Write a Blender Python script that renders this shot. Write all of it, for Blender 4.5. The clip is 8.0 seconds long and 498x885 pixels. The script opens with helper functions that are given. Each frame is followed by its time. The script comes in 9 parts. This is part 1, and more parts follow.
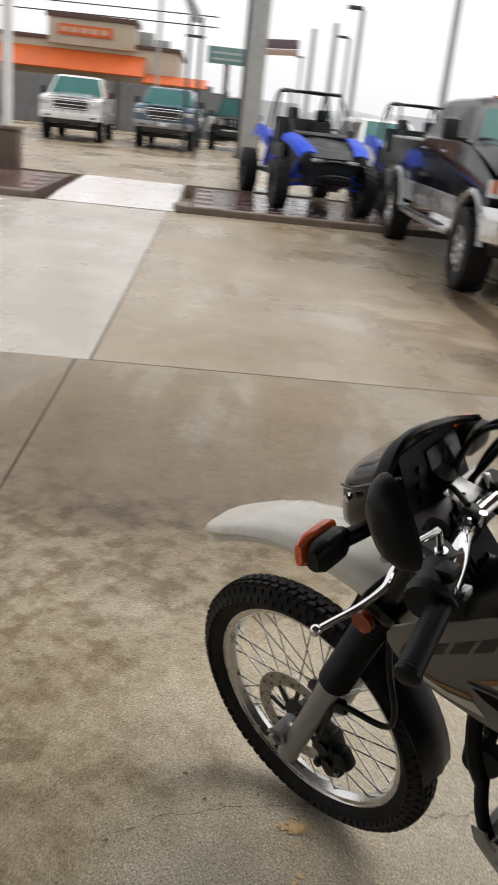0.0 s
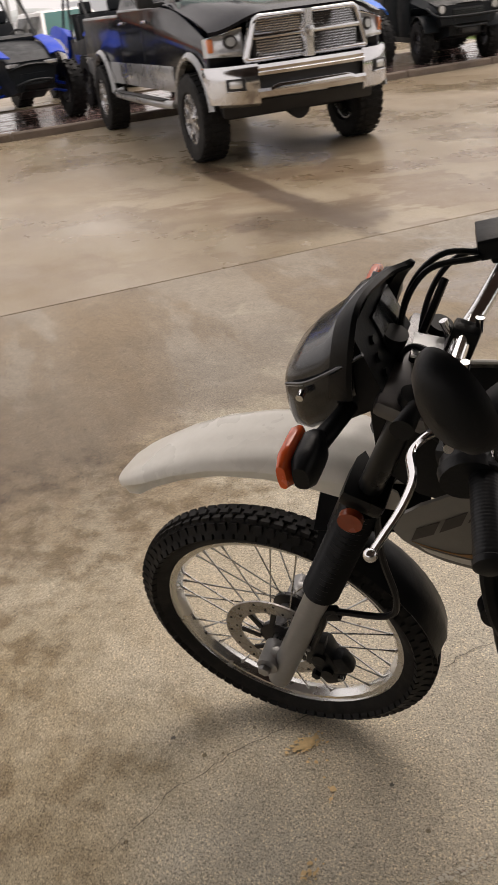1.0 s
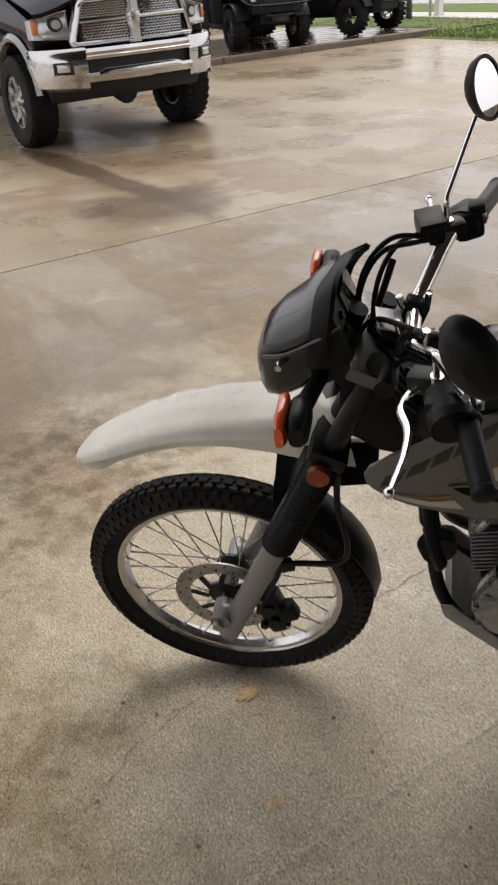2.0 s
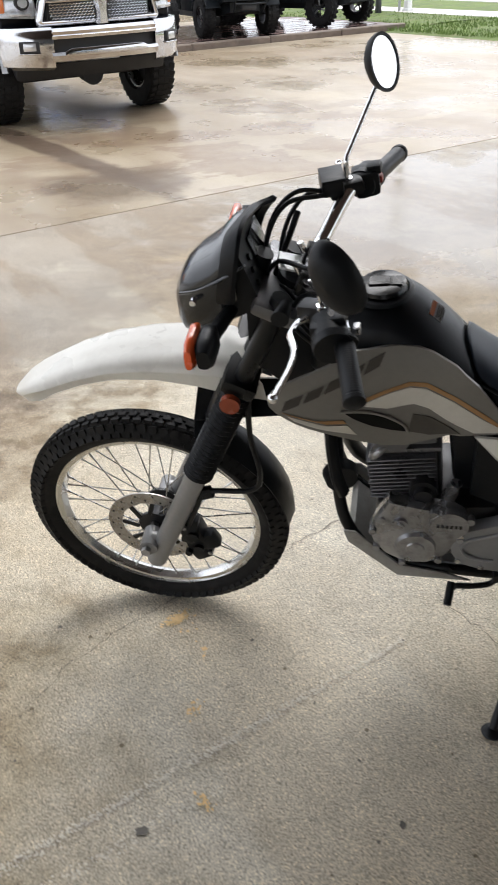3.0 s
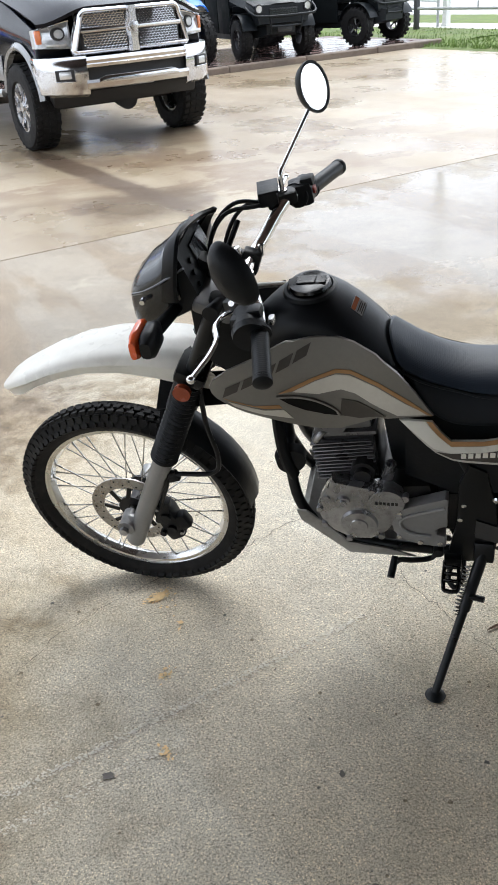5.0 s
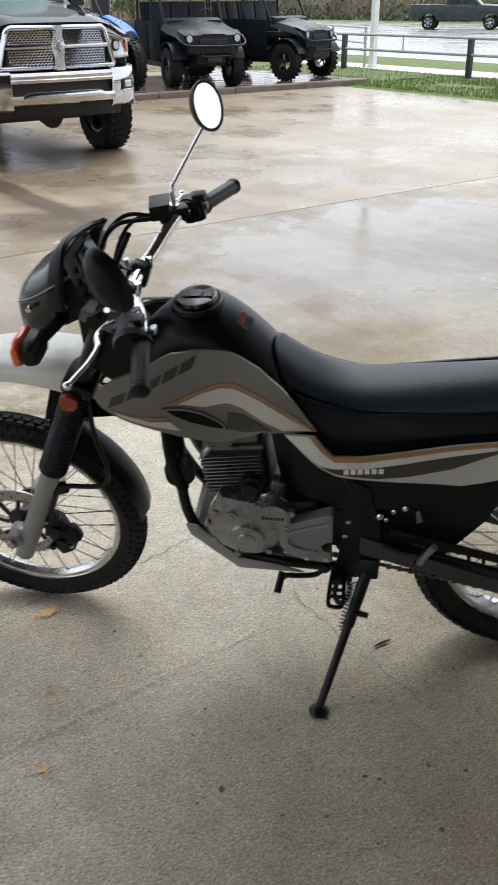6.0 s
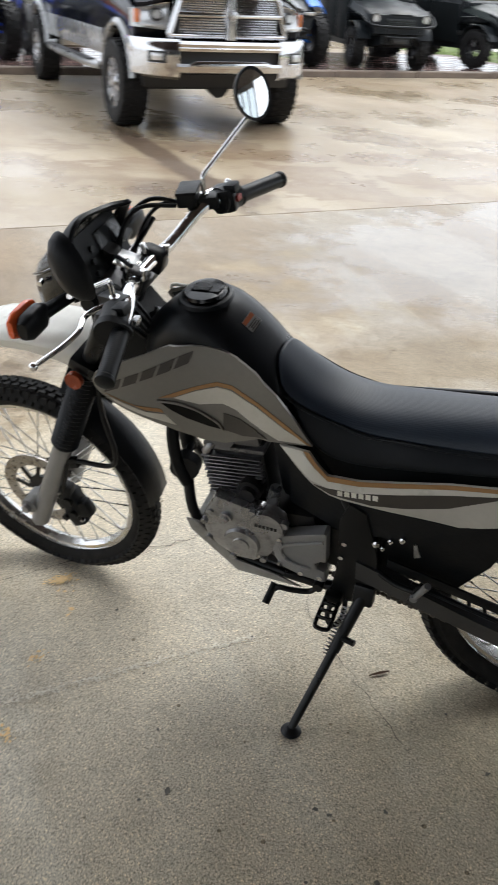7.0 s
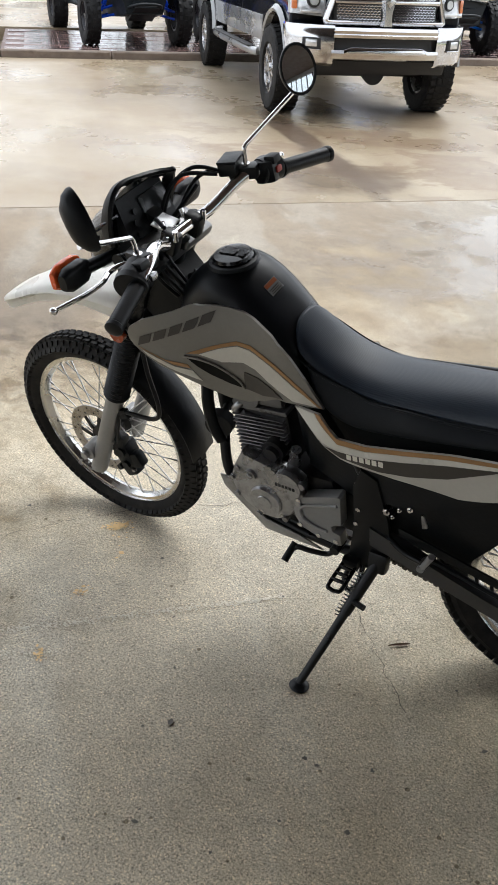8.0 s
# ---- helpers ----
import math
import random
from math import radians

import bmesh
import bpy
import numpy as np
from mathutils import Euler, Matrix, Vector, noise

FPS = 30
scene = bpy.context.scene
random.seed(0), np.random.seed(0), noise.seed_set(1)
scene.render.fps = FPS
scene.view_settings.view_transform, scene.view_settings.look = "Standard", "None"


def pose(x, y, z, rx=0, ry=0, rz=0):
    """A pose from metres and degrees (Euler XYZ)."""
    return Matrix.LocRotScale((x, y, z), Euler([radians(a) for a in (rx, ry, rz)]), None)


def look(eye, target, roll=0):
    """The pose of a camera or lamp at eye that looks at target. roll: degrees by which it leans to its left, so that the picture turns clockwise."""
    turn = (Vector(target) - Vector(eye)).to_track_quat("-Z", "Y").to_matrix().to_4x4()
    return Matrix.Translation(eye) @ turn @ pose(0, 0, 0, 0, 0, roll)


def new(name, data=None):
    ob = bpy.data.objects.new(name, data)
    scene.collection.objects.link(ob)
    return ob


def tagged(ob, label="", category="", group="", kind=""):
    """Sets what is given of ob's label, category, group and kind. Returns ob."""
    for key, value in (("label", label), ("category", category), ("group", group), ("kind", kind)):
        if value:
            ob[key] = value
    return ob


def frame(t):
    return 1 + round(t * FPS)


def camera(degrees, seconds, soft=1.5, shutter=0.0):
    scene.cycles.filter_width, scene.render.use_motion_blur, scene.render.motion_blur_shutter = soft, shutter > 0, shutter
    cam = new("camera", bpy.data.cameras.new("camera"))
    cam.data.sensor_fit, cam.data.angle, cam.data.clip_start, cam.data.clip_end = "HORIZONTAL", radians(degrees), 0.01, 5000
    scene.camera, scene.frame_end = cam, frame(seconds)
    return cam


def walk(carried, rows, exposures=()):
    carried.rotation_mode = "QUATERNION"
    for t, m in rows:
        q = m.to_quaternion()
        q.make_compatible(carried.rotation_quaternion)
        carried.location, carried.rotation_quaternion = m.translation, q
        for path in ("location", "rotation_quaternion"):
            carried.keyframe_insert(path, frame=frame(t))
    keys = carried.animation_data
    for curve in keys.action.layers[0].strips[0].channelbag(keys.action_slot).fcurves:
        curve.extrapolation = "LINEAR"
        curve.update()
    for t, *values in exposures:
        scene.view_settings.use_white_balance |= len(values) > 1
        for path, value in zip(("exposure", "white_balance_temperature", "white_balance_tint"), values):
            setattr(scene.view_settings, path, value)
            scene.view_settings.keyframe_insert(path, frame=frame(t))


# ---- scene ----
cam = camera(31.9, 8.0, 1.5, 0.4)

# path of the camera
PATH = [
    (0, (-0.061, -1.127, 1.614), (-1.062, 0.456, 0.912), 6.2),
    (0.5, (-0.241, -1.175, 1.598), (-0.913, 0.549, 0.839), -0.1),
    (1, (-0.354, -1.028, 1.555), (-0.907, 0.668, 0.65), -7.1),
    (1.2, (-0.385, -1.021, 1.575), (-0.863, 0.696, 0.666), -8.1),
    (2.3, (-0.607, -1.279, 1.621), (-0.698, 0.453, 0.624), -3.1),
    (2.5, (-0.598, -1.303, 1.621), (-0.671, 0.422, 0.612), -2.9),
    (3, (-0.469, -1.433, 1.602), (-0.552, 0.303, 0.612), -2.1),
    (3.5, (-0.33, -1.539, 1.605), (-0.5, 0.18, 0.597), -2.2),
    (4, (-0.249, -1.599, 1.618), (-0.466, 0.122, 0.623), -3.6),
    (4.2, (-0.242, -1.6, 1.616), (-0.453, 0.127, 0.632), -3.7),
    (5.3, (-0.222, -1.681, 1.634), (-0.406, 0.083, 0.71), -4.8),
    (5.5, (-0.21, -1.704, 1.633), (-0.338, 0.074, 0.726), -3.7),
    (6, (-0.145, -1.658, 1.604), (-0.173, 0.126, 0.701), -0.4),
    (6.5, (0.006, -1.545, 1.61), (-0.07, 0.223, 0.678), 3.0),
    (7, (0.164, -1.535, 1.628), (-0.182, 0.19, 0.677), 3.3),
    (7.5, (0.408, -1.585, 1.637), (-0.222, 0.047, 0.668), 3.5),
    (8, (0.481, -1.559, 1.626), (-0.186, 0.049, 0.641), 2.6),
]
EXPOSURES = [(0.0, 0.3, 6850, 11), (0.5, 0.15, 7400, 15), (1.2, 0.33, 7400, 17), (2.3, 0.46, 6700, 12), (3.0, 1.0, 6350, 11), (4.0, 1.25, 6150, 10), (5.5, 1.05, 6100, 9), (6.0, 0.8, 6150, 9), (6.5, 0.78, 6200, 9), (7.0, 1.06, 6300, 9), (8.0, 1.08, 6300, 9)]
walk(cam, [(t, look(eye, target, roll)) for t, eye, target, roll in PATH], EXPOSURES)

# strengths of the sky and of the veiled sun
SKY, SUN, CLOUD = 0.14, 1.2, 6.6

# ---- light ----
world = bpy.data.worlds.new("overcast")
scene.world = world
world.use_nodes = True
wn, wl = world.node_tree.nodes, world.node_tree.links
sky = wn.new("ShaderNodeTexSky")
sky.sky_type, sky.sun_disc = "NISHITA", False
sky.sun_elevation, sky.sun_rotation = radians(55), radians(20)
sky.dust_density, sky.air_density = 4.0, 1.0
pale = wn.new("ShaderNodeHueSaturation")
pale.inputs["Saturation"].default_value = 0.15
wl.new(sky.outputs[0], pale.inputs["Color"])
cloud = wn.new("ShaderNodeMix")
cloud.data_type = "RGBA"
cloud.inputs[0].default_value = 0.8
wl.new(pale.outputs[0], cloud.inputs[6])
cloud.inputs[7].default_value = (CLOUD * 0.965, CLOUD * 1.0, CLOUD * 1.06, 1)
wl.new(cloud.outputs[2], wn["Background"].inputs["Color"])
wn["Background"].inputs["Strength"].default_value = SKY

sun = new("sun", bpy.data.lights.new("sun", "SUN"))
sun.data.energy, sun.data.angle, sun.data.color = SUN, radians(45), (1.0, 0.97, 0.92)
sun.matrix_world = look((0, 0, 30), (-6, -17, 0))

# ---- materials ----
MATS = {}


def nodes_of(name):
    m = bpy.data.materials.new(name)
    m.use_nodes = True
    nt = m.node_tree
    return m, nt.nodes, nt.links, nt.nodes["Principled BSDF"]


def noise_node(n, l, scale, detail=4.0, rough=0.55, coords="Object", src=None):
    tex = n.new("ShaderNodeTexNoise")
    tex.inputs["Scale"].default_value = scale
    tex.inputs["Detail"].default_value = detail
    tex.inputs["Roughness"].default_value = rough
    if src is None:
        tc = n.new("ShaderNodeTexCoord")
        src = tc.outputs[coords]
    l.new(src, tex.inputs["Vector"])
    return tex


def ramp_node(n, l, src, stops):
    r = n.new("ShaderNodeValToRGB")
    el = r.color_ramp.elements
    while len(el) > 1:
        el.remove(el[-1])
    el[0].position, el[0].color = stops[0][0], (*stops[0][1], 1)
    for p, c in stops[1:]:
        e = el.new(p)
        e.color = (*c, 1)
    l.new(src, r.inputs[0])
    return r


def grey(v):
    return (v, v, v)


def mat(name, base, rough=0.5, metal=0.0, var=0.18, scale=6.0, fine=90.0, bump=0.0, coat=0.0, rvar=0.12, dirt=None, dirt_amount=0.0,
        emit=0.0, each=0.0, spec=0.5):
    """A painted, plastic, rubber or metal surface: colour varies at two scales, roughness with it, fine relief, and dust or dirt in patches."""
    if name in MATS:
        return MATS[name]
    m, n, l, b = nodes_of(name)
    big = noise_node(n, l, scale)
    small = noise_node(n, l, fine, 3.0, 0.6)
    mixv = n.new("ShaderNodeMath")
    mixv.operation = "MULTIPLY_ADD"
    l.new(small.outputs["Fac"], mixv.inputs[0])
    mixv.inputs[1].default_value = 0.4
    l.new(big.outputs["Fac"], mixv.inputs[2])
    lo, hi = tuple(c * (1 - var) for c in base), tuple(min(1, c * (1 + var)) for c in base)
    col = ramp_node(n, l, mixv.outputs[0], [(0.45, lo), (0.95, hi)])
    out = col.outputs[0]
    if each:
        oi = n.new("ShaderNodeObjectInfo")
        hs = n.new("ShaderNodeHueSaturation")
        mr = n.new("ShaderNodeMapRange")
        mr.inputs["To Min"].default_value, mr.inputs["To Max"].default_value = 1 - each, 1 + each
        l.new(oi.outputs["Random"], mr.inputs["Value"])
        l.new(mr.outputs[0], hs.inputs["Value"])
        l.new(out, hs.inputs["Color"])
        out = hs.outputs[0]
    if dirt is not None:
        dn = noise_node(n, l, scale * 2.3, 6.0, 0.65)
        dr = ramp_node(n, l, dn.outputs["Fac"], [(0.5, grey(0)), (0.72, grey(dirt_amount))])
        mx = n.new("ShaderNodeMix")
        mx.data_type = "RGBA"
        l.new(dr.outputs[0], mx.inputs[0])
        l.new(out, mx.inputs[6])
        mx.inputs[7].default_value = (*dirt, 1)
        out = mx.outputs[2]
    l.new(out, b.inputs["Base Color"])
    rr = n.new("ShaderNodeMapRange")
    rr.inputs["From Min"].default_value, rr.inputs["From Max"].default_value = 0.3, 0.7
    rr.inputs["To Min"].default_value, rr.inputs["To Max"].default_value = max(0.02, rough - rvar), min(1, rough + rvar)
    l.new(big.outputs["Fac"], rr.inputs["Value"])
    l.new(rr.outputs[0], b.inputs["Roughness"])
    b.inputs["Metallic"].default_value = metal
    b.inputs["Coat Weight"].default_value = coat
    b.inputs["Coat Roughness"].default_value = 0.08
    b.inputs["Specular IOR Level"].default_value = spec
    if bump:
        bp = n.new("ShaderNodeBump")
        bp.inputs["Strength"].default_value = bump
        bp.inputs["Distance"].default_value = 0.002
        l.new(small.outputs["Fac"], bp.inputs["Height"])
        l.new(bp.outputs[0], b.inputs["Normal"])
    if emit:
        l.new(out, b.inputs["Emission Color"])
        b.inputs["Emission Strength"].default_value = emit
    MATS[name] = m
    return m


# ---- mesh helpers ----
def finish(bm, name, material, parent=None, label="", sharp=38, matrix=None):
    """Links a bmesh as one mesh object under a thing or a part, or at top level."""
    if matrix is not None:
        bm.transform(matrix)
    bmesh.ops.recalc_face_normals(bm, faces=bm.faces[:])
    me = bpy.data.meshes.new(name)
    bm.to_mesh(me)
    bm.free()
    for p in me.polygons:
        p.use_smooth = True
    me.set_sharp_from_angle(angle=radians(sharp))
    me.materials.append(material)
    ob = new(name, me)
    if parent is not None:
        ob.parent = parent
    if label:
        ob["label"] = label
    return ob


def part(name, bm, material, parent, label="", matrix=None, sharp=38):
    return finish(bm, name, material, parent, label, sharp, matrix)


def root(name, m, label, category, group="", kind=""):
    e = new(name)
    e.empty_display_size = 0.2
    e.matrix_world = m
    return tagged(e, label, category, group, kind)


def bm_new():
    return bmesh.new()


def add_box(bm, size, at=(0, 0, 0), turn=(0, 0, 0), bevel=0.0, seg=2):
    r = bmesh.ops.create_cube(bm, size=1.0)
    vs = r["verts"]
    m = pose(*at, *turn) @ Matrix.Diagonal((*size, 1))
    bmesh.ops.transform(bm, matrix=m, verts=vs)
    if bevel:
        es = list({e for v in vs for e in v.link_edges})
        bmesh.ops.bevel(bm, geom=es, offset=bevel, segments=seg, affect="EDGES", profile=0.6)
    return bm


def box(size, at=(0, 0, 0), turn=(0, 0, 0), bevel=0.0, seg=2):
    return add_box(bm_new(), size, at, turn, bevel, seg)


def add_cyl(bm, a, b, r0, r1=None, seg=16, caps=True):
    a, b = Vector(a), Vector(b)
    r1 = r0 if r1 is None else r1
    d = b - a
    m = Matrix.Translation((a + b) / 2) @ d.to_track_quat("Z", "Y").to_matrix().to_4x4()
    bmesh.ops.create_cone(bm, cap_ends=caps, cap_tris=False, segments=seg, radius1=r0, radius2=r1, depth=d.length, matrix=m)
    return bm


def cyl(a, b, r0, r1=None, seg=16):
    return add_cyl(bm_new(), a, b, r0, r1, seg)


def smooth_line(pts, per=6):
    """A Catmull-Rom curve through the points."""
    P = [Vector(p) for p in pts]
    if len(P) < 3:
        return P
    P = [2 * P[0] - P[1], *P, 2 * P[-1] - P[-2]]
    out = []
    for i in range(1, len(P) - 2):
        for k in range(per):
            t = k / per
            a, b, c, d = P[i - 1], P[i], P[i + 1], P[i + 2]
            out.append(0.5 * (2 * b + (c - a) * t + (2 * a - 5 * b + 4 * c - d) * t * t + (3 * b - a - 3 * c + d) * t ** 3))
    out.append(P[-2])
    return out


def add_tube(bm, pts, r, seg=10, per=6, smooth=True, flat=1.0):
    """A round tube along a curve; r: a radius, or one for each end."""
    line = smooth_line(pts, per) if smooth else [Vector(p) for p in pts]
    n = len(line)
    r0, r1 = r if isinstance(r, tuple) else (r, r)
    rings, up = [], None
    for i, p in enumerate(line):
        d = (line[min(i + 1, n - 1)] - line[max(i - 1, 0)]).normalized()
        if up is None:
            up = d.orthogonal().normalized()
        up = (up - d * up.dot(d)).normalized()
        side = d.cross(up)
        rad = r0 + (r1 - r0) * i / max(1, n - 1)
        rings.append([bm.verts.new(p + rad * (math.cos(a) * up + flat * math.sin(a) * side)) for a in (2 * math.pi * k / seg for k in range(seg))])
    for a, b in zip(rings, rings[1:]):
        for k in range(seg):
            bm.faces.new((a[k], a[(k + 1) % seg], b[(k + 1) % seg], b[k]))
    bm.faces.new(rings[0][::-1])
    bm.faces.new(rings[-1])
    return bm


def tube(pts, r, seg=10, per=6, smooth=True, flat=1.0):
    return add_tube(bm_new(), pts, r, seg, per, smooth, flat)


def add_loft(bm, rings, closed=True, caps=True):
    """Skins rings of points, all of one length; closed: each ring is a loop."""
    vs = [[bm.verts.new(p) for p in ring] for ring in rings]
    n = len(vs[0])
    for a, b in zip(vs, vs[1:]):
        for k in range(n if closed else n - 1):
            bm.faces.new((a[k], a[(k + 1) % n], b[(k + 1) % n], b[k]))
    if caps and closed:
        bm.faces.new(vs[0][::-1])
        bm.faces.new(vs[-1])
    return bm


def loft(rings, closed=True, caps=True):
    return add_loft(bm_new(), rings, closed, caps)


def shell(sections, thick):
    """A sheet through open sections, thickened."""
    bm = loft(sections, closed=False, caps=False)
    bmesh.ops.recalc_face_normals(bm, faces=bm.faces[:])
    bmesh.ops.solidify(bm, geom=bm.faces[:], thickness=thick)
    return bm


def add_lathe(bm, profile, axis="Y", seg=48, at=(0, 0, 0)):
    """Turns (radius, along) points round an axis through at; the profile is a closed loop."""
    rings = []
    for k in range(seg):
        a = 2 * math.pi * k / seg
        c, s = math.cos(a), math.sin(a)
        ring = []
        for r, h in profile:
            p = {"Y": (r * c, h, r * s), "X": (h, r * c, r * s), "Z": (r * c, r * s, h)}[axis]
            ring.append(bm.verts.new(Vector(p) + Vector(at)))
        rings.append(ring)
    n = len(profile)
    for k in range(seg):
        a, b = rings[k], rings[(k + 1) % seg]
        for j in range(n):
            bm.faces.new((a[j], a[(j + 1) % n], b[(j + 1) % n], b[j]))
    return bm


def lathe(profile, axis="Y", seg=48, at=(0, 0, 0)):
    return add_lathe(bm_new(), profile, axis, seg, at)


def plate(outline, thick, plane="XZ", at=0.0, bevel=0.0, holes=()):
    """A flat polygon made thick. plane XZ: outline (x, z), from y = at to at + thick."""
    bm = bm_new()

    def put(p, h):
        return {"XZ": (p[0], h, p[1]), "XY": (p[0], p[1], h), "YZ": (h, p[0], p[1])}[plane]
    f = bm.faces.new([bm.verts.new(put(p, at)) for p in outline])
    r = bmesh.ops.extrude_face_region(bm, geom=[f])
    top = [v for v in r["geom"] if isinstance(v, bmesh.types.BMVert)]
    bmesh.ops.translate(bm, vec=Vector(put((0, 0), thick)), verts=top)
    if bevel:
        flat_faces = [g for g in bm.faces if len(g.verts) == len(outline)]
        es = list({e for g in flat_faces for e in g.edges})
        bmesh.ops.bevel(bm, geom=es, offset=bevel, segments=2, affect="EDGES", profile=0.6)
    return bm


def panel(outline, vfun, thick, step=0.025):
    """A curved sheet: an outline in (x, z) whose y follows vfun(x, z), thickened inwards along y."""
    bm = bm_new()
    bm.faces.new([bm.verts.new((x, 0, z)) for x, z in outline])
    for ax in (0, 2):
        lo = min(v.co[ax] for v in bm.verts)
        hi = max(v.co[ax] for v in bm.verts)
        k = lo + step
        while k < hi - step * 0.3:
            co, no = [0, 0, 0], [0, 0, 0]
            co[ax], no[ax] = k, 1
            bmesh.ops.bisect_plane(bm, geom=bm.verts[:] + bm.edges[:] + bm.faces[:], plane_co=co, plane_no=no, dist=1e-5)
            k += step
    bmesh.ops.triangulate(bm, faces=[f for f in bm.faces if len(f.verts) > 4])
    for v in bm.verts:
        v.co.y = vfun(v.co.x, v.co.z)
    r = bmesh.ops.extrude_face_region(bm, geom=bm.faces[:])
    back = [v for v in r["geom"] if isinstance(v, bmesh.types.BMVert)]
    sign = 1 if sum(v.co.y for v in back) > 0 else -1
    for v in back:
        v.co.y -= sign * thick
    return bm


def mirrored(bm):
    bm.transform(Matrix.Diagonal((1, -1, 1, 1)))
    bmesh.ops.reverse_faces(bm, faces=bm.faces[:])
    return bm


def ease(t):
    t = max(0.0, min(1.0, t))
    return t * t * (3 - 2 * t)


def lerp_list(stops, x):
    """Straight-line reading of sorted (x, value) stops."""
    if x <= stops[0][0]:
        return stops[0][1]
    for (a, va), (b, vb) in zip(stops, stops[1:]):
        if x <= b:
            return va + (vb - va) * (x - a) / (b - a)
    return stops[-1][1]


def sup_ring(cx, cy, cz, hw, hh, n=24, e=2.6, axis="X", top=1.0, bottom=1.0):
    """A rounded-square ring round (cx, cy, cz): half width hw across y, half height hh."""
    pts = []
    for k in range(n):
        a = 2 * math.pi * k / n
        c, s = math.cos(a), math.sin(a)
        y = hw * math.copysign(abs(c) ** (2 / e), c)
        z = hh * math.copysign(abs(s) ** (2 / e), s)
        y *= lerp_list([(-1, bottom), (1, top)], z / hh)
        pts.append((cx, cy + y, cz + z) if axis == "X" else (cx + y, cy, cz + z))
    return pts


def arc_pts(cx, cz, r, a0, a1, n):
    return [(cx + r * math.cos(radians(a0 + (a1 - a0) * k / n)), cz + r * math.sin(radians(a0 + (a1 - a0) * k / n))) for k in range(n + 1)]


# ---- the lot's own axes: x along the kerb, y away from the building ----
LOT_X, LOT_Y, LOT_TURN = -3.95, 2.96, 36.2
LOT = pose(LOT_X, LOT_Y, 0, 0, 0, LOT_TURN)

# ---- materials of the setting ----
def concrete_mat(name, dry, wet_edge, wet_rough, tan=0.35):
    """Broom-finished lot concrete; past wet_edge (metres along the lot's y) rain has darkened and smoothed it in patches."""
    m, n, l, b = nodes_of(name)
    geo = n.new("ShaderNodeNewGeometry")
    pos = geo.outputs["Position"]
    big = noise_node(n, l, 0.55, 5.0, 0.6, src=pos)
    mid = noise_node(n, l, 3.2, 6.0, 0.65, src=pos)
    grit = noise_node(n, l, 190.0, 5.0, 0.75, src=pos)
    vor = n.new("ShaderNodeTexVoronoi")
    vor.inputs["Scale"].default_value = 85.0
    l.new(pos, vor.inputs["Vector"])
    c1 = ramp_node(n, l, mid.outputs["Fac"], [(0.34, tuple(c * 0.88 for c in dry)), (0.52, dry), (0.68, tuple(c * 1.07 for c in dry))])
    warm = n.new("ShaderNodeMix")
    warm.data_type = "RGBA"
    f = ramp_node(n, l, big.outputs["Fac"], [(0.4, grey(0)), (0.62, grey(tan))])
    l.new(f.outputs[0], warm.inputs[0])
    l.new(c1.outputs[0], warm.inputs[6])
    warm.inputs[7].default_value = (dry[0] * 0.98, dry[1] * 0.86, dry[2] * 0.66, 1)
    grain = n.new("ShaderNodeMix")
    grain.data_type, grain.blend_type = "RGBA", "MULTIPLY"
    grain.inputs[0].default_value = 1.0
    g = ramp_node(n, l, grit.outputs["Fac"], [(0.36, grey(0.36)), (0.46, grey(0.86)), (0.56, grey(1.06)), (0.66, grey(1.40))])
    # exposed sand and small aggregate
    agg = n.new("ShaderNodeTexVoronoi")
    agg.inputs["Scale"].default_value = 290.0
    l.new(pos, agg.inputs["Vector"])
    sep = n.new("ShaderNodeSeparateColor")
    l.new(agg.outputs["Color"], sep.inputs[0])
    ag = ramp_node(n, l, sep.outputs[0], [(0.0, grey(0.55)), (0.14, grey(0.86)), (0.5, grey(1.0)), (0.80, grey(1.10)), (1.0, (1.42, 1.40, 1.34))])
    stone = n.new("ShaderNodeMix")
    stone.data_type, stone.blend_type = "RGBA", "MULTIPLY"
    stone.inputs[0].default_value = 1.0
    # soft mottling a hand wide
    mot = noise_node(n, l, 16.0, 6.0, 0.7, src=pos)
    motr = ramp_node(n, l, mot.outputs["Fac"], [(0.34, grey(0.90)), (0.5, grey(1.0)), (0.66, grey(1.06))])
    mm = n.new("ShaderNodeMix")
    mm.data_type, mm.blend_type = "RGBA", "MULTIPLY"
    mm.inputs[0].default_value = 1.0
    l.new(warm.outputs[2], mm.inputs[6])
    l.new(motr.outputs[0], mm.inputs[7])
    l.new(mm.outputs[2], stone.inputs[6])
    l.new(ag.outputs[0], stone.inputs[7])
    l.new(stone.outputs[2], grain.inputs[6])
    l.new(g.outputs[0], grain.inputs[7])
    pits = n.new("ShaderNodeMix")
    pits.data_type, pits.blend_type = "RGBA", "MULTIPLY"
    pits.inputs[0].default_value = 1.0
    pv = ramp_node(n, l, vor.outputs["Distance"], [(0.0, grey(0.45)), (0.09, grey(0.7)), (0.15, grey(1.0))])
    l.new(grain.outputs[2], pits.inputs[6])
    l.new(pv.outputs[0], pits.inputs[7])
    # scattered pits and dark chips
    chip = n.new("ShaderNodeTexVoronoi")
    chip.inputs["Scale"].default_value = 21.0
    l.new(pos, chip.inputs["Vector"])
    chip_id = n.new("ShaderNodeSeparateColor")
    l.new(chip.outputs["Color"], chip_id.inputs[0])
    size = n.new("ShaderNodeMapRange")
    size.inputs["From Min"].default_value, size.inputs["From Max"].default_value = 0.70, 1.0
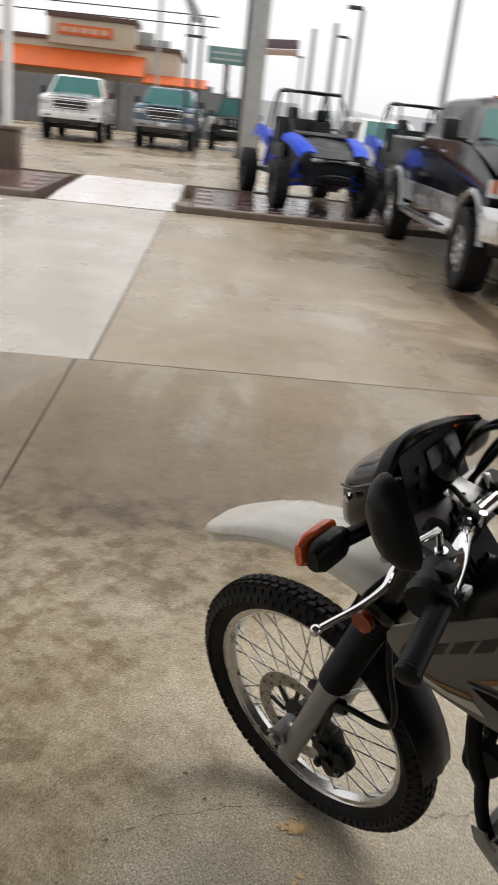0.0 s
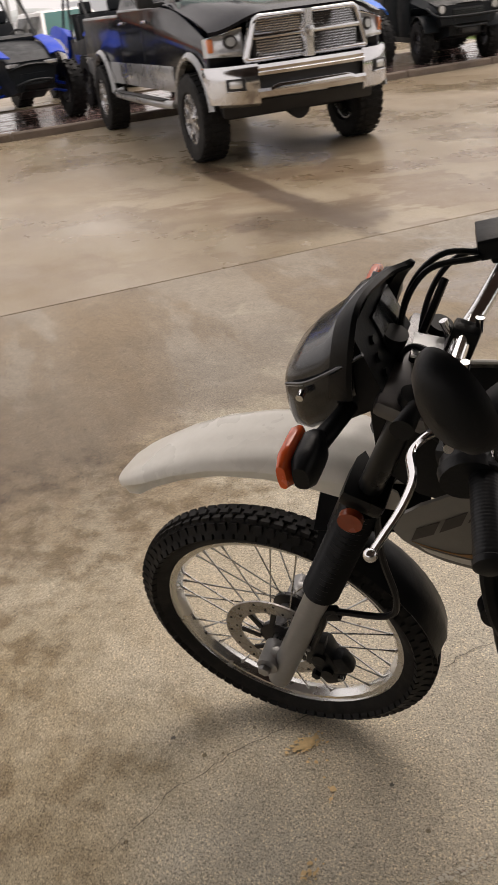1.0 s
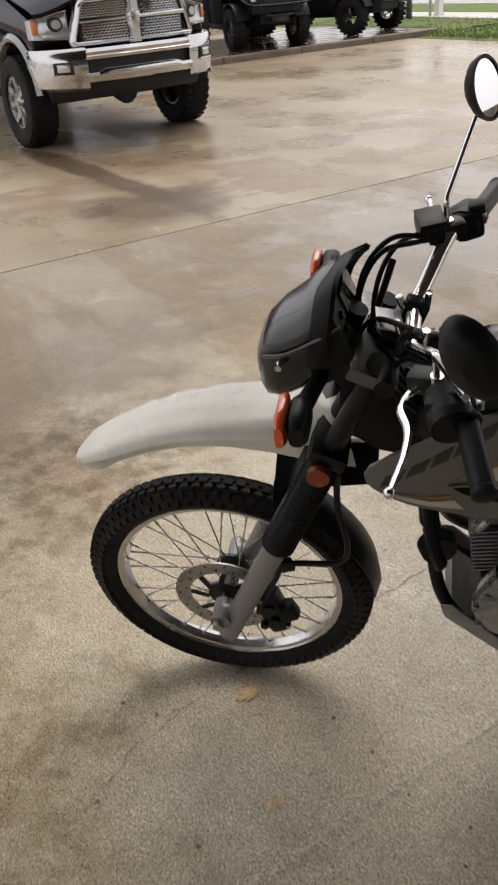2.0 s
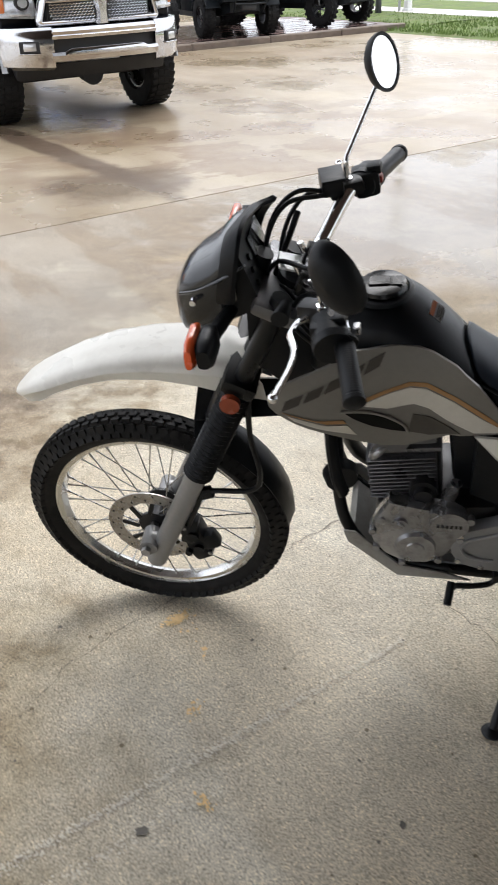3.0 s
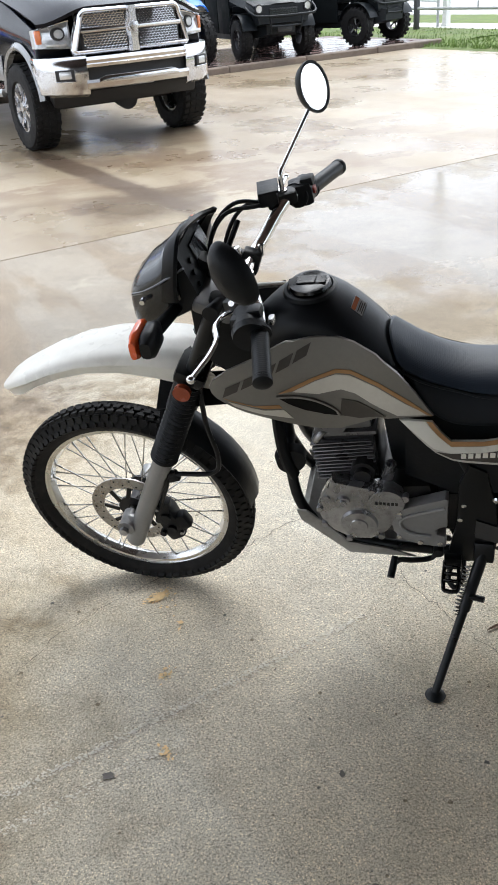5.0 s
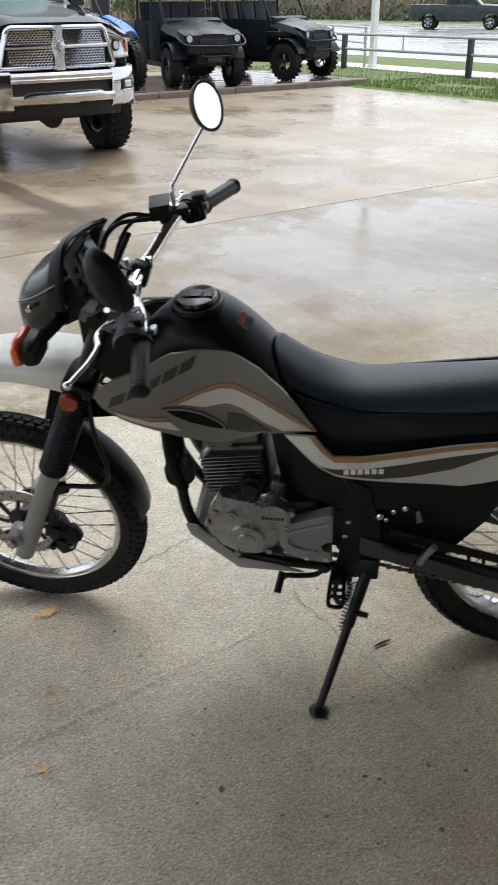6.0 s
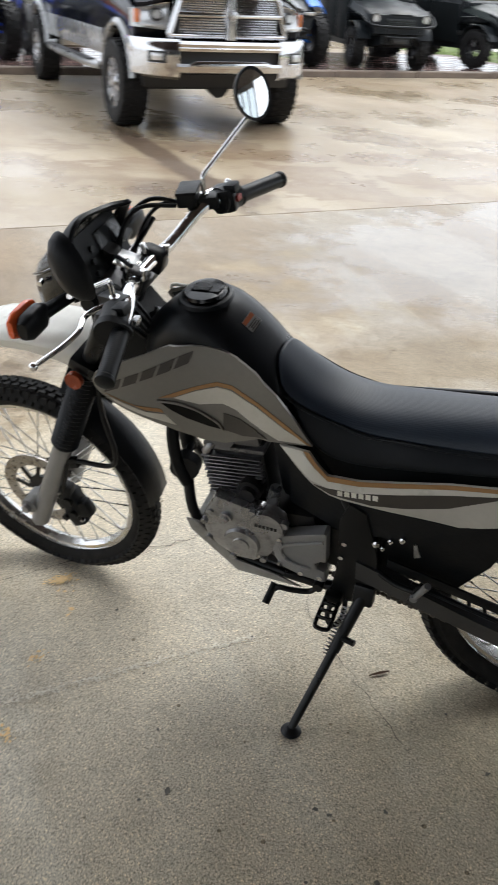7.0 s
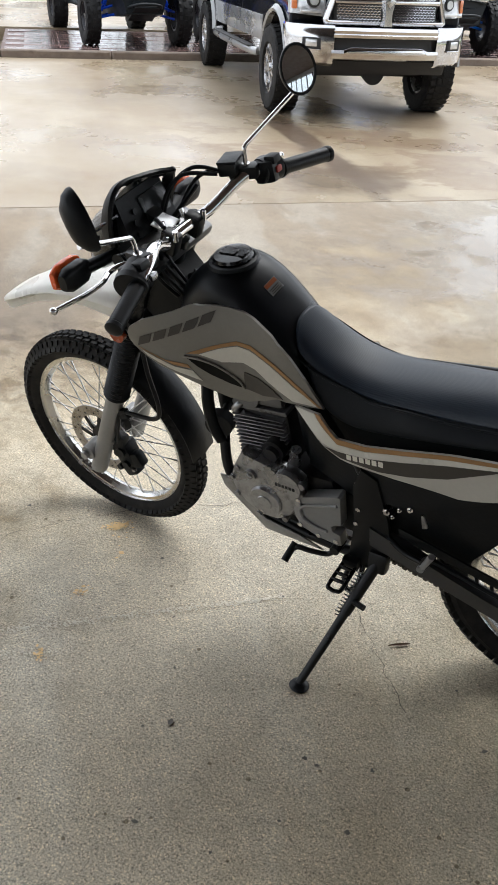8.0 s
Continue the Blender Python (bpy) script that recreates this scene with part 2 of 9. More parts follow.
    size.inputs["To Min"].default_value, size.inputs["To Max"].default_value = 0.0, 0.13
    l.new(chip_id.outputs[0], size.inputs["Value"])
    hit = n.new("ShaderNodeMath")
    hit.operation = "LESS_THAN"
    l.new(chip.outputs["Distance"], hit.inputs[0])
    l.new(size.outputs[0], hit.inputs[1])
    chips = n.new("ShaderNodeMix")
    chips.data_type, chips.blend_type = "RGBA", "MULTIPLY"
    l.new(hit.outputs[0], chips.inputs[0])
    l.new(pits.outputs[2], chips.inputs[6])
    chips.inputs[7].default_value = (0.42, 0.39, 0.35, 1)
    # the lot's own axes: p along the kerb, q away from the shop
    axes = []
    lc, ls = math.cos(radians(LOT_TURN)), math.sin(radians(LOT_TURN))
    for ax, o in (((lc, ls, 0), LOT_X * lc + LOT_Y * ls), ((-ls, lc, 0), LOT_Y * lc - LOT_X * ls)):
        dp = n.new("ShaderNodeVectorMath")
        dp.operation = "DOT_PRODUCT"
        l.new(pos, dp.inputs[0])
        dp.inputs[1].default_value = ax
        sb = n.new("ShaderNodeMath")
        sb.operation = "SUBTRACT"
        l.new(dp.outputs["Value"], sb.inputs[0])
        sb.inputs[1].default_value = o
        axes.append(sb)
    pq = n.new("ShaderNodeCombineXYZ")
    l.new(axes[0].outputs[0], pq.inputs[0])
    l.new(axes[1].outputs[0], pq.inputs[1])
    ragged = noise_node(n, l, 2.4, 6.0, 0.65, src=pos)

    def patch(p0, q0, rp, rq, soft=0.5):
        """A stain or puddle with a ragged outline round one place on the lot."""
        sub = n.new("ShaderNodeVectorMath")
        sub.operation = "SUBTRACT"
        l.new(pq.outputs[0], sub.inputs[0])
        sub.inputs[1].default_value = (p0, q0, 0)
        div = n.new("ShaderNodeVectorMath")
        div.operation = "DIVIDE"
        l.new(sub.outputs[0], div.inputs[0])
        div.inputs[1].default_value = (rp, rq, 1)
        ln = n.new("ShaderNodeVectorMath")
        ln.operation = "LENGTH"
        l.new(div.outputs[0], ln.inputs[0])
        ad = n.new("ShaderNodeMath")
        ad.operation = "MULTIPLY_ADD"
        l.new(ragged.outputs["Fac"], ad.inputs[0])
        ad.inputs[1].default_value = 1.8
        l.new(ln.outputs["Value"], ad.inputs[2])
        mr = n.new("ShaderNodeMapRange")
        mr.inputs["From Min"].default_value, mr.inputs["From Max"].default_value = 1.9 + soft / 2, 1.9 - soft / 2
        l.new(ad.outputs[0], mr.inputs["Value"])
        return mr.outputs[0]

    def largest(a, b2):
        mx = n.new("ShaderNodeMath")
        mx.operation = "MAXIMUM"
        l.new(a, mx.inputs[0])
        l.new(b2, mx.inputs[1])
        return mx.outputs[0]

    # rust-brown runs and tyre-worn bands, drawn out away from the shop
    mp = n.new("ShaderNodeMapping")
    mp.inputs["Scale"].default_value = (1.15, 0.26, 1.0)
    l.new(pq.outputs[0], mp.inputs["Vector"])
    run = noise_node(n, l, 1.0, 7.0, 0.62, src=mp.outputs[0])
    runr = ramp_node(n, l, run.outputs["Fac"], [(0.44, grey(0.0)), (0.50, grey(0.22)), (0.525, grey(0.62)), (0.66, grey(1.0))])
    brown = largest(largest(runr.outputs[0], patch(3.55, 2.5, 0.30, 1.9, 0.18)), patch(3.2, 1.0, 0.55, 0.6, 0.5))
    # distance along the lot's y
    dot = n.new("ShaderNodeVectorMath")
    dot.operation = "DOT_PRODUCT"
    l.new(pos, dot.inputs[0])
    dot.inputs[1].default_value = (-ls, lc, 0)
    off = LOT_Y * lc - LOT_X * ls
    wob = n.new("ShaderNodeMath")
    wob.operation = "MULTIPLY_ADD"
    l.new(big.outputs["Fac"], wob.inputs[0])
    wob.inputs[1].default_value = 3.4
    l.new(dot.outputs["Value"], wob.inputs[2])
    wet = n.new("ShaderNodeMapRange")
    wet.inputs["From Min"].default_value, wet.inputs["From Max"].default_value = off + wet_edge + 1.7 - 0.35, off + wet_edge + 1.7 + 0.55
    l.new(wob.outputs[0], wet.inputs["Value"])
    pud = noise_node(n, l, 0.42, 3.0, 0.55, src=pos)
    pudr = ramp_node(n, l, pud.outputs["Fac"], [(0.34, grey(0.55)), (0.58, grey(1.0))])
    wm = n.new("ShaderNodeMath")
    wm.operation = "MULTIPLY"
    l.new(wet.outputs[0], wm.inputs[0])
    l.new(pudr.outputs[0], wm.inputs[1])
    stain = n.new("ShaderNodeMix")
    stain.data_type, stain.blend_type = "RGBA", "MULTIPLY"
    part_wet = n.new("ShaderNodeMath")
    part_wet.operation = "MULTIPLY_ADD"
    l.new(wet.outputs[0], part_wet.inputs[0])
    part_wet.inputs[1].default_value, part_wet.inputs[2].default_value = 0.65, 0.35
    bw = n.new("ShaderNodeMath")
    bw.operation = "MULTIPLY"
    l.new(brown, bw.inputs[0])
    l.new(part_wet.outputs[0], bw.inputs[1])
    l.new(bw.outputs[0], stain.inputs[0])
    l.new(chips.outputs[2], stain.inputs[6])
    stain.inputs[7].default_value = (0.72, 0.62, 0.50, 1)
    puddle = largest(patch(5.2, -1.5, 2.2, 1.3, 0.4), patch(8.2, 0.6, 1.8, 0.8, 0.5))
    damp = n.new("ShaderNodeMath")
    damp.operation = "MULTIPLY"
    l.new(puddle, damp.inputs[0])
    damp.inputs[1].default_value = 0.9
    dark = n.new("ShaderNodeMix")
    dark.data_type, dark.blend_type = "RGBA", "MULTIPLY"
    l.new(largest(wm.outputs[0], damp.outputs[0]), dark.inputs[0])
    l.new(stain.outputs[2], dark.inputs[6])
    dark.inputs[7].default_value = (0.50, 0.475, 0.44, 1)
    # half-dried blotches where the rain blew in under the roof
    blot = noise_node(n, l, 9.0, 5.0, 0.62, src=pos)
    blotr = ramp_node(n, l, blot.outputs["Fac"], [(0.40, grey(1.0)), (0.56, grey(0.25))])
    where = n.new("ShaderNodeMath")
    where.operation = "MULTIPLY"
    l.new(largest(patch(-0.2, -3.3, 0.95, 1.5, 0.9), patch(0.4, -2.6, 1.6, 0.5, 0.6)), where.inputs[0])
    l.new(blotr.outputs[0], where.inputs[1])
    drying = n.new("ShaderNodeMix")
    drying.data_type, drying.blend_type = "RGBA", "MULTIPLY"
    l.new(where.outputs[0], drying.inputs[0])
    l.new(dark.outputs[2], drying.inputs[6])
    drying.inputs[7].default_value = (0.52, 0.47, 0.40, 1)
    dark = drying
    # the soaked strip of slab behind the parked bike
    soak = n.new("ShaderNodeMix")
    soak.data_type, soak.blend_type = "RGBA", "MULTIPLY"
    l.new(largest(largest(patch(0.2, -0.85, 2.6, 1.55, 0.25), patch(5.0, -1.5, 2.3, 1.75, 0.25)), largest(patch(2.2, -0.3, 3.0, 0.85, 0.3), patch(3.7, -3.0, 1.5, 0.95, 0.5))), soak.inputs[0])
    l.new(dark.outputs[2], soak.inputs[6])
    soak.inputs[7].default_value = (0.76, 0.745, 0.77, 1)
    # trodden-in grimy brown, with canopy shade darkened into the patches near the bike
    grime_shade = n.new("ShaderNodeMix")
    grime_shade.data_type, grime_shade.blend_type = "RGBA", "MULTIPLY"
    l.new(largest(patch(0.15, -3.85, 0.55, 0.75, 0.8), largest(patch(2.2, -5.1, 0.75, 0.9, 0.9), largest(patch(5.6, -1.75, 0.9, 0.62, 0.5), patch(3.15, -2.85, 0.6, 0.32, 0.5)))), grime_shade.inputs[0])
    l.new(soak.outputs[2], grime_shade.inputs[6])
    grime_shade.inputs[7].default_value = (0.74, 0.69, 0.60, 1)
    l.new(grime_shade.outputs[2], b.inputs["Base Color"])
    rough = n.new("ShaderNodeMapRange")
    rough.inputs["To Min"].default_value, rough.inputs["To Max"].default_value = 0.88, wet_rough
    # thin films of water lie smooth in streaks
    film = noise_node(n, l, 1.1, 5.0, 0.6, src=pos)
    filmr = ramp_node(n, l, film.outputs["Fac"], [(0.42, grey(0.72)), (0.60, grey(1.12))])
    wf = n.new("ShaderNodeMath")
    wf.operation = "MULTIPLY"
    l.new(wm.outputs[0], wf.inputs[0])
    l.new(filmr.outputs[0], wf.inputs[1])
    # under the roof the slab is damp but dull; out in the rain a film stands on it
    shelter = n.new("ShaderNodeMapRange")
    shelter.inputs["From Min"].default_value, shelter.inputs["From Max"].default_value = -0.9, 0.5
    shelter.inputs["To Min"].default_value, shelter.inputs["To Max"].default_value = 0.45, 1.0
    l.new(axes[1].outputs[0], shelter.inputs["Value"])
    open_wet = n.new("ShaderNodeMath")
    open_wet.operation = "MULTIPLY"
    l.new(wf.outputs[0], open_wet.inputs[0])
    l.new(shelter.outputs[0], open_wet.inputs[1])
    wp = n.new("ShaderNodeMath")
    wp.operation = "MULTIPLY_ADD"
    l.new(puddle, wp.inputs[0])
    wp.inputs[1].default_value = 1.0
    l.new(open_wet.outputs[0], wp.inputs[2])
    rough.clamp = False
    l.new(wp.outputs[0], rough.inputs["Value"])
    low = n.new("ShaderNodeMath")
    low.operation = "MAXIMUM"
    l.new(rough.outputs[0], low.inputs[0])
    low.inputs[1].default_value = 0.07
    l.new(low.outputs[0], b.inputs["Roughness"])
    bp = n.new("ShaderNodeBump")
    bp.inputs["Strength"].default_value, bp.inputs["Distance"].default_value = 0.5, 0.0025
    dry_amt = n.new("ShaderNodeMath")
    dry_amt.operation = "MULTIPLY_ADD"
    l.new(wp.outputs[0], dry_amt.inputs[0])
    dry_amt.inputs[1].default_value, dry_amt.inputs[2].default_value = -0.36, 0.55
    l.new(dry_amt.outputs[0], bp.inputs["Strength"])
    l.new(grit.outputs["Fac"], bp.inputs["Height"])
    l.new(bp.outputs[0], b.inputs["Normal"])
    return m


def rain_concrete_mat(name, low, high, runs=1.0):
    """The open slabs: smooth, washed concrete under a film of rain, with rust-brown runs and one dark drip trail."""
    m, n, l, b = nodes_of(name)
    geo = n.new("ShaderNodeNewGeometry")
    pos = geo.outputs["Position"]
    lc, ls = math.cos(radians(LOT_TURN)), math.sin(radians(LOT_TURN))
    mp = n.new("ShaderNodeMapping")
    mp.vector_type = "TEXTURE"
    mp.inputs["Location"].default_value = (LOT_X, LOT_Y, 0)
    mp.inputs["Rotation"].default_value = (0, 0, radians(LOT_TURN))
    l.new(pos, mp.inputs["Vector"])
    pq = mp.outputs[0]

    def stretched(sp, sq, detail, rough):
        k = n.new("ShaderNodeMapping")
        k.inputs["Scale"].default_value = (sp, sq, 1)
        l.new(pq, k.inputs["Vector"])
        return noise_node(n, l, 1.0, detail, rough, src=k.outputs[0]).outputs["Fac"]

    def mix(fac, a, colour, blend="MIX"):
        x = n.new("ShaderNodeMix")
        x.data_type, x.blend_type = "RGBA", blend
        if isinstance(fac, float):
            x.inputs[0].default_value = fac
        else:
            l.new(fac, x.inputs[0])
        l.new(a, x.inputs[6])
        if isinstance(colour, tuple):
            x.inputs[7].default_value = (*colour, 1)
        else:
            l.new(colour, x.inputs[7])
        return x.outputs[2]

    def times(a, c):
        x = n.new("ShaderNodeMath")
        x.operation = "MULTIPLY"
        l.new(a, x.inputs[0])
        if isinstance(c, float):
            x.inputs[1].default_value = c
        else:
            l.new(c, x.inputs[1])
        return x.outputs[0]

    ragged = stretched(1.6, 1.1, 6.0, 0.62)

    def patch(p0, q0, rp, rq, soft):
        sub = n.new("ShaderNodeVectorMath")
        sub.operation = "SUBTRACT"
        l.new(pq, sub.inputs[0])
        sub.inputs[1].default_value = (p0, q0, 0)
        div = n.new("ShaderNodeVectorMath")
        div.operation = "DIVIDE"
        l.new(sub.outputs[0], div.inputs[0])
        div.inputs[1].default_value = (rp, rq, 1)
        ln = n.new("ShaderNodeVectorMath")
        ln.operation = "LENGTH"
        l.new(div.outputs[0], ln.inputs[0])
        ad = n.new("ShaderNodeMath")
        ad.operation = "MULTIPLY_ADD"
        l.new(ragged, ad.inputs[0])
        ad.inputs[1].default_value = 1.8
        l.new(ln.outputs["Value"], ad.inputs[2])
        mr = n.new("ShaderNodeMapRange")
        mr.inputs["From Min"].default_value, mr.inputs["From Max"].default_value = 1.9 + soft / 2, 1.9 - soft / 2
        l.new(ad.outputs[0], mr.inputs["Value"])
        return mr.outputs[0]

    broad = stretched(0.45, 0.30, 4.0, 0.55)
    base = ramp_node(n, l, broad, [(0.36, low), (0.50, tuple((a + c) / 2 for a, c in zip(low, high))), (0.64, high)]).outputs[0]
    # pale washed lanes drawn out along the kerb and away from the shop
    lanes = ramp_node(n, l, stretched(1.3, 0.22, 6.0, 0.6), [(0.40, grey(0.0)), (0.52, grey(0.30)), (0.66, grey(0.62))]).outputs[0]
    out = mix(lanes, base, tuple(c * f for c, f in zip(low, (0.86, 0.78, 0.70))))
    curls = ramp_node(n, l, stretched(0.75, 0.95, 7.0, 0.60), [(0.49, grey(0.0)), (0.515, grey(0.8)), (0.60, grey(0.35)), (0.66, grey(0.0))]).outputs[0]
    out = mix(times(curls, patch(4.6, 1.9, 2.6, 1.9, 0.9)), out, (0.19, 0.125, 0.075))
    out = mix(times(curls, 0.34 * runs), out, (0.22, 0.16, 0.105))
    out = mix(times(patch(3.44, 2.2, 0.15, 2.3, 0.5), 0.9), out, (0.095, 0.062, 0.04))
    out = mix(times(patch(3.30, 0.75, 0.55, 0.50, 0.5), 0.7), out, (0.12, 0.085, 0.058))
    grit = noise_node(n, l, 130.0, 4.0, 0.7, src=pos)
    grain = ramp_node(n, l, grit.outputs["Fac"], [(0.38, grey(0.70)), (0.50, grey(1.0)), (0.64, grey(1.16))]).outputs[0]
    out = mix(1.0, out, grain, "MULTIPLY")
    l.new(out, b.inputs["Base Color"])
    film = stretched(0.55, 0.40, 6.0, 0.6)
    rr = n.new("ShaderNodeMapRange")
    rr.inputs["From Min"].default_value, rr.inputs["From Max"].default_value = 0.36, 0.62
    rr.inputs["To Min"].default_value, rr.inputs["To Max"].default_value = 0.48, 0.17
    l.new(film, rr.inputs["Value"])
    l.new(rr.outputs[0], b.inputs["Roughness"])
    bp = n.new("ShaderNodeBump")
    bp.inputs["Strength"].default_value, bp.inputs["Distance"].default_value = 0.18, 0.002
    l.new(grit.outputs["Fac"], bp.inputs["Height"])
    l.new(bp.outputs[0], b.inputs["Normal"])
    return m


M_OPEN = rain_concrete_mat("open_concrete", (0.28, 0.220, 0.145), (0.41, 0.350, 0.255))
# paler base for the slabs left of the joint stands in for wet glare
M_PALE = rain_concrete_mat("pale_concrete", (0.40, 0.375, 0.335), (0.56, 0.54, 0.50), 0.4)
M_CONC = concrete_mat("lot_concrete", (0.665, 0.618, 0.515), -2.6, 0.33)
M_RAMP = rain_concrete_mat("ramp_concrete", (0.62, 0.60, 0.60), (0.76, 0.74, 0.75), 0.0)
M_KERB = mat("kerb_concrete", (0.17, 0.13, 0.10), 0.6, var=0.3, scale=3, bump=0.5, dirt=(0.10, 0.07, 0.05), dirt_amount=0.8)
M_BRICK = mat("red_paving", (0.135, 0.085, 0.077), 0.11, var=0.35, scale=2.2, bump=0.3, each=0.22, rvar=0.14)
M_EARTH = mat("earth", (0.16, 0.13, 0.09), 0.9, var=0.3, scale=0.6, bump=0.4)
M_GRASSBASE = mat("turf", (0.10, 0.145, 0.03), 0.9, var=0.4, scale=1.6, bump=0.6, dirt=(0.22, 0.19, 0.09), dirt_amount=0.6)
M_GRASS = mat("grass_blade", (0.13, 0.20, 0.04), 0.6, var=0.35, scale=2.5)
M_ROAD = mat("wet_road", (0.28, 0.275, 0.265), 0.24, var=0.15, scale=0.4, bump=0.2, rvar=0.1)
M_WALK = mat("sidewalk", (0.52, 0.50, 0.46), 0.5, var=0.15, scale=1.4, bump=0.3)
M_CEIL = mat("canopy_ceiling", (0.070, 0.047, 0.045), 0.7, var=0.15, scale=2.0, bump=0.2)
M_WALL = mat("shop_wall", (0.30, 0.31, 0.33), 0.7, var=0.12, scale=1.2, bump=0.3)
M_STEEL = mat("painted_steel", (0.40, 0.41, 0.41), 0.45, var=0.12, scale=2.0, dirt=(0.2, 0.15, 0.1), dirt_amount=0.35)
M_DARKSTEEL = mat("dark_steel", (0.035, 0.036, 0.04), 0.45, var=0.25, scale=3.0)
M_WHITEPAINT = mat("white_paint", (0.78, 0.78, 0.76), 0.45, var=0.06, scale=2.0, dirt=(0.45, 0.42, 0.38), dirt_amount=0.4)
M_WOOD = mat("weathered_fence", (0.20, 0.155, 0.115), 0.85, var=0.3, scale=1.2, bump=0.4, each=0.25)


def lot_box(p0, p1, q0, q1, z0, z1, bevel=0.0):
    return add_box(bm_new(), (p1 - p0, q1 - q0, z1 - z0), ((p0 + p1) / 2, (q0 + q1) / 2, (z0 + z1) / 2), bevel=bevel, seg=1)


# ---- ground ----
bm = bm_new()
bmesh.ops.create_grid(bm, x_segments=8, y_segments=8, size=600)
ground = finish(bm, "ground", M_EARTH, matrix=Matrix.Translation((0, 100, -0.14)))
tagged(ground, "bare brown earth reaching out to the horizon", "ground", kind="structure")

lot = new("pavement")
lot.matrix_world = LOT
tagged(lot, "rain-wet tan concrete lot cast in large slabs", "pavement", kind="structure")
PJ = [-30, -21, -14, -7, 0, 13.4]
QJ = [-26, -16, -8.2, 0, 9.05]
GAP = 0.011
FAR_Z = 0.12  # the lot beyond the display strip stands a step higher
for i in range(len(PJ) - 1):
    for j in range(len(QJ) - 1):
        # the joint that runs out from the shop steps sideways a little at the cross joint
        a, c = (-0.095 if e == 0 and QJ[j] < 0 else e for e in (PJ[i], PJ[i + 1]))
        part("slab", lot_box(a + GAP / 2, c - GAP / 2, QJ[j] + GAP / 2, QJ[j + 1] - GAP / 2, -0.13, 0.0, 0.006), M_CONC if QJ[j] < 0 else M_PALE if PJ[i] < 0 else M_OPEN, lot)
part("joint_filler", lot_box(-30, 13.4, -16, 9.05, -0.13, -0.012), mat("joint_tar", (0.05, 0.045, 0.04), 0.7), lot, "dark tar in the slab joints")
for i, (a, c) in enumerate([(-40, -21), (-21, -10), (-10, 0), (0, 10), (10, 16)]):
    for j, (e, f) in enumerate([(13.2, 22), (22, 34), (34, 52)]):
        part("slab", lot_box(a + GAP / 2, c - GAP / 2, e + GAP / 2, f - GAP / 2, -0.13, FAR_Z if c < 14 else 0.0, 0.006), M_OPEN, lot)
part("driveway_ramp", loft([[(-1.95, q, -0.13), (0.1, q, -0.13), (0.1, q, z), (-1.95, q, z)] for q, z in ((9.05 + GAP, 0.012), (10.2, 0.07), (13.2 - GAP, FAR_Z - 0.004))]), M_RAMP, lot, "pale wet concrete ramp between the red strips")

strip = new("walkway")
strip.matrix_world = LOT
tagged(strip, "raised display strip of wet dark red pavers", "walkway", kind="structure")
part("bed", lot_box(0.35, 14.2, 9.22, 13.1, -0.13, 0.092), mat("paver_bed", (0.09, 0.05, 0.04), 0.5), strip)
part("bed", lot_box(-14.0, -2.2, 9.22, 13.1, -0.13, 0.092), MATS["paver_bed"], strip)

kerb = new("kerb")
kerb.matrix_world = LOT
tagged(kerb, "low stained concrete kerb along the red strip", "kerb", kind="structure")
for k in range(8):
    a = 0.35 + k * 1.73
    part("kerb_stone", lot_box(a + 0.006, a + 1.724, 9.05, 9.21, -0.12, 0.115, 0.022), M_KERB, kerb)
for k in range(6):
    a = -2.2 - (k + 1) * 1.95
    part("kerb_stone", lot_box(a + 0.006, a + 1.944, 9.05, 9.21, -0.12, 0.115, 0.022), M_KERB, kerb)
part("kerb_stone", plate([(0.34, 9.05), (0.34, 9.9), (0.30, 9.9), (0.12, 9.75), (0.06, 9.45), (0.12, 9.18), (0.25, 9.07)], 0.22, "XY", -0.11, 0.015), M_KERB, kerb)

# grass, walk and road to the right
verge = new("lawn")
verge.matrix_world = LOT
tagged(verge, "rough green verge of mown grass", "lawn", kind="structure")


def rolling(p0, p1, q0, q1, z, step=0.7, amp=0.03):
    bm = bm_new()
    nx, ny = max(2, int((p1 - p0) / step)), max(2, int((q1 - q0) / step))
    vs = [[bm.verts.new((p0 + (p1 - p0) * i / nx, q0 + (q1 - q0) * j / ny, z + amp * noise.noise((i * 0.4, j * 0.4, z)) if i else -0.02)) for j in range(ny + 1)] for i in range(nx + 1)]
    for i in range(nx):
        for j in range(ny):
            bm.faces.new((vs[i][j], vs[i + 1][j], vs[i + 1][j + 1], vs[i][j + 1]))
    return bm


part("turf", rolling(13.37, 17.0, -16, 9.0, 0.03), M_GRASSBASE, verge)
part("turf", rolling(14.22, 17.0, 9.0, 40, 0.05), M_GRASSBASE, verge)
part("turf", rolling(16.0, 17.0, 13.2, 52, 0.03), M_GRASSBASE, verge)
part("turf", rolling(18.3, 21.0, -20, 60, 0.03), M_GRASSBASE, verge)
part("turf", rolling(53.2, 85.0, -60, 120, 0.05, 3.0), M_GRASSBASE, verge)
walk_side = new("sidewalk")
walk_side.matrix_world = LOT
tagged(walk_side, "pale concrete sidewalk beside the road", "sidewalk", kind="structure")
for k in range(24):
    part("walk_slab", lot_box(17.0, 18.3, -16 + k * 3.0 + 0.008, -13 + k * 3.0 - 0.008, -0.12, 0.045, 0.008), M_WALK, walk_side)
road = new("road")
road.matrix_world = LOT
tagged(road, "wide wet pale grey road", "road", kind="structure")
part("lane", lot_box(21.1, 33.5, -60, 120, -0.13, -0.03), M_ROAD, road)
part("lane", lot_box(33.52, 53.0, -60, 120, -0.13, -0.03), M_ROAD, road)
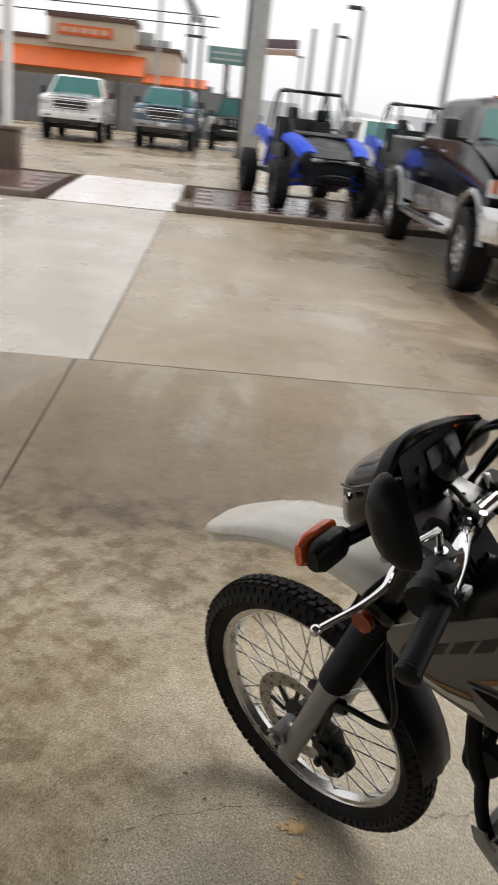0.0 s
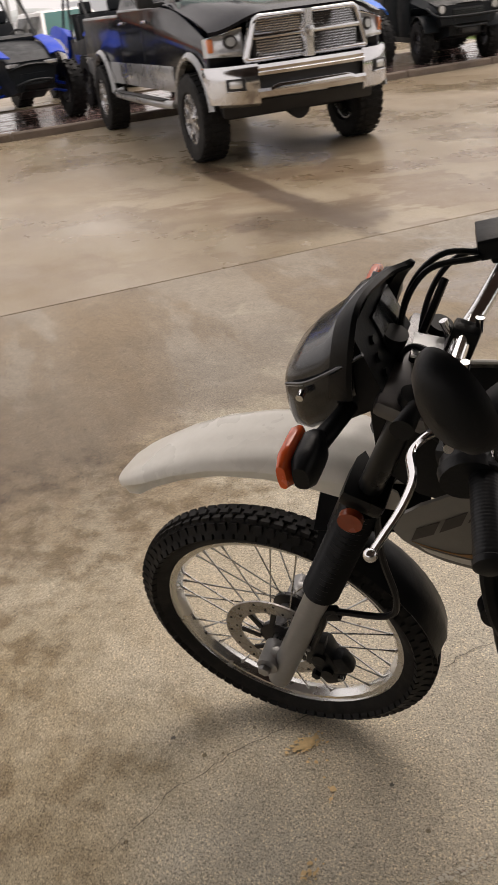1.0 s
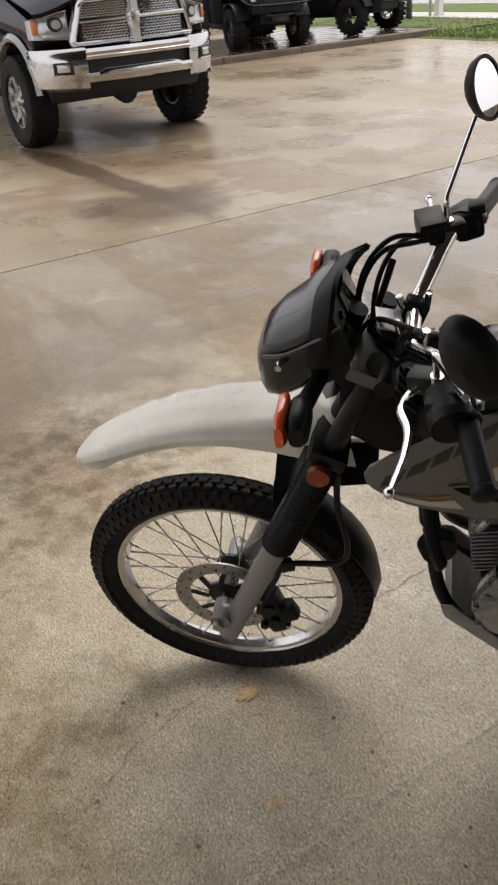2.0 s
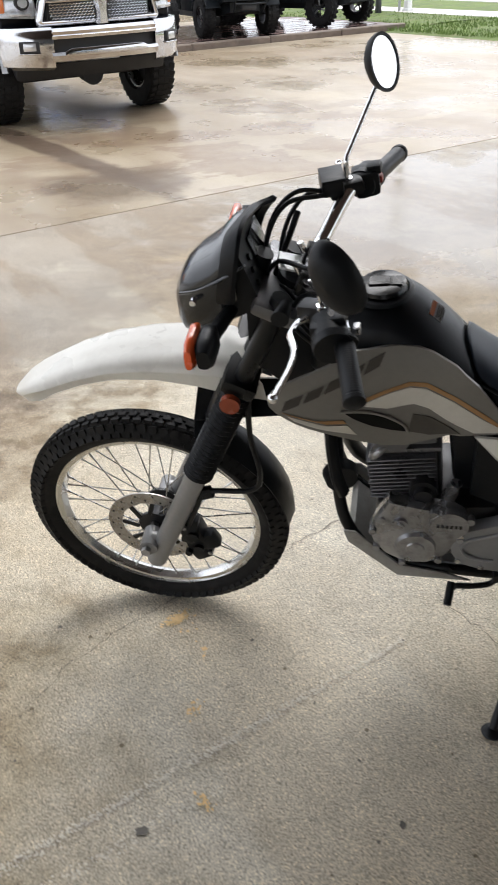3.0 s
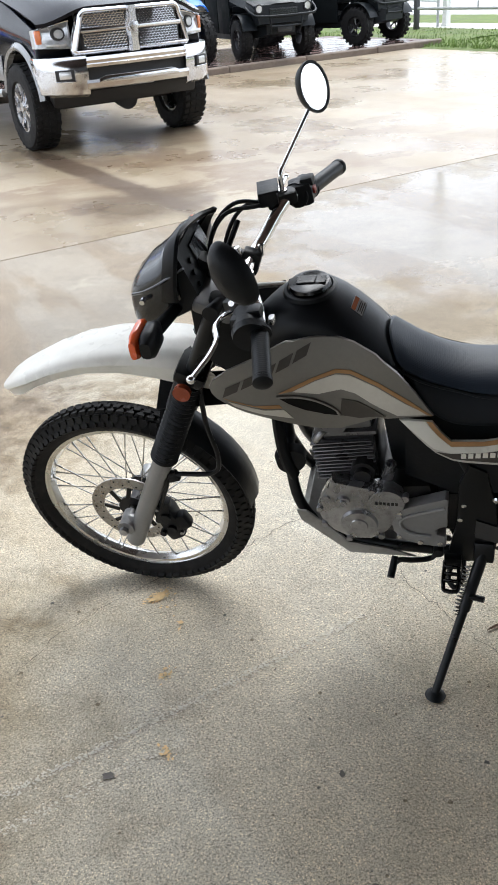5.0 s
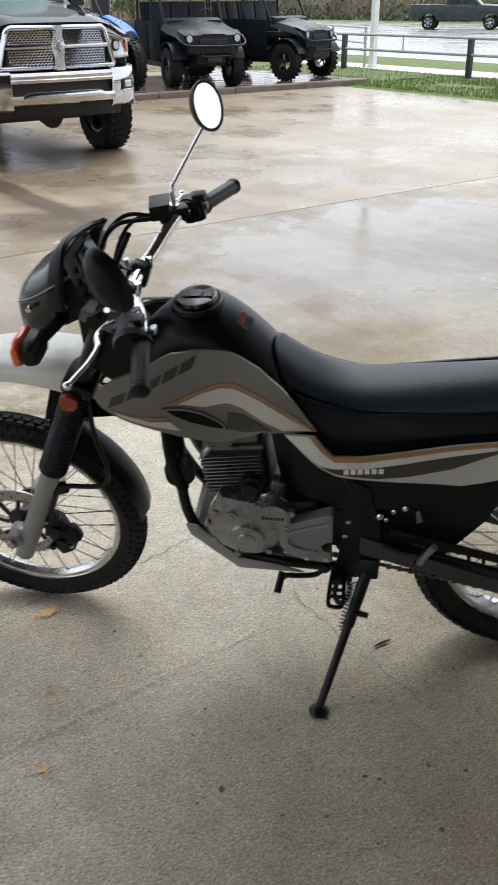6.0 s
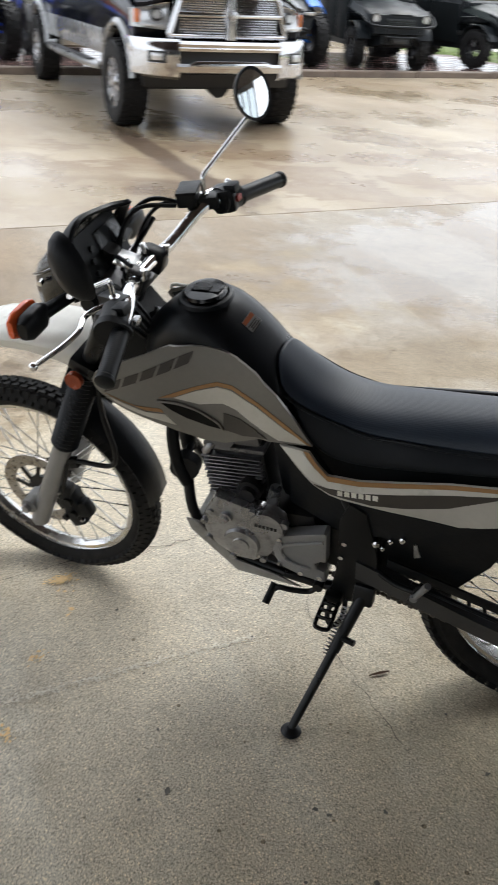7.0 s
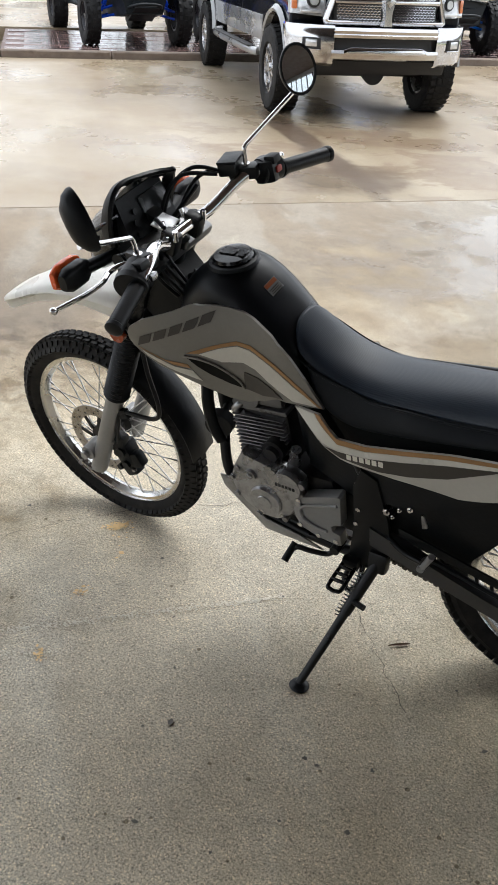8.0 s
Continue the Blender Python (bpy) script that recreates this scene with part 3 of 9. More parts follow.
part("gutter", lot_box(21.0, 21.12, -60, 120, -0.13, 0.05, 0.01), M_WALK, road)
part("gutter", lot_box(53.0, 53.2, -60, 120, -0.13, 0.05, 0.01), M_WALK, road)

# ---- the shop's canopy over the camera and its wall behind ----
EAVE = -2.75
canopy = finish(lot_box(-14, 12.5, -26, EAVE, 4.9, 5.2), "ceiling", M_CEIL, matrix=LOT)
tagged(canopy, "dark red-brown canopy ceiling over the shop front", "ceiling", kind="structure")
fascia = finish(lot_box(-14, 12.5, EAVE, EAVE + 0.12, 4.8, 5.5, 0.01), "trim", M_WALL, matrix=LOT)
tagged(fascia, "grey metal fascia along the canopy edge", "trim", kind="structure")
wall = finish(lot_box(-14, 12.5, -26.3, -26, 0.0, 5.2), "wall_south", M_WALL, matrix=LOT)
tagged(wall, "plain grey shop wall", "wall", kind="structure")
wall = finish(lot_box(12.5, 12.8, -26.3, -15, 4.65, 5.2), "wall_east", M_WALL, matrix=LOT)
tagged(wall, "plain grey header over the glazed end wall", "wall", kind="structure")
front = new("window_1")
front.matrix_world = LOT
tagged(front, "tall glazed shop front in dark metal mullions", "window", kind="structure")
M_SHOPGLASS = mat("shop_glass", (0.62, 0.68, 0.70), 0.03, var=0.02, rvar=0.02)
M_SHOPGLASS.node_tree.nodes["Principled BSDF"].inputs["Transmission Weight"].default_value = 1.0
part("window_sill", lot_box(12.5, 12.8, -26.0, -15.0, 0.0, 0.4, 0.01), M_WALL, front)
for k in range(10):
    q = -25.95 + 1.21 * k
    part("mullion", lot_box(12.58, 12.72, q - 0.05, q + 0.05, 0.4, 4.65, 0.008), M_DARKSTEEL, front)
    if k < 9:
        part("pane", lot_box(12.64, 12.66, q + 0.05, q + 1.16, 0.4, 4.65), M_SHOPGLASS, front).visible_shadow = False

# ---- motorcycle ----
M_RUBBER = mat("tyre_rubber", (0.008, 0.008, 0.0085), 0.72, var=0.25, scale=8, bump=0.4, dirt=(0.05, 0.046, 0.04), dirt_amount=0.3, spec=0.3)
M_ALLOY = mat("polished_rim", (0.72, 0.72, 0.71), 0.26, 1.0, var=0.08, scale=10)
M_SPOKE = mat("spoke_steel", (0.60, 0.60, 0.59), 0.30, 1.0, var=0.1, scale=20)
M_DISC = mat("disc_steel", (0.42, 0.41, 0.40), 0.32, 1.0, var=0.2, scale=30, dirt=(0.16, 0.11, 0.08), dirt_amount=0.5)
M_BLACK = mat("black_enamel", (0.0052, 0.0060, 0.0072), 0.34, var=0.25, scale=9, dirt=(0.03, 0.028, 0.025), dirt_amount=0.15, spec=0.3)
M_PLASTIC = mat("black_plastic", (0.0046, 0.0058, 0.0076), 0.42, var=0.2, scale=9, bump=0.25, dirt=(0.025, 0.024, 0.023), dirt_amount=0.15, spec=0.25)
M_COWL = mat("graphite_cowl", (0.007, 0.010, 0.014), 0.20, var=0.18, scale=6, coat=0.25, spec=0.5, dirt=(0.06, 0.058, 0.055), dirt_amount=0.15)
M_FORK = mat("grey_fork_enamel", (0.27, 0.27, 0.27), 0.36, 0.35, var=0.1, scale=8)
M_ENGINE = mat("engine_silver", (0.37, 0.37, 0.378), 0.30, 0.8, var=0.18, scale=14, bump=0.2, dirt=(0.10, 0.095, 0.09), dirt_amount=0.6)
M_CASE = mat("engine_grey", (0.020, 0.020, 0.022), 0.40, 0.35, var=0.2, scale=14, bump=0.2, dirt=(0.06, 0.055, 0.05), dirt_amount=0.5)
M_CHROME = mat("chrome", (0.82, 0.82, 0.83), 0.12, 1.0, var=0.05, scale=12, rvar=0.06)
M_CREAM = mat("cream_plastic", (0.81, 0.79, 0.72), 0.34, var=0.07, scale=5, coat=0.2, dirt=(0.36, 0.32, 0.26), dirt_amount=0.15)
M_STRIPE = mat("stripe_beige", (0.60, 0.575, 0.51), 0.36, var=0.08, scale=5, coat=0.15, dirt=(0.30, 0.27, 0.22), dirt_amount=0.2)
M_BRONZE = mat("pewter_panel", (0.20, 0.190, 0.172), 0.36, 0.25, var=0.1, scale=5, coat=0.25)
M_TAN = mat("copper_decal", (0.36, 0.20, 0.085), 0.4, 0.1, var=0.12, scale=7)
M_UMBER = mat("dark_brown_decal", (0.05, 0.044, 0.038), 0.42, var=0.15, scale=7)
M_DECALBLACK = mat("black_decal", (0.03, 0.028, 0.026), 0.45, var=0.2, scale=9)
M_AMBER = mat("amber_lens", (0.85, 0.125, 0.03), 0.2, var=0.12, scale=18, coat=0.6)
# the blue tint in the seat and tank blacks stands in for reflected sky
M_SEATSIDE = mat("seat_vinyl", (0.0062, 0.0082, 0.0112), 0.50, var=0.15, scale=10, bump=0.12, spec=0.2)
M_TANK = mat("satin_black_tank", (0.0045, 0.0060, 0.0085), 0.36, var=0.14, scale=5, bump=0.1, dirt=(0.016, 0.0155, 0.015), dirt_amount=0.1, spec=0.25)
M_FIN = mat("fin_grey", (0.15, 0.15, 0.155), 0.34, 0.5, var=0.2, scale=14, bump=0.2, dirt=(0.05, 0.047, 0.043), dirt_amount=0.4)
M_MIRROR = mat("mirror_glass", (0.9, 0.9, 0.9), 0.02, 1.0, var=0.0, rvar=0.0)
M_STICKER = mat("sticker_grey", (0.30, 0.30, 0.30), 0.5, var=0.1)
M_STICKORANGE = mat("sticker_orange", (0.38, 0.11, 0.04), 0.5, var=0.1)


def seat_mat():
    """Vinyl seat cover with a stamped dot grain on its top."""
    m, n, l, b = nodes_of("seat_top_vinyl")
    tc = n.new("ShaderNodeTexCoord")
    v = n.new("ShaderNodeTexVoronoi")
    v.inputs["Scale"].default_value = 260.0
    v.inputs["Randomness"].default_value = 0.15
    l.new(tc.outputs["Object"], v.inputs["Vector"])
    big = noise_node(n, l, 7.0)
    # sky sheen on the seat top is put into these bluish greys
    c = ramp_node(n, l, big.outputs["Fac"], [(0.3, (0.013, 0.022, 0.036)), (0.7, (0.019, 0.029, 0.046))])
    l.new(c.outputs[0], b.inputs["Base Color"])
    b.inputs["Roughness"].default_value = 0.44
    bp = n.new("ShaderNodeBump")
    bp.inputs["Strength"].default_value, bp.inputs["Distance"].default_value = 0.28, 0.001
    l.new(v.outputs["Distance"], bp.inputs["Height"])
    l.new(bp.outputs[0], b.inputs["Normal"])
    return m


M_SEAT = seat_mat()

# x forward from the rear axle, y to the rider's left, z up
BIKE = Matrix.Translation((0.558, 0.321, 0)) @ Matrix.Rotation(radians(171.85), 4, "Z") @ Matrix.Rotation(radians(-14.4), 4, "X")
RAKE = radians(24)
UP = Vector((-math.sin(RAKE), 0, math.cos(RAKE)))
HEAD = Vector((0.985, 0, 1.02))
STEER = Matrix.Translation(HEAD) @ Matrix.Rotation(radians(-0.5), 4, UP) @ Matrix.Translation(-HEAD)
BARS = Matrix.Translation(HEAD) @ Matrix.Rotation(radians(-1.0), 4, UP) @ Matrix.Translation(-HEAD)
moto = root("motorcycle", BIKE, "black and cream dual-sport motorcycle leaning on its side stand", "motorcycle")


def knobby(R, width, rim_r, knob_rows, count, knob):
    """A tyre carcass turned about y with rows of tread blocks standing on it."""
    h = width / 2
    prof = [(rim_r, -h * 0.62), (rim_r + 0.012, -h * 0.86), (R - 0.05, -h), (R - 0.028, -h * 0.92), (R - 0.012, -h * 0.55), (R - 0.009, 0),
            (R - 0.012, h * 0.55), (R - 0.028, h * 0.92), (R - 0.05, h), (rim_r + 0.012, h * 0.86), (rim_r, h * 0.62), (rim_r - 0.004, 0)]
    carcass = lathe(prof, "Y", 64)
    bm = bm_new()
    for yo, drop, tilt, shift in knob_rows:
        for k in range(count):
            a = 2 * math.pi * (k + shift) / count
            m = Matrix.Rotation(-a, 4, "Y") @ pose(R - drop, yo, 0, 0, 0, tilt)
            r = bmesh.ops.create_cube(bm, size=1.0)
            bmesh.ops.transform(bm, matrix=m @ Matrix.Diagonal((0.022, knob[1], knob[0], 1)), verts=r["verts"])
    return carcass, bm


def make_wheel(name, R, width, rim_r, rows, count, knob, hub_r, hub_w, at, steer, disc_r):
    """Rim with tyre, hub, disc and laced spokes as pieces of one wheel."""
    T = steer @ Matrix.Translation(at)
    w = width / 2
    rim_prof = [(rim_r, -w * 0.62), (rim_r, -w * 0.5), (rim_r - 0.010, -w * 0.45), (rim_r - 0.016, -w * 0.2), (rim_r - 0.020, 0), (rim_r - 0.016, w * 0.2), (rim_r - 0.010, w * 0.45),
                (rim_r, w * 0.5), (rim_r, w * 0.62), (rim_r + 0.005, w * 0.60), (rim_r + 0.005, -w * 0.60)]
    rim_prof = [(r - 0.004, h) for r, h in rim_prof]
    rim = part(name, lathe(rim_prof, "Y", 72), M_ALLOY, moto, "polished aluminium spoked wheel", matrix=T)
    carcass, blocks = knobby(R, width, rim_r, rows, count, knob)
    part("tyre", carcass, M_RUBBER, rim, "black knobby tyre", matrix=T)
    tagged(part("tread", blocks, M_RUBBER, rim, matrix=T), kind="stuff")
    hub = [(0.012, -hub_w), (hub_r, -hub_w), (hub_r, -hub_w + 0.008), (hub_r * 0.55, -hub_w + 0.016), (hub_r * 0.5, 0), (hub_r * 0.55, hub_w - 0.016), (hub_r, hub_w - 0.008),
           (hub_r, hub_w), (0.012, hub_w)]
    part("hub", lathe(hub, "Y", 28), M_CASE, rim, "dark cast hub", matrix=T)
    part("axle", cyl((0, -0.115, 0), (0, 0.115, 0), 0.010, seg=12), M_ENGINE, rim, matrix=T)
    n = 36
    sp = None
    for k in range(n):
        a = 2 * math.pi * k / n
        side = 1 if k % 2 else -1
        lean = radians(38) * (1 if (k // 2) % 2 else -1)
        p0 = Vector(((hub_r - 0.004) * math.cos(a), side * (hub_w - 0.005), (hub_r - 0.004) * math.sin(a)))
        a1 = a + lean * 0.62
        p1 = Vector(((rim_r - 0.019) * math.cos(a1), side * 0.004, (rim_r - 0.019) * math.sin(a1)))
        bm = cyl(p0, p1, 0.0019, seg=6)
        add_cyl(bm, p1, p1 + (p0 - p1).normalized() * 0.018, 0.0034, 0.0028, 6)
        part("spoke", bm, M_SPOKE, rim, matrix=T)
    return rim, T


FRONT_AXLE = (1.358, -0.004, 0.345)
WSTEER = Matrix.Translation(HEAD) @ Matrix.Rotation(radians(-1.0), 4, UP) @ Matrix.Translation(-HEAD)
f_rows = [(0.0, 0.0135, 0, 0.0), (0.015, 0.0165, -10, 0.5), (-0.015, 0.0165, 10, 0.5), (0.027, 0.0255, -24, 0.0), (-0.027, 0.0255, 24, 0.0), (0.033, 0.036, -40, 0.5), (-0.033, 0.036, 40, 0.5)]
fw, FT = make_wheel("front_wheel", 0.343, 0.072, 0.270, f_rows, 78, (0.0185, 0.012), 0.042, 0.045, FRONT_AXLE, WSTEER, 0.12)
r_rows = [(0.0, 0.006, 0, 0.0), (0.026, 0.009, -12, 0.5), (-0.026, 0.009, 12, 0.5), (0.048, 0.022, -32, 0.0), (-0.048, 0.022, 32, 0.0)]
rw, RT = make_wheel("rear_wheel", 0.320, 0.110, 0.243, r_rows, 62, (0.022, 0.021), 0.055, 0.055, (-0.032, 0, 0.324), Matrix.Identity(4), 0.1)

# slotted brake disc and its carrier
bm = lathe([(0.084, 0.046), (0.120, 0.046), (0.120, 0.050), (0.084, 0.050)], "Y", 64)
disc = part("brake_disc", bm, M_DISC, fw, "drilled steel brake disc", matrix=FT)
bm = bm_new()
for k in range(8):
    a = 2 * math.pi * k / 8
    add_box(bm, (0.046, 0.005, 0.012), ((0.062) * math.cos(a), 0.047, 0.062 * math.sin(a)), (0, -math.degrees(a) - 18, 0), 0.001, 1)
for k in range(30):
    a = 2 * math.pi * k / 30
    rr = 0.094 if k % 2 else 0.110
    add_cyl(bm, (rr * math.cos(a), 0.0495, rr * math.sin(a)), (rr * math.cos(a), 0.0508, rr * math.sin(a)), 0.003, seg=8)
part("disc_carrier", bm, M_BLACK, fw, "black spider and holes of the brake disc", matrix=FT)


def along_fork(t, y=0.0, off=0.0):
    """A point t metres up the fork line from the axle, off metres in front of it."""
    c, s = math.cos(RAKE), math.sin(RAKE)
    return Vector((1.36 - s * t + c * off, y, 0.345 + c * t + s * off))


for side, nm in ((1, "left"), (-1, "right")):
    y = side * 0.090
    bm = tube([along_fork(-0.060, y, -0.038), along_fork(-0.048, y, -0.038), along_fork(0.10, y, -0.038), along_fork(0.33, y, -0.038)], 0.026, 18, 4)
    add_cyl(bm, along_fork(0.0, y - 0.03 * side, -0.004), along_fork(0.0, y + 0.028 * side, -0.004), 0.023, seg=16)
    add_box(bm, (0.05, 0.034, 0.05), tuple(along_fork(0.0, y, -0.02)), (0, -24, 0), 0.012)
    leg = part("fork_leg", bm, M_FORK, moto, "grey painted fork slider", matrix=STEER)
    rings = []
    for k in range(37):
        c, rad = along_fork(0.302 + 0.273 * k / 36, y, -0.038), 0.0365 - 0.005 * (k % 2) - 0.002 * k / 36
        ex, ey = Vector((math.cos(RAKE), 0, math.sin(RAKE))), Vector((0, 1, 0))
        rings.append([c + rad * (math.cos(a) * ex + math.sin(a) * ey) for a in (2 * math.pi * j / 20 for j in range(20))])
    bm = loft(rings)
    part("fork_gaiter", bm, M_PLASTIC, leg, "ribbed black rubber fork boot", matrix=STEER)
    part("fork_tube", cyl(along_fork(0.56, y, -0.038), along_fork(0.83, y, -0.038), 0.0205, seg=18), M_BLACK, leg, matrix=STEER)
    bm = bm_new()
    add_cyl(bm, along_fork(0.575, y + side * 0.040, -0.030), along_fork(0.575, y + side * 0.054, -0.030), 0.021, seg=20)
    part("reflector", bm, mat("reflector_amber", (0.30, 0.055, 0.02), 0.25, var=0.15, scale=40), leg, "round amber reflector", matrix=STEER)
    part("axle_nut", cyl((1.36, y + side * 0.03, 0.341), (1.36, y + side * 0.042, 0.341), 0.013, seg=6), M_ENGINE, leg, matrix=STEER)

# caliper, hose
bm = box((0.056, 0.050, 0.085), (1.245, 0.062, 0.352), (0, 16, 0), 0.012)
add_box(bm, (0.05, 0.04, 0.05), (1.235, 0.065, 0.300), (0, 30, 0), 0.01)
add_box(bm, (0.035, 0.03, 0.09), (1.252, 0.075, 0.385), (0, -14, 0), 0.006)
add_cyl(bm, (1.245, 0.085, 0.37), (1.245, 0.096, 0.37), 0.015, seg=14)
add_cyl(bm, (1.234, 0.085, 0.325), (1.234, 0.096, 0.325), 0.013, seg=14)
add_box(bm, (0.075, 0.036, 0.052), (1.222, 0.066, 0.335), (0, 24, 0), 0.012)
add_cyl(bm, (1.262, 0.078, 0.305), (1.262, 0.094, 0.305), 0.010, seg=6)
cal = part("brake_caliper", bm, M_PLASTIC, moto, "black front brake caliper", matrix=STEER)
for x, z in ((1.262, 0.405), (1.205, 0.318)):
    part("caliper_bolt", cyl((x, 0.088, z), (x, 0.098, z), 0.006, seg=6), M_ENGINE, cal, matrix=STEER)
bm = tube([(1.255, 0.085, 0.40), (1.215, 0.10, 0.50), (1.19, 0.095, 0.545), (1.085, 0.09, 0.555), (1.06, 0.09, 0.61), (1.075, 0.09, 0.74), (1.06, 0.09, 0.90), (1.02, 0.02, 1.06), (0.98, -0.10, 1.16)], 0.0065, 8, 6)
part("brake_hose", bm, M_PLASTIC, moto, matrix=STEER)
bm = bm_new()
add_box(bm, (0.05, 0.018, 0.03), (1.20, 0.092, 0.535), (0, 20, 0), 0.004)
part("hose_clip", bm, M_PLASTIC, moto, matrix=STEER)

# triple clamps
bm = box((0.075, 0.25, 0.034), tuple(along_fork(0.60, 0, -0.035)), (0, -24, 0), 0.012)
part("lower_clamp", bm, M_BLACK, moto, matrix=STEER)
bm = box((0.09, 0.235, 0.03), tuple(along_fork(0.80, 0, -0.035)), (0, -24, 0), 0.012)
part("upper_clamp", bm, mat("machined_clamp", (0.16, 0.16, 0.165), 0.34, 0.8, var=0.1, scale=12), moto, "dark grey top fork clamp", matrix=STEER)
part("steering_stem", cyl(along_fork(0.57, 0, -0.05), along_fork(0.83, 0, -0.05), 0.03, seg=18), M_BLACK, moto)
part("stem_nut", cyl(along_fork(0.815, 0, -0.05), along_fork(0.845, 0, -0.05), 0.017, seg=6), M_CHROME, moto, matrix=STEER)
part("ignition_lock", cyl(along_fork(0.80, 0, 0.02), along_fork(0.85, 0, 0.02), 0.02, seg=18), M_BLACK, moto, matrix=STEER)

# front fender: crowned, with drooping sides and a beak
FEND = [(1.630, 0.757, 0.020, 0.014), (1.606, 0.779, 0.046, 0.024), (1.575, 0.800, 0.055, 0.036), (1.545, 0.816, 0.060, 0.040), (1.47, 0.854, 0.066, 0.046), (1.39, 0.885, 0.070, 0.054), (1.30, 0.904, 0.074, 0.066), (1.21, 0.913, 0.078, 0.084),
        (1.13, 0.912, 0.076, 0.104), (1.06, 0.890, 0.060, 0.10)]


def fender_section(x, z, hw, drop, n=25):
    pts = []
    inset = 0.36 * ease((1.575 - x) / 0.04)
    for k in range(n):
        s = -1 + 2 * k / (n - 1)
        f = lerp_list([(0.0, 0.0), (0.45, 0.72), (0.58, 0.93), (0.66, 1.0), (0.72, 0.985), (0.78, 0.94 - inset), (0.90, 0.95 - inset), (1.0, 1.0 - inset)], abs(s))
        d = lerp_list([(0.0, 0.0), (0.45, 0.05), (0.58, 0.15), (0.66, 0.28), (0.72, 0.38), (0.78, 0.44), (0.90, 0.78), (1.0, 1.0)], abs(s))
        pts.append((x - 0.018 * d, hw * math.copysign(f, s), z - drop * d))
    return pts


fend = part("front_fender", shell([fender_section(*s) for s in FEND], -0.004), M_CREAM, moto, "cream plastic high front fender", matrix=STEER)
bm = shell([[(x + dx, s * hw * 0.74, z - 0.3 * d - 0.006) for dx, s in ((0, -1), (0.0, -0.5), (0.0, 0.5), (0, 1))] for x, z, hw, d in FEND[4:]], 0.003)
part("fender_liner", bm, M_CREAM, fend, matrix=STEER)
bm = shell([[(1.20 - 0.10 * k, s * (0.075 - 0.006 * k), 0.80 + 0.01 * k - 0.05 * abs(s)) for s in (-1, -0.5, 0, 0.5, 1)] for k in range(3)], 0.004)
part("fender_stay", bm, M_PLASTIC, fend, matrix=STEER)

# black guard behind the front wheel
GU = []
for k in range(11):
    a = radians(112 + 60 * k / 10)
    rr = 0.400 - 0.036 * k / 10
    hw = lerp_list([(0, 0.052), (4, 0.055), (10, 0.050)], k)
    GU.append([(1.36 + rr * math.cos(a) + (-0.010) * abs(s) * math.cos(a), s * hw, 0.345 + (rr - 0.045 * max(0, abs(s) - 0.5) * 2) * math.sin(a)) for s in (-1, -0.8, -0.4, 0, 0.4, 0.8, 1)])
part("wheel_guard", shell(GU, 0.004), M_PLASTIC, moto, "black plastic guard behind the front wheel", matrix=STEER)
bm = box((0.05, 0.19, 0.13), (1.13, 0, 0.80), (0, -24, 0), 0.02)
part("fork_bridge", bm, M_PLASTIC, moto, matrix=STEER)

# headlight cowl with its raised rear rim, lens and instruments
def cowl_ring(x, hw, z0, z1, e=3.4):
    return sup_ring(x, 0.008, (z0 + z1) / 2, hw, (z1 - z0) / 2, 28, e, top=0.84, bottom=0.90)


bm = loft([cowl_ring(1.072, 0.106, 1.060, 1.200), cowl_ring(1.092, 0.109, 1.040, 1.190), cowl_ring(1.120, 0.107, 1.010, 1.160), cowl_ring(1.160, 0.098, 0.984, 1.132), cowl_ring(1.188, 0.080, 0.980, 1.106),
           cowl_ring(1.199, 0.064, 0.992, 1.088)])
cowl = part("headlight_cowl", bm, M_COWL, moto, "glossy graphite headlight cowl", matrix=STEER)
bm = loft([cowl_ring(1.197, 0.058, 0.998, 1.082, 2.6), cowl_ring(1.206, 0.044, 1.010, 1.070, 2.6), cowl_ring(1.209, 0.018, 1.025, 1.048, 2.6)])
part("headlight_lens", bm, mat("headlight_glass", (0.30, 0.31, 0.32), 0.08, 0.5, var=0.2, scale=25, coat=1.0), cowl, "clear headlight glass", matrix=STEER)
# a raised crease runs along each flank and the visor stands up behind
for s in (1, -1):
    part("cowl_crease", tube([(1.185, 0.008 + s * 0.074, 1.085), (1.14, 0.008 + s * 0.102, 1.112), (1.09, 0.008 + s * 0.106, 1.142), (1.05, 0.008 + s * 0.098, 1.166)], 0.0035, 8, 5), M_COWL, cowl, matrix=STEER)
RIM = [(1.078, 0.108, 1.085), (1.072, 0.113, 1.130), (1.064, 0.108, 1.180), (1.060, 0.086, 1.215), (1.058, 0.050, 1.223), (1.052, 0.0, 1.216), (1.045, -0.045, 1.207), (1.030, -0.066, 1.204), (1.020, -0.078, 1.203),
       (1.032, -0.088, 1.186), (1.050, -0.100, 1.150), (1.066, -0.104, 1.100)]
VIS = []
for x, y, z in smooth_line(RIM, 4):
    d = Vector((0, y - 0.004, z - 1.120)).normalized()
    VIS.append([(x + 0.034, y - 0.006 * d.y, z - 0.016 * d.z - 0.010), (x + 0.016, y + 0.002 * d.y, z - 0.003), (x + 0.003, y + 0.005 * d.y, z + 0.003 * d.z), (x - 0.004, y + 0.001 * d.y, z - 0.001), (x - 0.002, y - 0.007 * d.y, z - 0.008 * d.z), (x + 0.018, y - 0.013 * d.y, z - 0.016 * d.z)])
part("visor", shell(VIS, 0.0025), M_PLASTIC, cowl, "black raised rim round the instruments", matrix=STEER)
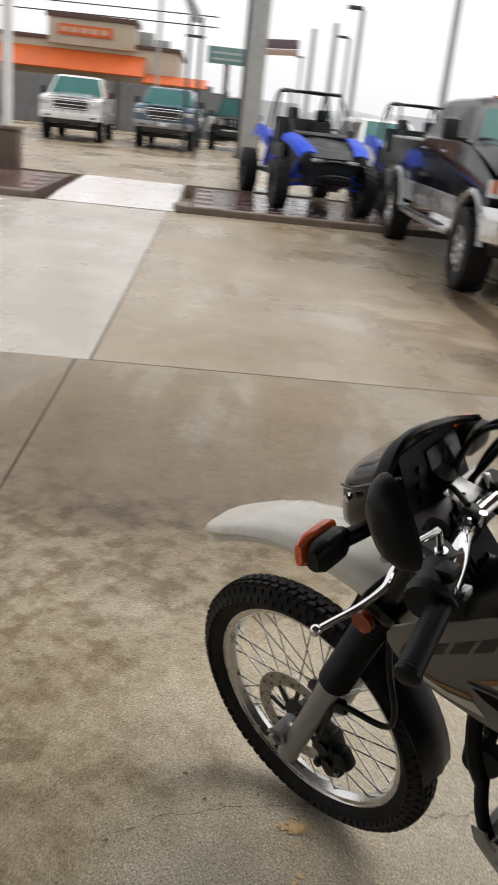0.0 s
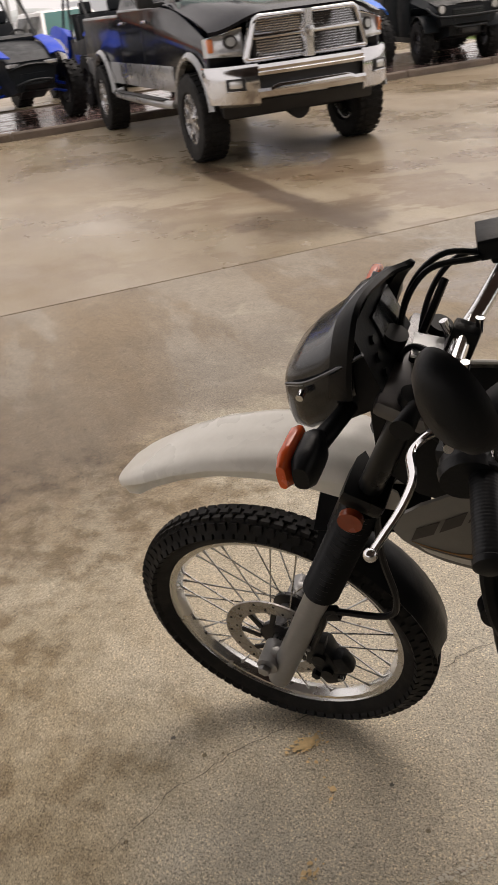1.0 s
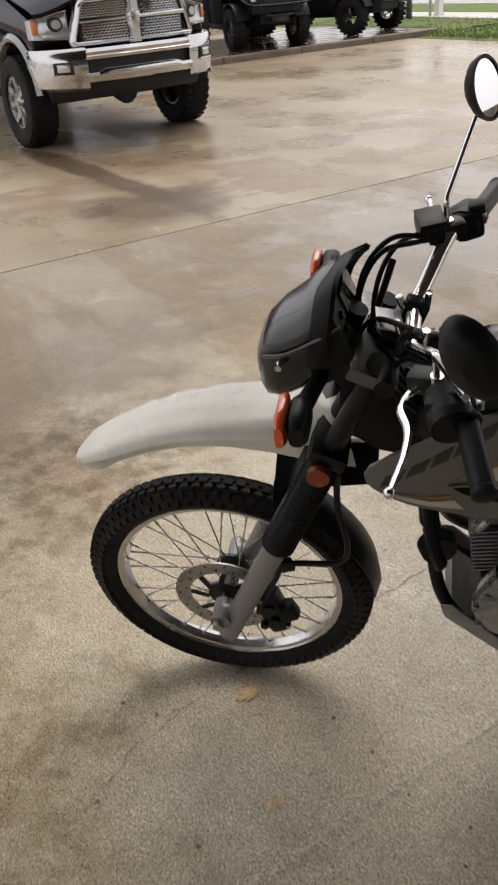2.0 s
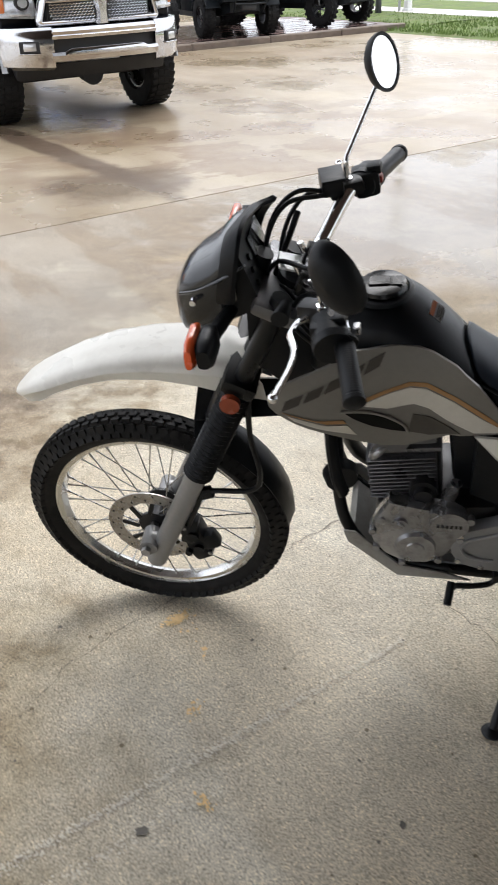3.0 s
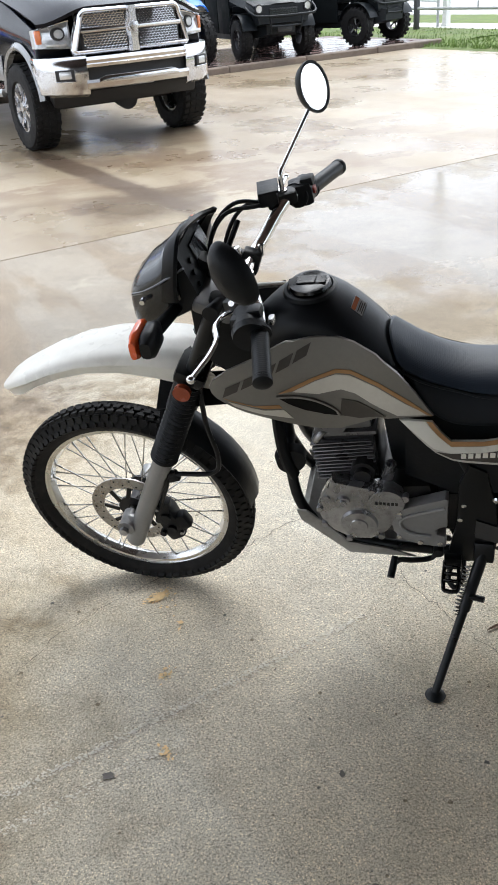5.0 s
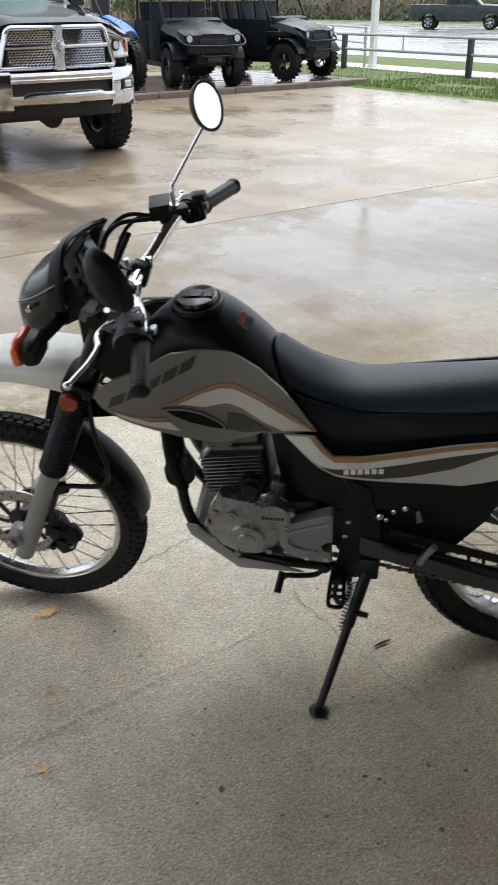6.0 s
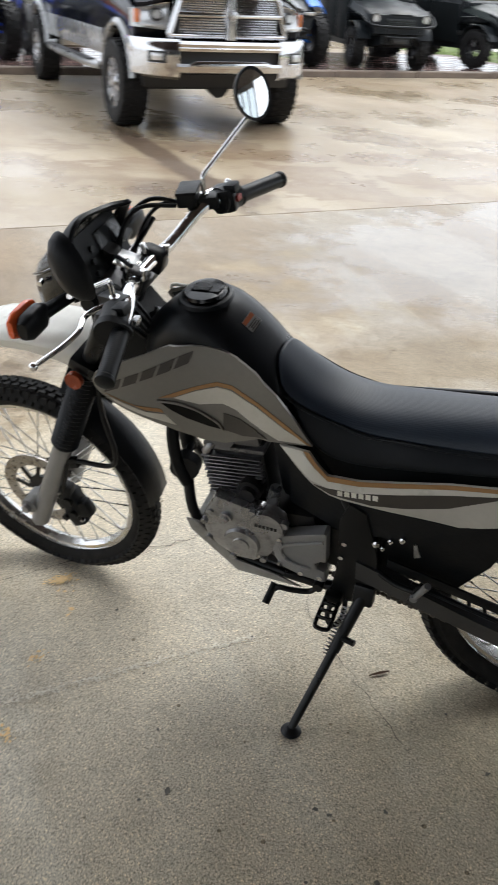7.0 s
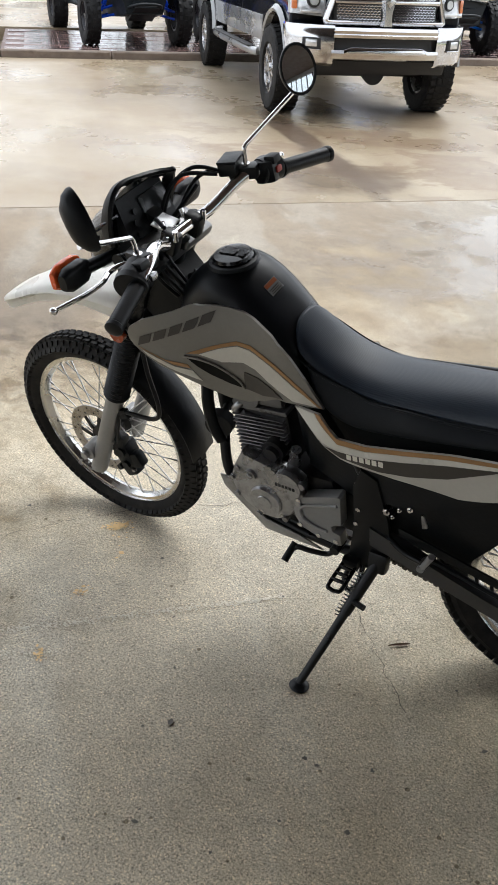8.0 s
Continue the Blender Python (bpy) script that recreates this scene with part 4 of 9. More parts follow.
for s in (1, -1):
    part("cowl_screw", cyl((1.156, 0.008 + s * 0.088, 1.082), (1.156, 0.008 + s * 0.103, 1.082), 0.006, seg=10), M_CHROME, cowl, matrix=STEER)
bm = loft([[(1.085, 0.006 + s * 0.092, z) for s, z in ((-1, 1.04), (1, 1.04), (1, 1.180), (-1, 1.180))], [(x, 0.006 + s * 0.088, z) for s, x, z in ((-1, 1.026, 1.070), (1, 1.026, 1.070), (0.90, 1.070, 1.186), (-0.90, 1.070, 1.186))]])
dash = part("instrument_panel", bm, M_PLASTIC, moto, "black digital instrument panel", matrix=STEER)
bm = box((0.005, 0.088, 0.062), (1.0500, -0.024, 1.140), (0, 21, 0), 0.002)
part("display", bm, mat("lcd_glass", (0.022, 0.026, 0.028), 0.22, var=0.15, scale=20), dash, "grey unlit display", matrix=STEER)
bm = bm_new()
for yy, zz in ((0.055, 1.075), (0.060, 1.10), (0.056, 1.125), (0.046, 1.147)):
    xx = 1.026 + 0.38 * (zz - 1.070)
    add_cyl(bm, (xx + 0.006, yy, zz - 0.002), (xx - 0.005, yy, zz + 0.002), 0.007, seg=10)
part("warning_lights", bm, M_BLACK, dash, matrix=STEER)

# wiring and its cover behind the headlight
part("wiring_cover", loft([[(x, 0.012 + sy * w, z) for sy, z in ((-1, z0), (1, z0), (1, z1), (-1, z1))] for x, w, z0, z1 in ((1.06, 0.07, 0.93, 1.055), (1.00, 0.070, 0.88, 1.035), (0.95, 0.062, 0.86, 0.985), (0.90, 0.055, 0.86, 0.955))]), M_PLASTIC, moto, "black wiring cover behind the headlight")
for k in range(4):
    y0 = 0.03 + 0.016 * k
    part("wire", tube([(1.05, y0 - 0.03, 1.03 - 0.012 * k), (1.0, y0, 1.075 - 0.010 * (k % 3)), (0.965, y0 + 0.03, 1.06 - 0.008 * k), (0.93, y0 + 0.01, 0.98)], 0.004 + 0.0012 * (k % 2), 8, 5), M_PLASTIC, moto)
part("meter_bracket", box((0.044, 0.058, 0.004), (0.978, 0.034, 1.130), (0, -16, 8), 0.001), mat("bare_plate", (0.62, 0.63, 0.64), 0.34, 0.45, var=0.06, scale=20), dash, "bare steel meter bracket", matrix=BARS)

# handlebar, clamps and controls
bar_pts = [(0.803, -0.392, 1.141), (0.845, -0.24, 1.163), (0.885, -0.17, 1.172), (0.925, -0.075, 1.125), (0.938, -0.025, 1.116), (0.938, 0.075, 1.116), (0.925, 0.11, 1.122), (0.893, 0.18, 1.158), (0.862, 0.25, 1.150), (0.826, 0.405, 1.118)]
hb = part("handlebar", tube(bar_pts, 0.0138, 14, 6), M_CHROME, moto, "chromed steel handlebar", matrix=BARS)
for s in (1, -1):
    bm = box((0.042, 0.030, 0.052), (0.940, 0.025 + s * 0.045, 1.108), (0, -20, 0), 0.006)
    cl = part("bar_clamp", bm, M_BLACK, hb, "black handlebar clamp", matrix=BARS)
    part("clamp_bolt", cyl((0.958, 0.025 + s * 0.036, 1.125), (0.965, 0.025 + s * 0.036, 1.146), 0.0065, seg=10), M_CHROME, cl, matrix=BARS)
    part("clamp_bolt", cyl((0.918, 0.025 + s * 0.054, 1.118), (0.916, 0.025 + s * 0.054, 1.142), 0.0065, seg=10), M_CHROME, cl, matrix=BARS)
    # grip
    a, b2, ln = (Vector((0.852, 0.292, 1.141)), Vector((0.826, 0.405, 1.118)), 0.76) if s > 0 else (Vector((0.842, -0.252, 1.160)), Vector((0.800, -0.398, 1.140)), 0.98)
    d = (b2 - a).normalized()
    ex = d.orthogonal().normalized()
    ey = d.cross(ex)
    prof = [(-0.006, 0.015), (-0.006, 0.023), (0.0, 0.023), (0.003, 0.0172)]
    for k in range(22):
        prof += [(0.008 + 0.0062 * k, 0.0174), (0.0095 + 0.0062 * k, 0.01765), (0.0125 + 0.0062 * k, 0.01765)]
    prof += [(0.147, 0.0172), (0.150, 0.0192), (0.160, 0.0188), (0.166, 0.012)]
    bm = loft([[a + d * h * ln + rad * (math.cos(t) * ex + math.sin(t) * ey) for t in (2 * math.pi * j / 18 for j in range(18))] for h, rad in prof])
    part("grip", bm, M_PLASTIC, hb, "ribbed black rubber grip", matrix=BARS)
    # switch housing
    bm = box((0.054, 0.054, 0.056), (0.858, -0.214, 1.170) if s < 0 else (0.880, 0.262, 1.140), (0, 10, -14 * s), 0.014)
    add_box(bm, (0.03, 0.03, 0.02), (0.842, -0.214, 1.198) if s < 0 else (0.866, 0.258, 1.168), (0, 10, 0), 0.006)
    if s > 0:
        add_cyl(bm, (0.884, 0.240, 1.147), (0.872, 0.288, 1.139), 0.031, 0.033, 20)
        add_cyl(bm, (0.872, 0.286, 1.139), (0.868, 0.300, 1.137), 0.036, 0.034, 20)
    else:
        add_cyl(bm, (0.866, -0.195, 1.170), (0.852, -0.244, 1.166), 0.029, 0.031, 20)
    sw = part("switch_housing", bm, M_PLASTIC, hb, "black handlebar switch housing", matrix=BARS)
    part("switch_button", box((0.012, 0.02, 0.014), (0.830, -0.216, 1.175) if s < 0 else (0.834, 0.262, 1.152), (0, 10, 0), 0.003), mat("switch_red", (0.35, 0.03, 0.02), 0.4) if s < 0 else M_ENGINE, sw, matrix=BARS)

# clutch side: perch, ribbed boot, bare lever with a ball end
bm = box((0.07, 0.036, 0.034), (0.902, 0.215, 1.150), (0, 10, -20), 0.008)
add_cyl(bm, (0.885, 0.200, 1.148), (0.885, 0.235, 1.152), 0.020, seg=14)
part("clutch_perch", bm, M_BLACK, hb, matrix=BARS)
boot = []
for k in range(15):
    r = (0.0165, 0.0125)[k % 2] * (1 - 0.02 * k)
    boot.append([(0.972 + r * math.cos(2 * math.pi * j / 14), 0.210 - 0.005 * k, 1.125 - 0.00125 * k + r * math.sin(2 * math.pi * j / 14)) for j in range(14)])
part("cable_boot", loft(boot), M_PLASTIC, hb, "ribbed black cable boot", matrix=BARS)
for s in (1, -1):
    LEV = [(0.905, 0.162, 1.160), (0.932, 0.188, 1.154), (0.942, 0.225, 1.149), (0.930, 0.280, 1.144), (0.926, 0.33, 1.132), (0.928, 0.36, 1.124), (0.930, 0.385, 1.120)]
    if s > 0:
        LEV = [(0.918, 0.218, 1.142), (0.938, 0.240, 1.140), (0.944, 0.270, 1.139), (0.932, 0.310, 1.138), (0.934, 0.36, 1.138), (0.943, 0.41, 1.140), (0.948, 0.436, 1.141)]
    bm = tube([(x, s * y, z) for x, y, z in LEV], (0.0065, 0.0048), 10, 6, flat=1.25)
    bmesh.ops.create_uvsphere(bm, u_segments=12, v_segments=8, radius=0.0085, matrix=Matrix.Translation(LEV[-1]) if s > 0 else Matrix.Translation((0.931, -0.390, 1.119)))
    part("lever", bm, M_CHROME, hb, "bare aluminium clutch lever" if s > 0 else "bare aluminium brake lever", matrix=BARS)

# brake side: master cylinder
bm = box((0.044, 0.060, 0.030), (0.922, -0.160, 1.190), (0, 6, 14), 0.006)
mc = part("master_cylinder", bm, M_BLACK, hb, "square black brake fluid reservoir", matrix=BARS)
part("reservoir_cap", box((0.047, 0.063, 0.007), (0.921, -0.160, 1.208), (0, 6, 14), 0.002), M_PLASTIC, mc, matrix=BARS)
part("brake_perch", box((0.07, 0.04, 0.03), (0.895, -0.175, 1.175), (0, 8, 18), 0.008), M_BLACK, hb, matrix=BARS)

# mirrors
for s in (1, -1):
    base = Vector((0.892, -0.178, 1.182)) if s < 0 else Vector((0.895, 0.228, 1.160))
    if s > 0:
        c, knee = Vector((0.853, 0.398, 1.335)), Vector((0.908, 0.262, 1.215))
        nrm, upv = Vector((-0.40, -0.90, 0.10)).normalized(), Vector((0.35, -0.25, 0.88))
    else:
        c, knee = Vector((0.838, -0.338, 1.356)), Vector((0.908, -0.205, 1.236))
        nrm, upv = Vector((-0.82, 0.50, 0.312)).normalized(), Vector((0.1, 0.0, 1.0))
    tip = c - nrm * 0.016 - Vector((0, 0, 0.045))
    elbow = base + Vector((0.004, s * 0.004, 0.048))
    bm = tube([base, base + (elbow - base) * 0.45, base + (elbow - base) * 0.84, elbow + (tip - elbow) * 0.04, elbow + (tip - elbow) * 0.12, elbow + (tip - elbow) * 0.5, tip], 0.0052, 10, 6)
    add_cyl(bm, base - Vector((0, 0, 0.012)), base + Vector((0, 0, 0.012)), 0.010, seg=12)
    st = part("mirror_stem", bm, M_CHROME, hb, "chromed mirror stem", matrix=BARS)
    side_v = upv.cross(nrm).normalized()
    q = Matrix((side_v, nrm.cross(side_v), nrm)).transposed().to_4x4()
    prof = [(0.0, -0.030), (0.030, -0.026), (0.046, -0.013), (0.052, 0.0), (0.052, 0.006), (0.047, 0.006), (0.046, 0.003), (0.0, 0.003)]
    m = Matrix.Translation(c) @ q @ Matrix.Diagonal((0.74, 1.16, 1, 1) if s > 0 else (0.86, 1.08, 1, 1))
    part("mirror", lathe(prof, "Z", 40), M_PLASTIC, hb, "oval black mirror", matrix=BARS @ m)
    part("mirror_glass", lathe([(0.0, 0.0032), (0.0455, 0.0032)] + [(0.0455 * k / 10, 0.0047 - (0.0455 * k / 10) ** 2 / 2.2) for k in range(10, -1, -1)], "Z", 40), M_MIRROR, st, "oval mirror glass", matrix=BARS @ m)

# cables from the controls down to the headstock
for pts in ([(0.93, -0.12, 1.185), (1.0, -0.07, 1.19), (1.035, -0.03, 1.12), (1.03, 0.0, 1.0)], [(0.90, -0.16, 1.165), (0.985, -0.10, 1.20), (1.035, -0.05, 1.13), (1.02, 0.02, 0.98)],
            [(0.88, -0.19, 1.165), (0.97, -0.12, 1.18), (1.01, -0.06, 1.10), (0.99, 0.03, 0.97)], [(0.94, 0.085, 1.150), (1.0, 0.04, 1.135), (1.03, 0.0, 1.06), (0.98, -0.03, 0.95)],
            [(0.885, 0.20, 1.155), (0.95, 0.10, 1.10), (0.985, 0.06, 1.0), (0.93, 0.05, 0.93)]):
    part("cable", tube(pts, 0.0048, 8, 8), M_PLASTIC, moto)

# turn signals on short stalks, lenses facing ahead
def pod(s, x0, x1, y0, y1, zc, h, e=3.2):
    rings = []
    for k in range(6):
        t = k / 5
        y = y0 + (y1 - y0) * t
        f = (1 - (2 * t - 1) ** 4) ** 0.5 * 0.35 + 0.65
        ring = []
        for j in range(20):
            a = 2 * math.pi * j / 20
            c, sn = math.cos(a), math.sin(a)
            ring.append(((x0 + x1) / 2 + (x1 - x0) / 2 * f * math.copysign(abs(c) ** (2 / e), c), s * y, zc + h * f * math.copysign(abs(sn) ** (2 / e), sn)))
        rings.append(ring)
    return loft(rings)


for s in (1, -1):
    bm = add_cyl(bm_new(), (1.085, s * 0.09, 1.060), (1.106, s * 0.19, 1.066), 0.013, 0.016, 12)
    sig = part("turn_signal", bm, M_PLASTIC, moto, "black front turn signal with an orange-red lens", matrix=STEER)
    part("signal_housing", pod(s, 1.088, 1.124, 0.176, 0.260, 1.066, 0.029), M_PLASTIC, sig, matrix=STEER)
    part("signal_lens", pod(s, 1.122, 1.143, 0.174, 0.263, 1.067, 0.031), M_AMBER, sig, "orange-red signal lens", matrix=STEER)

# fuel tank
TK = [(0.955, 0.040, 0.975, 0.055), (0.925, 0.075, 1.012, 0.08), (0.88, 0.092, 1.054, 0.10), (0.84, 0.104, 1.076, 0.11), (0.79, 0.110, 1.083, 0.115), (0.735, 0.111, 1.058, 0.115), (0.68, 0.107, 1.010, 0.105), (0.635, 0.100, 0.965, 0.09), (0.60, 0.092, 0.930, 0.07)]
TY = 0.022


def body_ring(x, hw, top, depth, base=0.86, n=11):
    """Half profile from the centre top out to the shoulder and down, mirrored."""
    half = [(0.0, top), (hw * 0.34, top - 0.003), (hw * 0.62, top - 0.014), (hw * 0.84, top - 0.036), (hw * 0.97, top - 0.066), (hw * 0.92, top - depth - 0.01), (hw * 0.80, base)]
    return [(x, TY + y, z) for y, z in half] + [(x, TY - y, z) for y, z in reversed(half[1:])]


tank = part("fuel_tank", loft([body_ring(x, hw, t, d, lerp_list([(0.6, 0.80), (0.95, 0.90)], x)) for x, hw, t, d in TK]), M_TANK, moto, "satin black fuel tank", sharp=50)
sub = tank.modifiers.new("round", "SUBSURF")
sub.levels = sub.render_levels = 1
bm = lathe([(0, 0), (0.044, 0), (0.046, 0.004), (0.043, 0.011), (0.03, 0.0135), (0, 0.0135)], "Z", 36)
add_box(bm, (0.040, 0.030, 0.004), (0.006, 0.0, 0.015), (0, 0, 0), 0.0015, 1)
add_box(bm, (0.022, 0.030, 0.003), (-0.026, 0.0, 0.0145), (0, 0, 0), 0.0012, 1)
part("fuel_cap", bm, mat("gloss_black_cap", (0.005, 0.005, 0.006), 0.22, var=0.2, scale=20, spec=0.5), tank, "round glossy black fuel cap", matrix=Matrix.Translation((0.805, TY + 0.008, 1.078)) @ Matrix.Rotation(radians(4), 4, "Y"))
bm = lathe([(0.046, -0.002), (0.060, -0.006), (0.056, 0.001), (0.050, 0.003)], "Z", 36)
part("cap_collar", bm, M_TANK, tank, matrix=Matrix.Translation((0.805, TY + 0.008, 1.076)) @ Matrix.Rotation(radians(4), 4, "Y"))
STK = Matrix.Translation((0.704, 0.036, 1.032)) @ Matrix.Rotation(radians(-36), 4, "Y") @ Matrix.Rotation(radians(-20), 4, "X")
part("warning_label", box((0.030, 0.036, 0.0016), (0, 0, 0.0015), bevel=0.0005, seg=1), M_STICKER, tank, "small grey warning label", matrix=STK)
part("label_header", box((0.010, 0.034, 0.001), (0.009, 0, 0.003), bevel=0.0003, seg=1), M_STICKORANGE, tank, "orange header of the label", matrix=STK)
bm = bm_new()
for k in range(4):
    add_box(bm, (0.0022, 0.029 - 0.006 * (k % 2), 0.0006), (-0.002 - 0.0045 * k, 0.001, 0.0028))
part("label_lines", bm, M_DECALBLACK, tank, matrix=STK)

# tank shrouds with their duct and stripes
SHR0 = [(1.012, 0.925), (1.002, 0.944), (0.968, 0.968), (0.930, 0.988), (0.895, 1.008), (0.862, 1.033), (0.845, 1.042), (0.830, 1.040), (0.80, 1.044), (0.765, 1.044), (0.735, 1.036), (0.705, 1.018), (0.66, 0.977), (0.615, 0.93), (0.575, 0.875),
       (0.538, 0.815), (0.60, 0.806), (0.66, 0.797), (0.70, 0.776), (0.745, 0.758), (0.79, 0.764), (0.84, 0.789), (0.90, 0.826), (0.965, 0.867), (0.998, 0.893), (1.009, 0.908)]


SHR = [(x, z if z < 0.97 else 0.97 + (z - 0.97) * 0.62) for x, z in SHR0]


def shroud_y(x, z):
    y = 0.135 + 0.058 * ease((x - 0.70) / 0.30)
    y -= 0.30 * max(0.0, z - 0.96) * (1.0 if x < 0.95 else 0.6)
    return y - 0.35 * max(0.0, 0.85 - z) * (0.5 if x > 0.66 else 0.2)


def right_y(x, z):
    return shroud_y(x, z) - 0.05 * ease((0.88 - x) / 0.12)


def above(fun, d):
    return lambda x, z: fun(x, z) + d


DUCT = [(0.872, 0.886), (0.83, 0.879), (0.79, 0.862), (0.752, 0.830), (0.742, 0.806), (0.775, 0.815), (0.815, 0.836), (0.848, 0.862)]
S_WHITE = [(0.838, 0.893), (0.79, 0.914), (0.745, 0.928), (0.715, 0.924), (0.66, 0.893), (0.60, 0.850), (0.548, 0.818), (0.615, 0.812), (0.66, 0.838), (0.705, 0.874), (0.735, 0.886), (0.785, 0.878)]
S_TAN = [(0.868, 0.893), (0.80, 0.922), (0.745, 0.942), (0.712, 0.938), (0.655, 0.905), (0.59, 0.858), (0.541, 0.816), (0.552, 0.8185), (0.60, 0.8535), (0.658, 0.896), (0.713, 0.928), (0.744, 0.932), (0.79, 0.917), (0.838, 0.895)]
S_LOWER = [(0.975, 0.885), (0.90, 0.852), (0.86, 0.846), (0.842, 0.812), (0.90, 0.838), (0.962, 0.872)]
S_LOWTAN = [(0.985, 0.895), (0.92, 0.868), (0.868, 0.862), (0.862, 0.852), (0.90, 0.857), (0.972, 0.888)]
S_DARK = [(0.735, 0.86), (0.70, 0.852), (0.655, 0.818), (0.64, 0.807), (0.70, 0.795), (0.742, 0.806)]
LETTERS = [(0.986, 0.034), (0.944, 0.031), (0.904, 0.029), (0.868, 0.029), (0.832, 0.029)]
for s in (1, -1):
    def side_of(bm):
        return bm if s > 0 else mirrored(bm)
    sh_y = shroud_y if s > 0 else right_y
    sh = part("tank_shroud", side_of(panel(SHR if s > 0 else [(x, z if z < 0.9 else min(z, 0.86) + 0.1 * (z - 0.9) if x < 0.80 else 0.9 + (z - 0.9) * 0.55) for x, z in SHR], shroud_y if s > 0 else right_y, 0.007)), M_BRONZE, moto, "pewter-grey tank shroud with cream and copper stripes")
    if s < 0:
        lip = [(x, right_y(x, z) - 0.004, z) for x, z in ((1.004, 0.925), (0.996, 0.936), (0.968, 0.9395), (0.930, 0.9465), (0.905, 0.951), (0.890, 0.950), (0.876, 0.942))]
        part("shroud_lip", side_of(tube(lip, 0.0042, 8, 5)), M_CREAM, sh, "cream rolled edge")
        part("shroud_lining", side_of(panel([(1.0, 0.915), (0.968, 0.930), (0.93, 0.938), (0.895, 0.944), (0.865, 0.935), (0.84, 0.86), (0.90, 0.85), (0.97, 0.885)], above(right_y, -0.009), 0.001)), M_PLASTIC, sh, "black inside of the shroud")
    part("shroud_stripe", side_of(panel(S_WHITE, above(sh_y, 0.0016), 0.001)), M_STRIPE, sh, "cream stripe")
    part("shroud_stripe", side_of(panel(S_TAN, above(sh_y, 0.0020), 0.001)), M_TAN, sh, "copper stripe")
    part("shroud_stripe", side_of(panel(S_LOWER, above(sh_y, 0.0016), 0.001)), M_STRIPE, sh, "cream stripe")
    part("shroud_stripe", side_of(panel(S_LOWTAN, above(sh_y, 0.0020), 0.001)), M_TAN, sh, "copper stripe")
    part("shroud_stripe", side_of(panel(S_DARK, above(sh_y, 0.0016), 0.001)), M_UMBER, sh, "dark brown stripe")
    bm = panel(DUCT, above(sh_y, 0.0024), 0.004)
    part("air_duct", side_of(bm), mat("duct_black", (0.005, 0.005, 0.005), 0.6, var=0.2, scale=12, spec=0.12), sh, "dark air duct slot")
    lip = [(x, sh_y(x, z) + 0.003, z) for x, z in DUCT[:5]]
    part("duct_lip", side_of(tube(lip, 0.0032, 8, 4)), M_BRONZE, sh)
    # slanted model name, drawn as plain bars
    for x, w in LETTERS:
        z = 0.897 + 0.46 * (0.986 - x)
        o = [(x - 0.010, z + 0.0265), (x - 0.010 - w, z + 0.0265 + 0.46 * w), (x - w, z + 0.46 * w), (x, z)]
        part("name_bar", side_of(panel(o, above(sh_y, 0.002), 0.001, 0.02)), M_UMBER, sh)

# seat
SINK = [(0.0, -0.046), (0.145, -0.029), (0.30, -0.010), (0.50, 0.0)]


def sunk(outline):
    return [(x, z + lerp_list(SINK, x)) for x, z in outline]


SEAT0 = [((0.560, 0.122, 0.820), (0.616, 0.128, 0.915), (0.640, 0.976)), ((0.528, 0.130, 0.782), (0.574, 0.134, 0.892), (0.602, 0.938)), ((0.508, 0.134, 0.764), (0.530, 0.131, 0.874), (0.552, 0.902)), ((0.480, 0.137, 0.760), (0.484, 0.130, 0.862), (0.494, 0.881)),
         ((0.43, 0.140, 0.768), (0.43, 0.137, 0.852), (0.435, 0.876)), ((0.34, 0.144, 0.795), (0.34, 0.142, 0.860), (0.34, 0.890)), ((0.24, 0.146, 0.832), (0.24, 0.143, 0.864), (0.24, 0.902)), ((0.12, 0.145, 0.872), (0.12, 0.141, 0.880), (0.12, 0.922)),
         ((-0.03, 0.135, 0.905), (-0.03, 0.130, 0.902), (-0.03, 0.945)), ((-0.18, 0.110, 0.93), (-0.18, 0.105, 0.92), (-0.18, 0.958)), ((-0.27, 0.07, 0.945), (-0.27, 0.066, 0.922), (-0.27, 0.952))]
SEAT = [((b[0], b[1], b[2] + lerp_list(SINK, b[0])), p, t) for b, p, t in SEAT0]


SW, SY = 0.66, 0.018


def seat_ring(bot, pipe, top):
    out = []
    for s in (1, -1):
        pipe_s = (pipe[0], SY + s * SW * pipe[1], pipe[2])
        bot_s = (bot[0], s * bot[1], bot[2])
        out.append([(top[0] - 0.006, SY, top[1] - 0.010), (top[0] - 0.006, SY + s * SW * pipe[1] * 0.5, top[1] - 0.011), (0.5 * (top[0] + pipe[0]) - 0.006, SY + s * SW * pipe[1] * 0.84, 0.5 * (top[1] + pipe[2]) - 0.008), pipe_s, tuple(0.5 * (a + b) + (0.006 * s if i == 1 else 0) for i, (a, b) in enumerate(zip(pipe_s, bot_s))), bot_s])
    return out[0] + list(reversed(out[1][1:]))


rings = [seat_ring(*s) for s in SEAT]
seat = part("seat", loft(rings), M_SEATSIDE, moto, "long black vinyl seat", sharp=60)
sub = seat.modifiers.new("round", "SUBSURF")
sub.levels = sub.render_levels = 2
tops = []
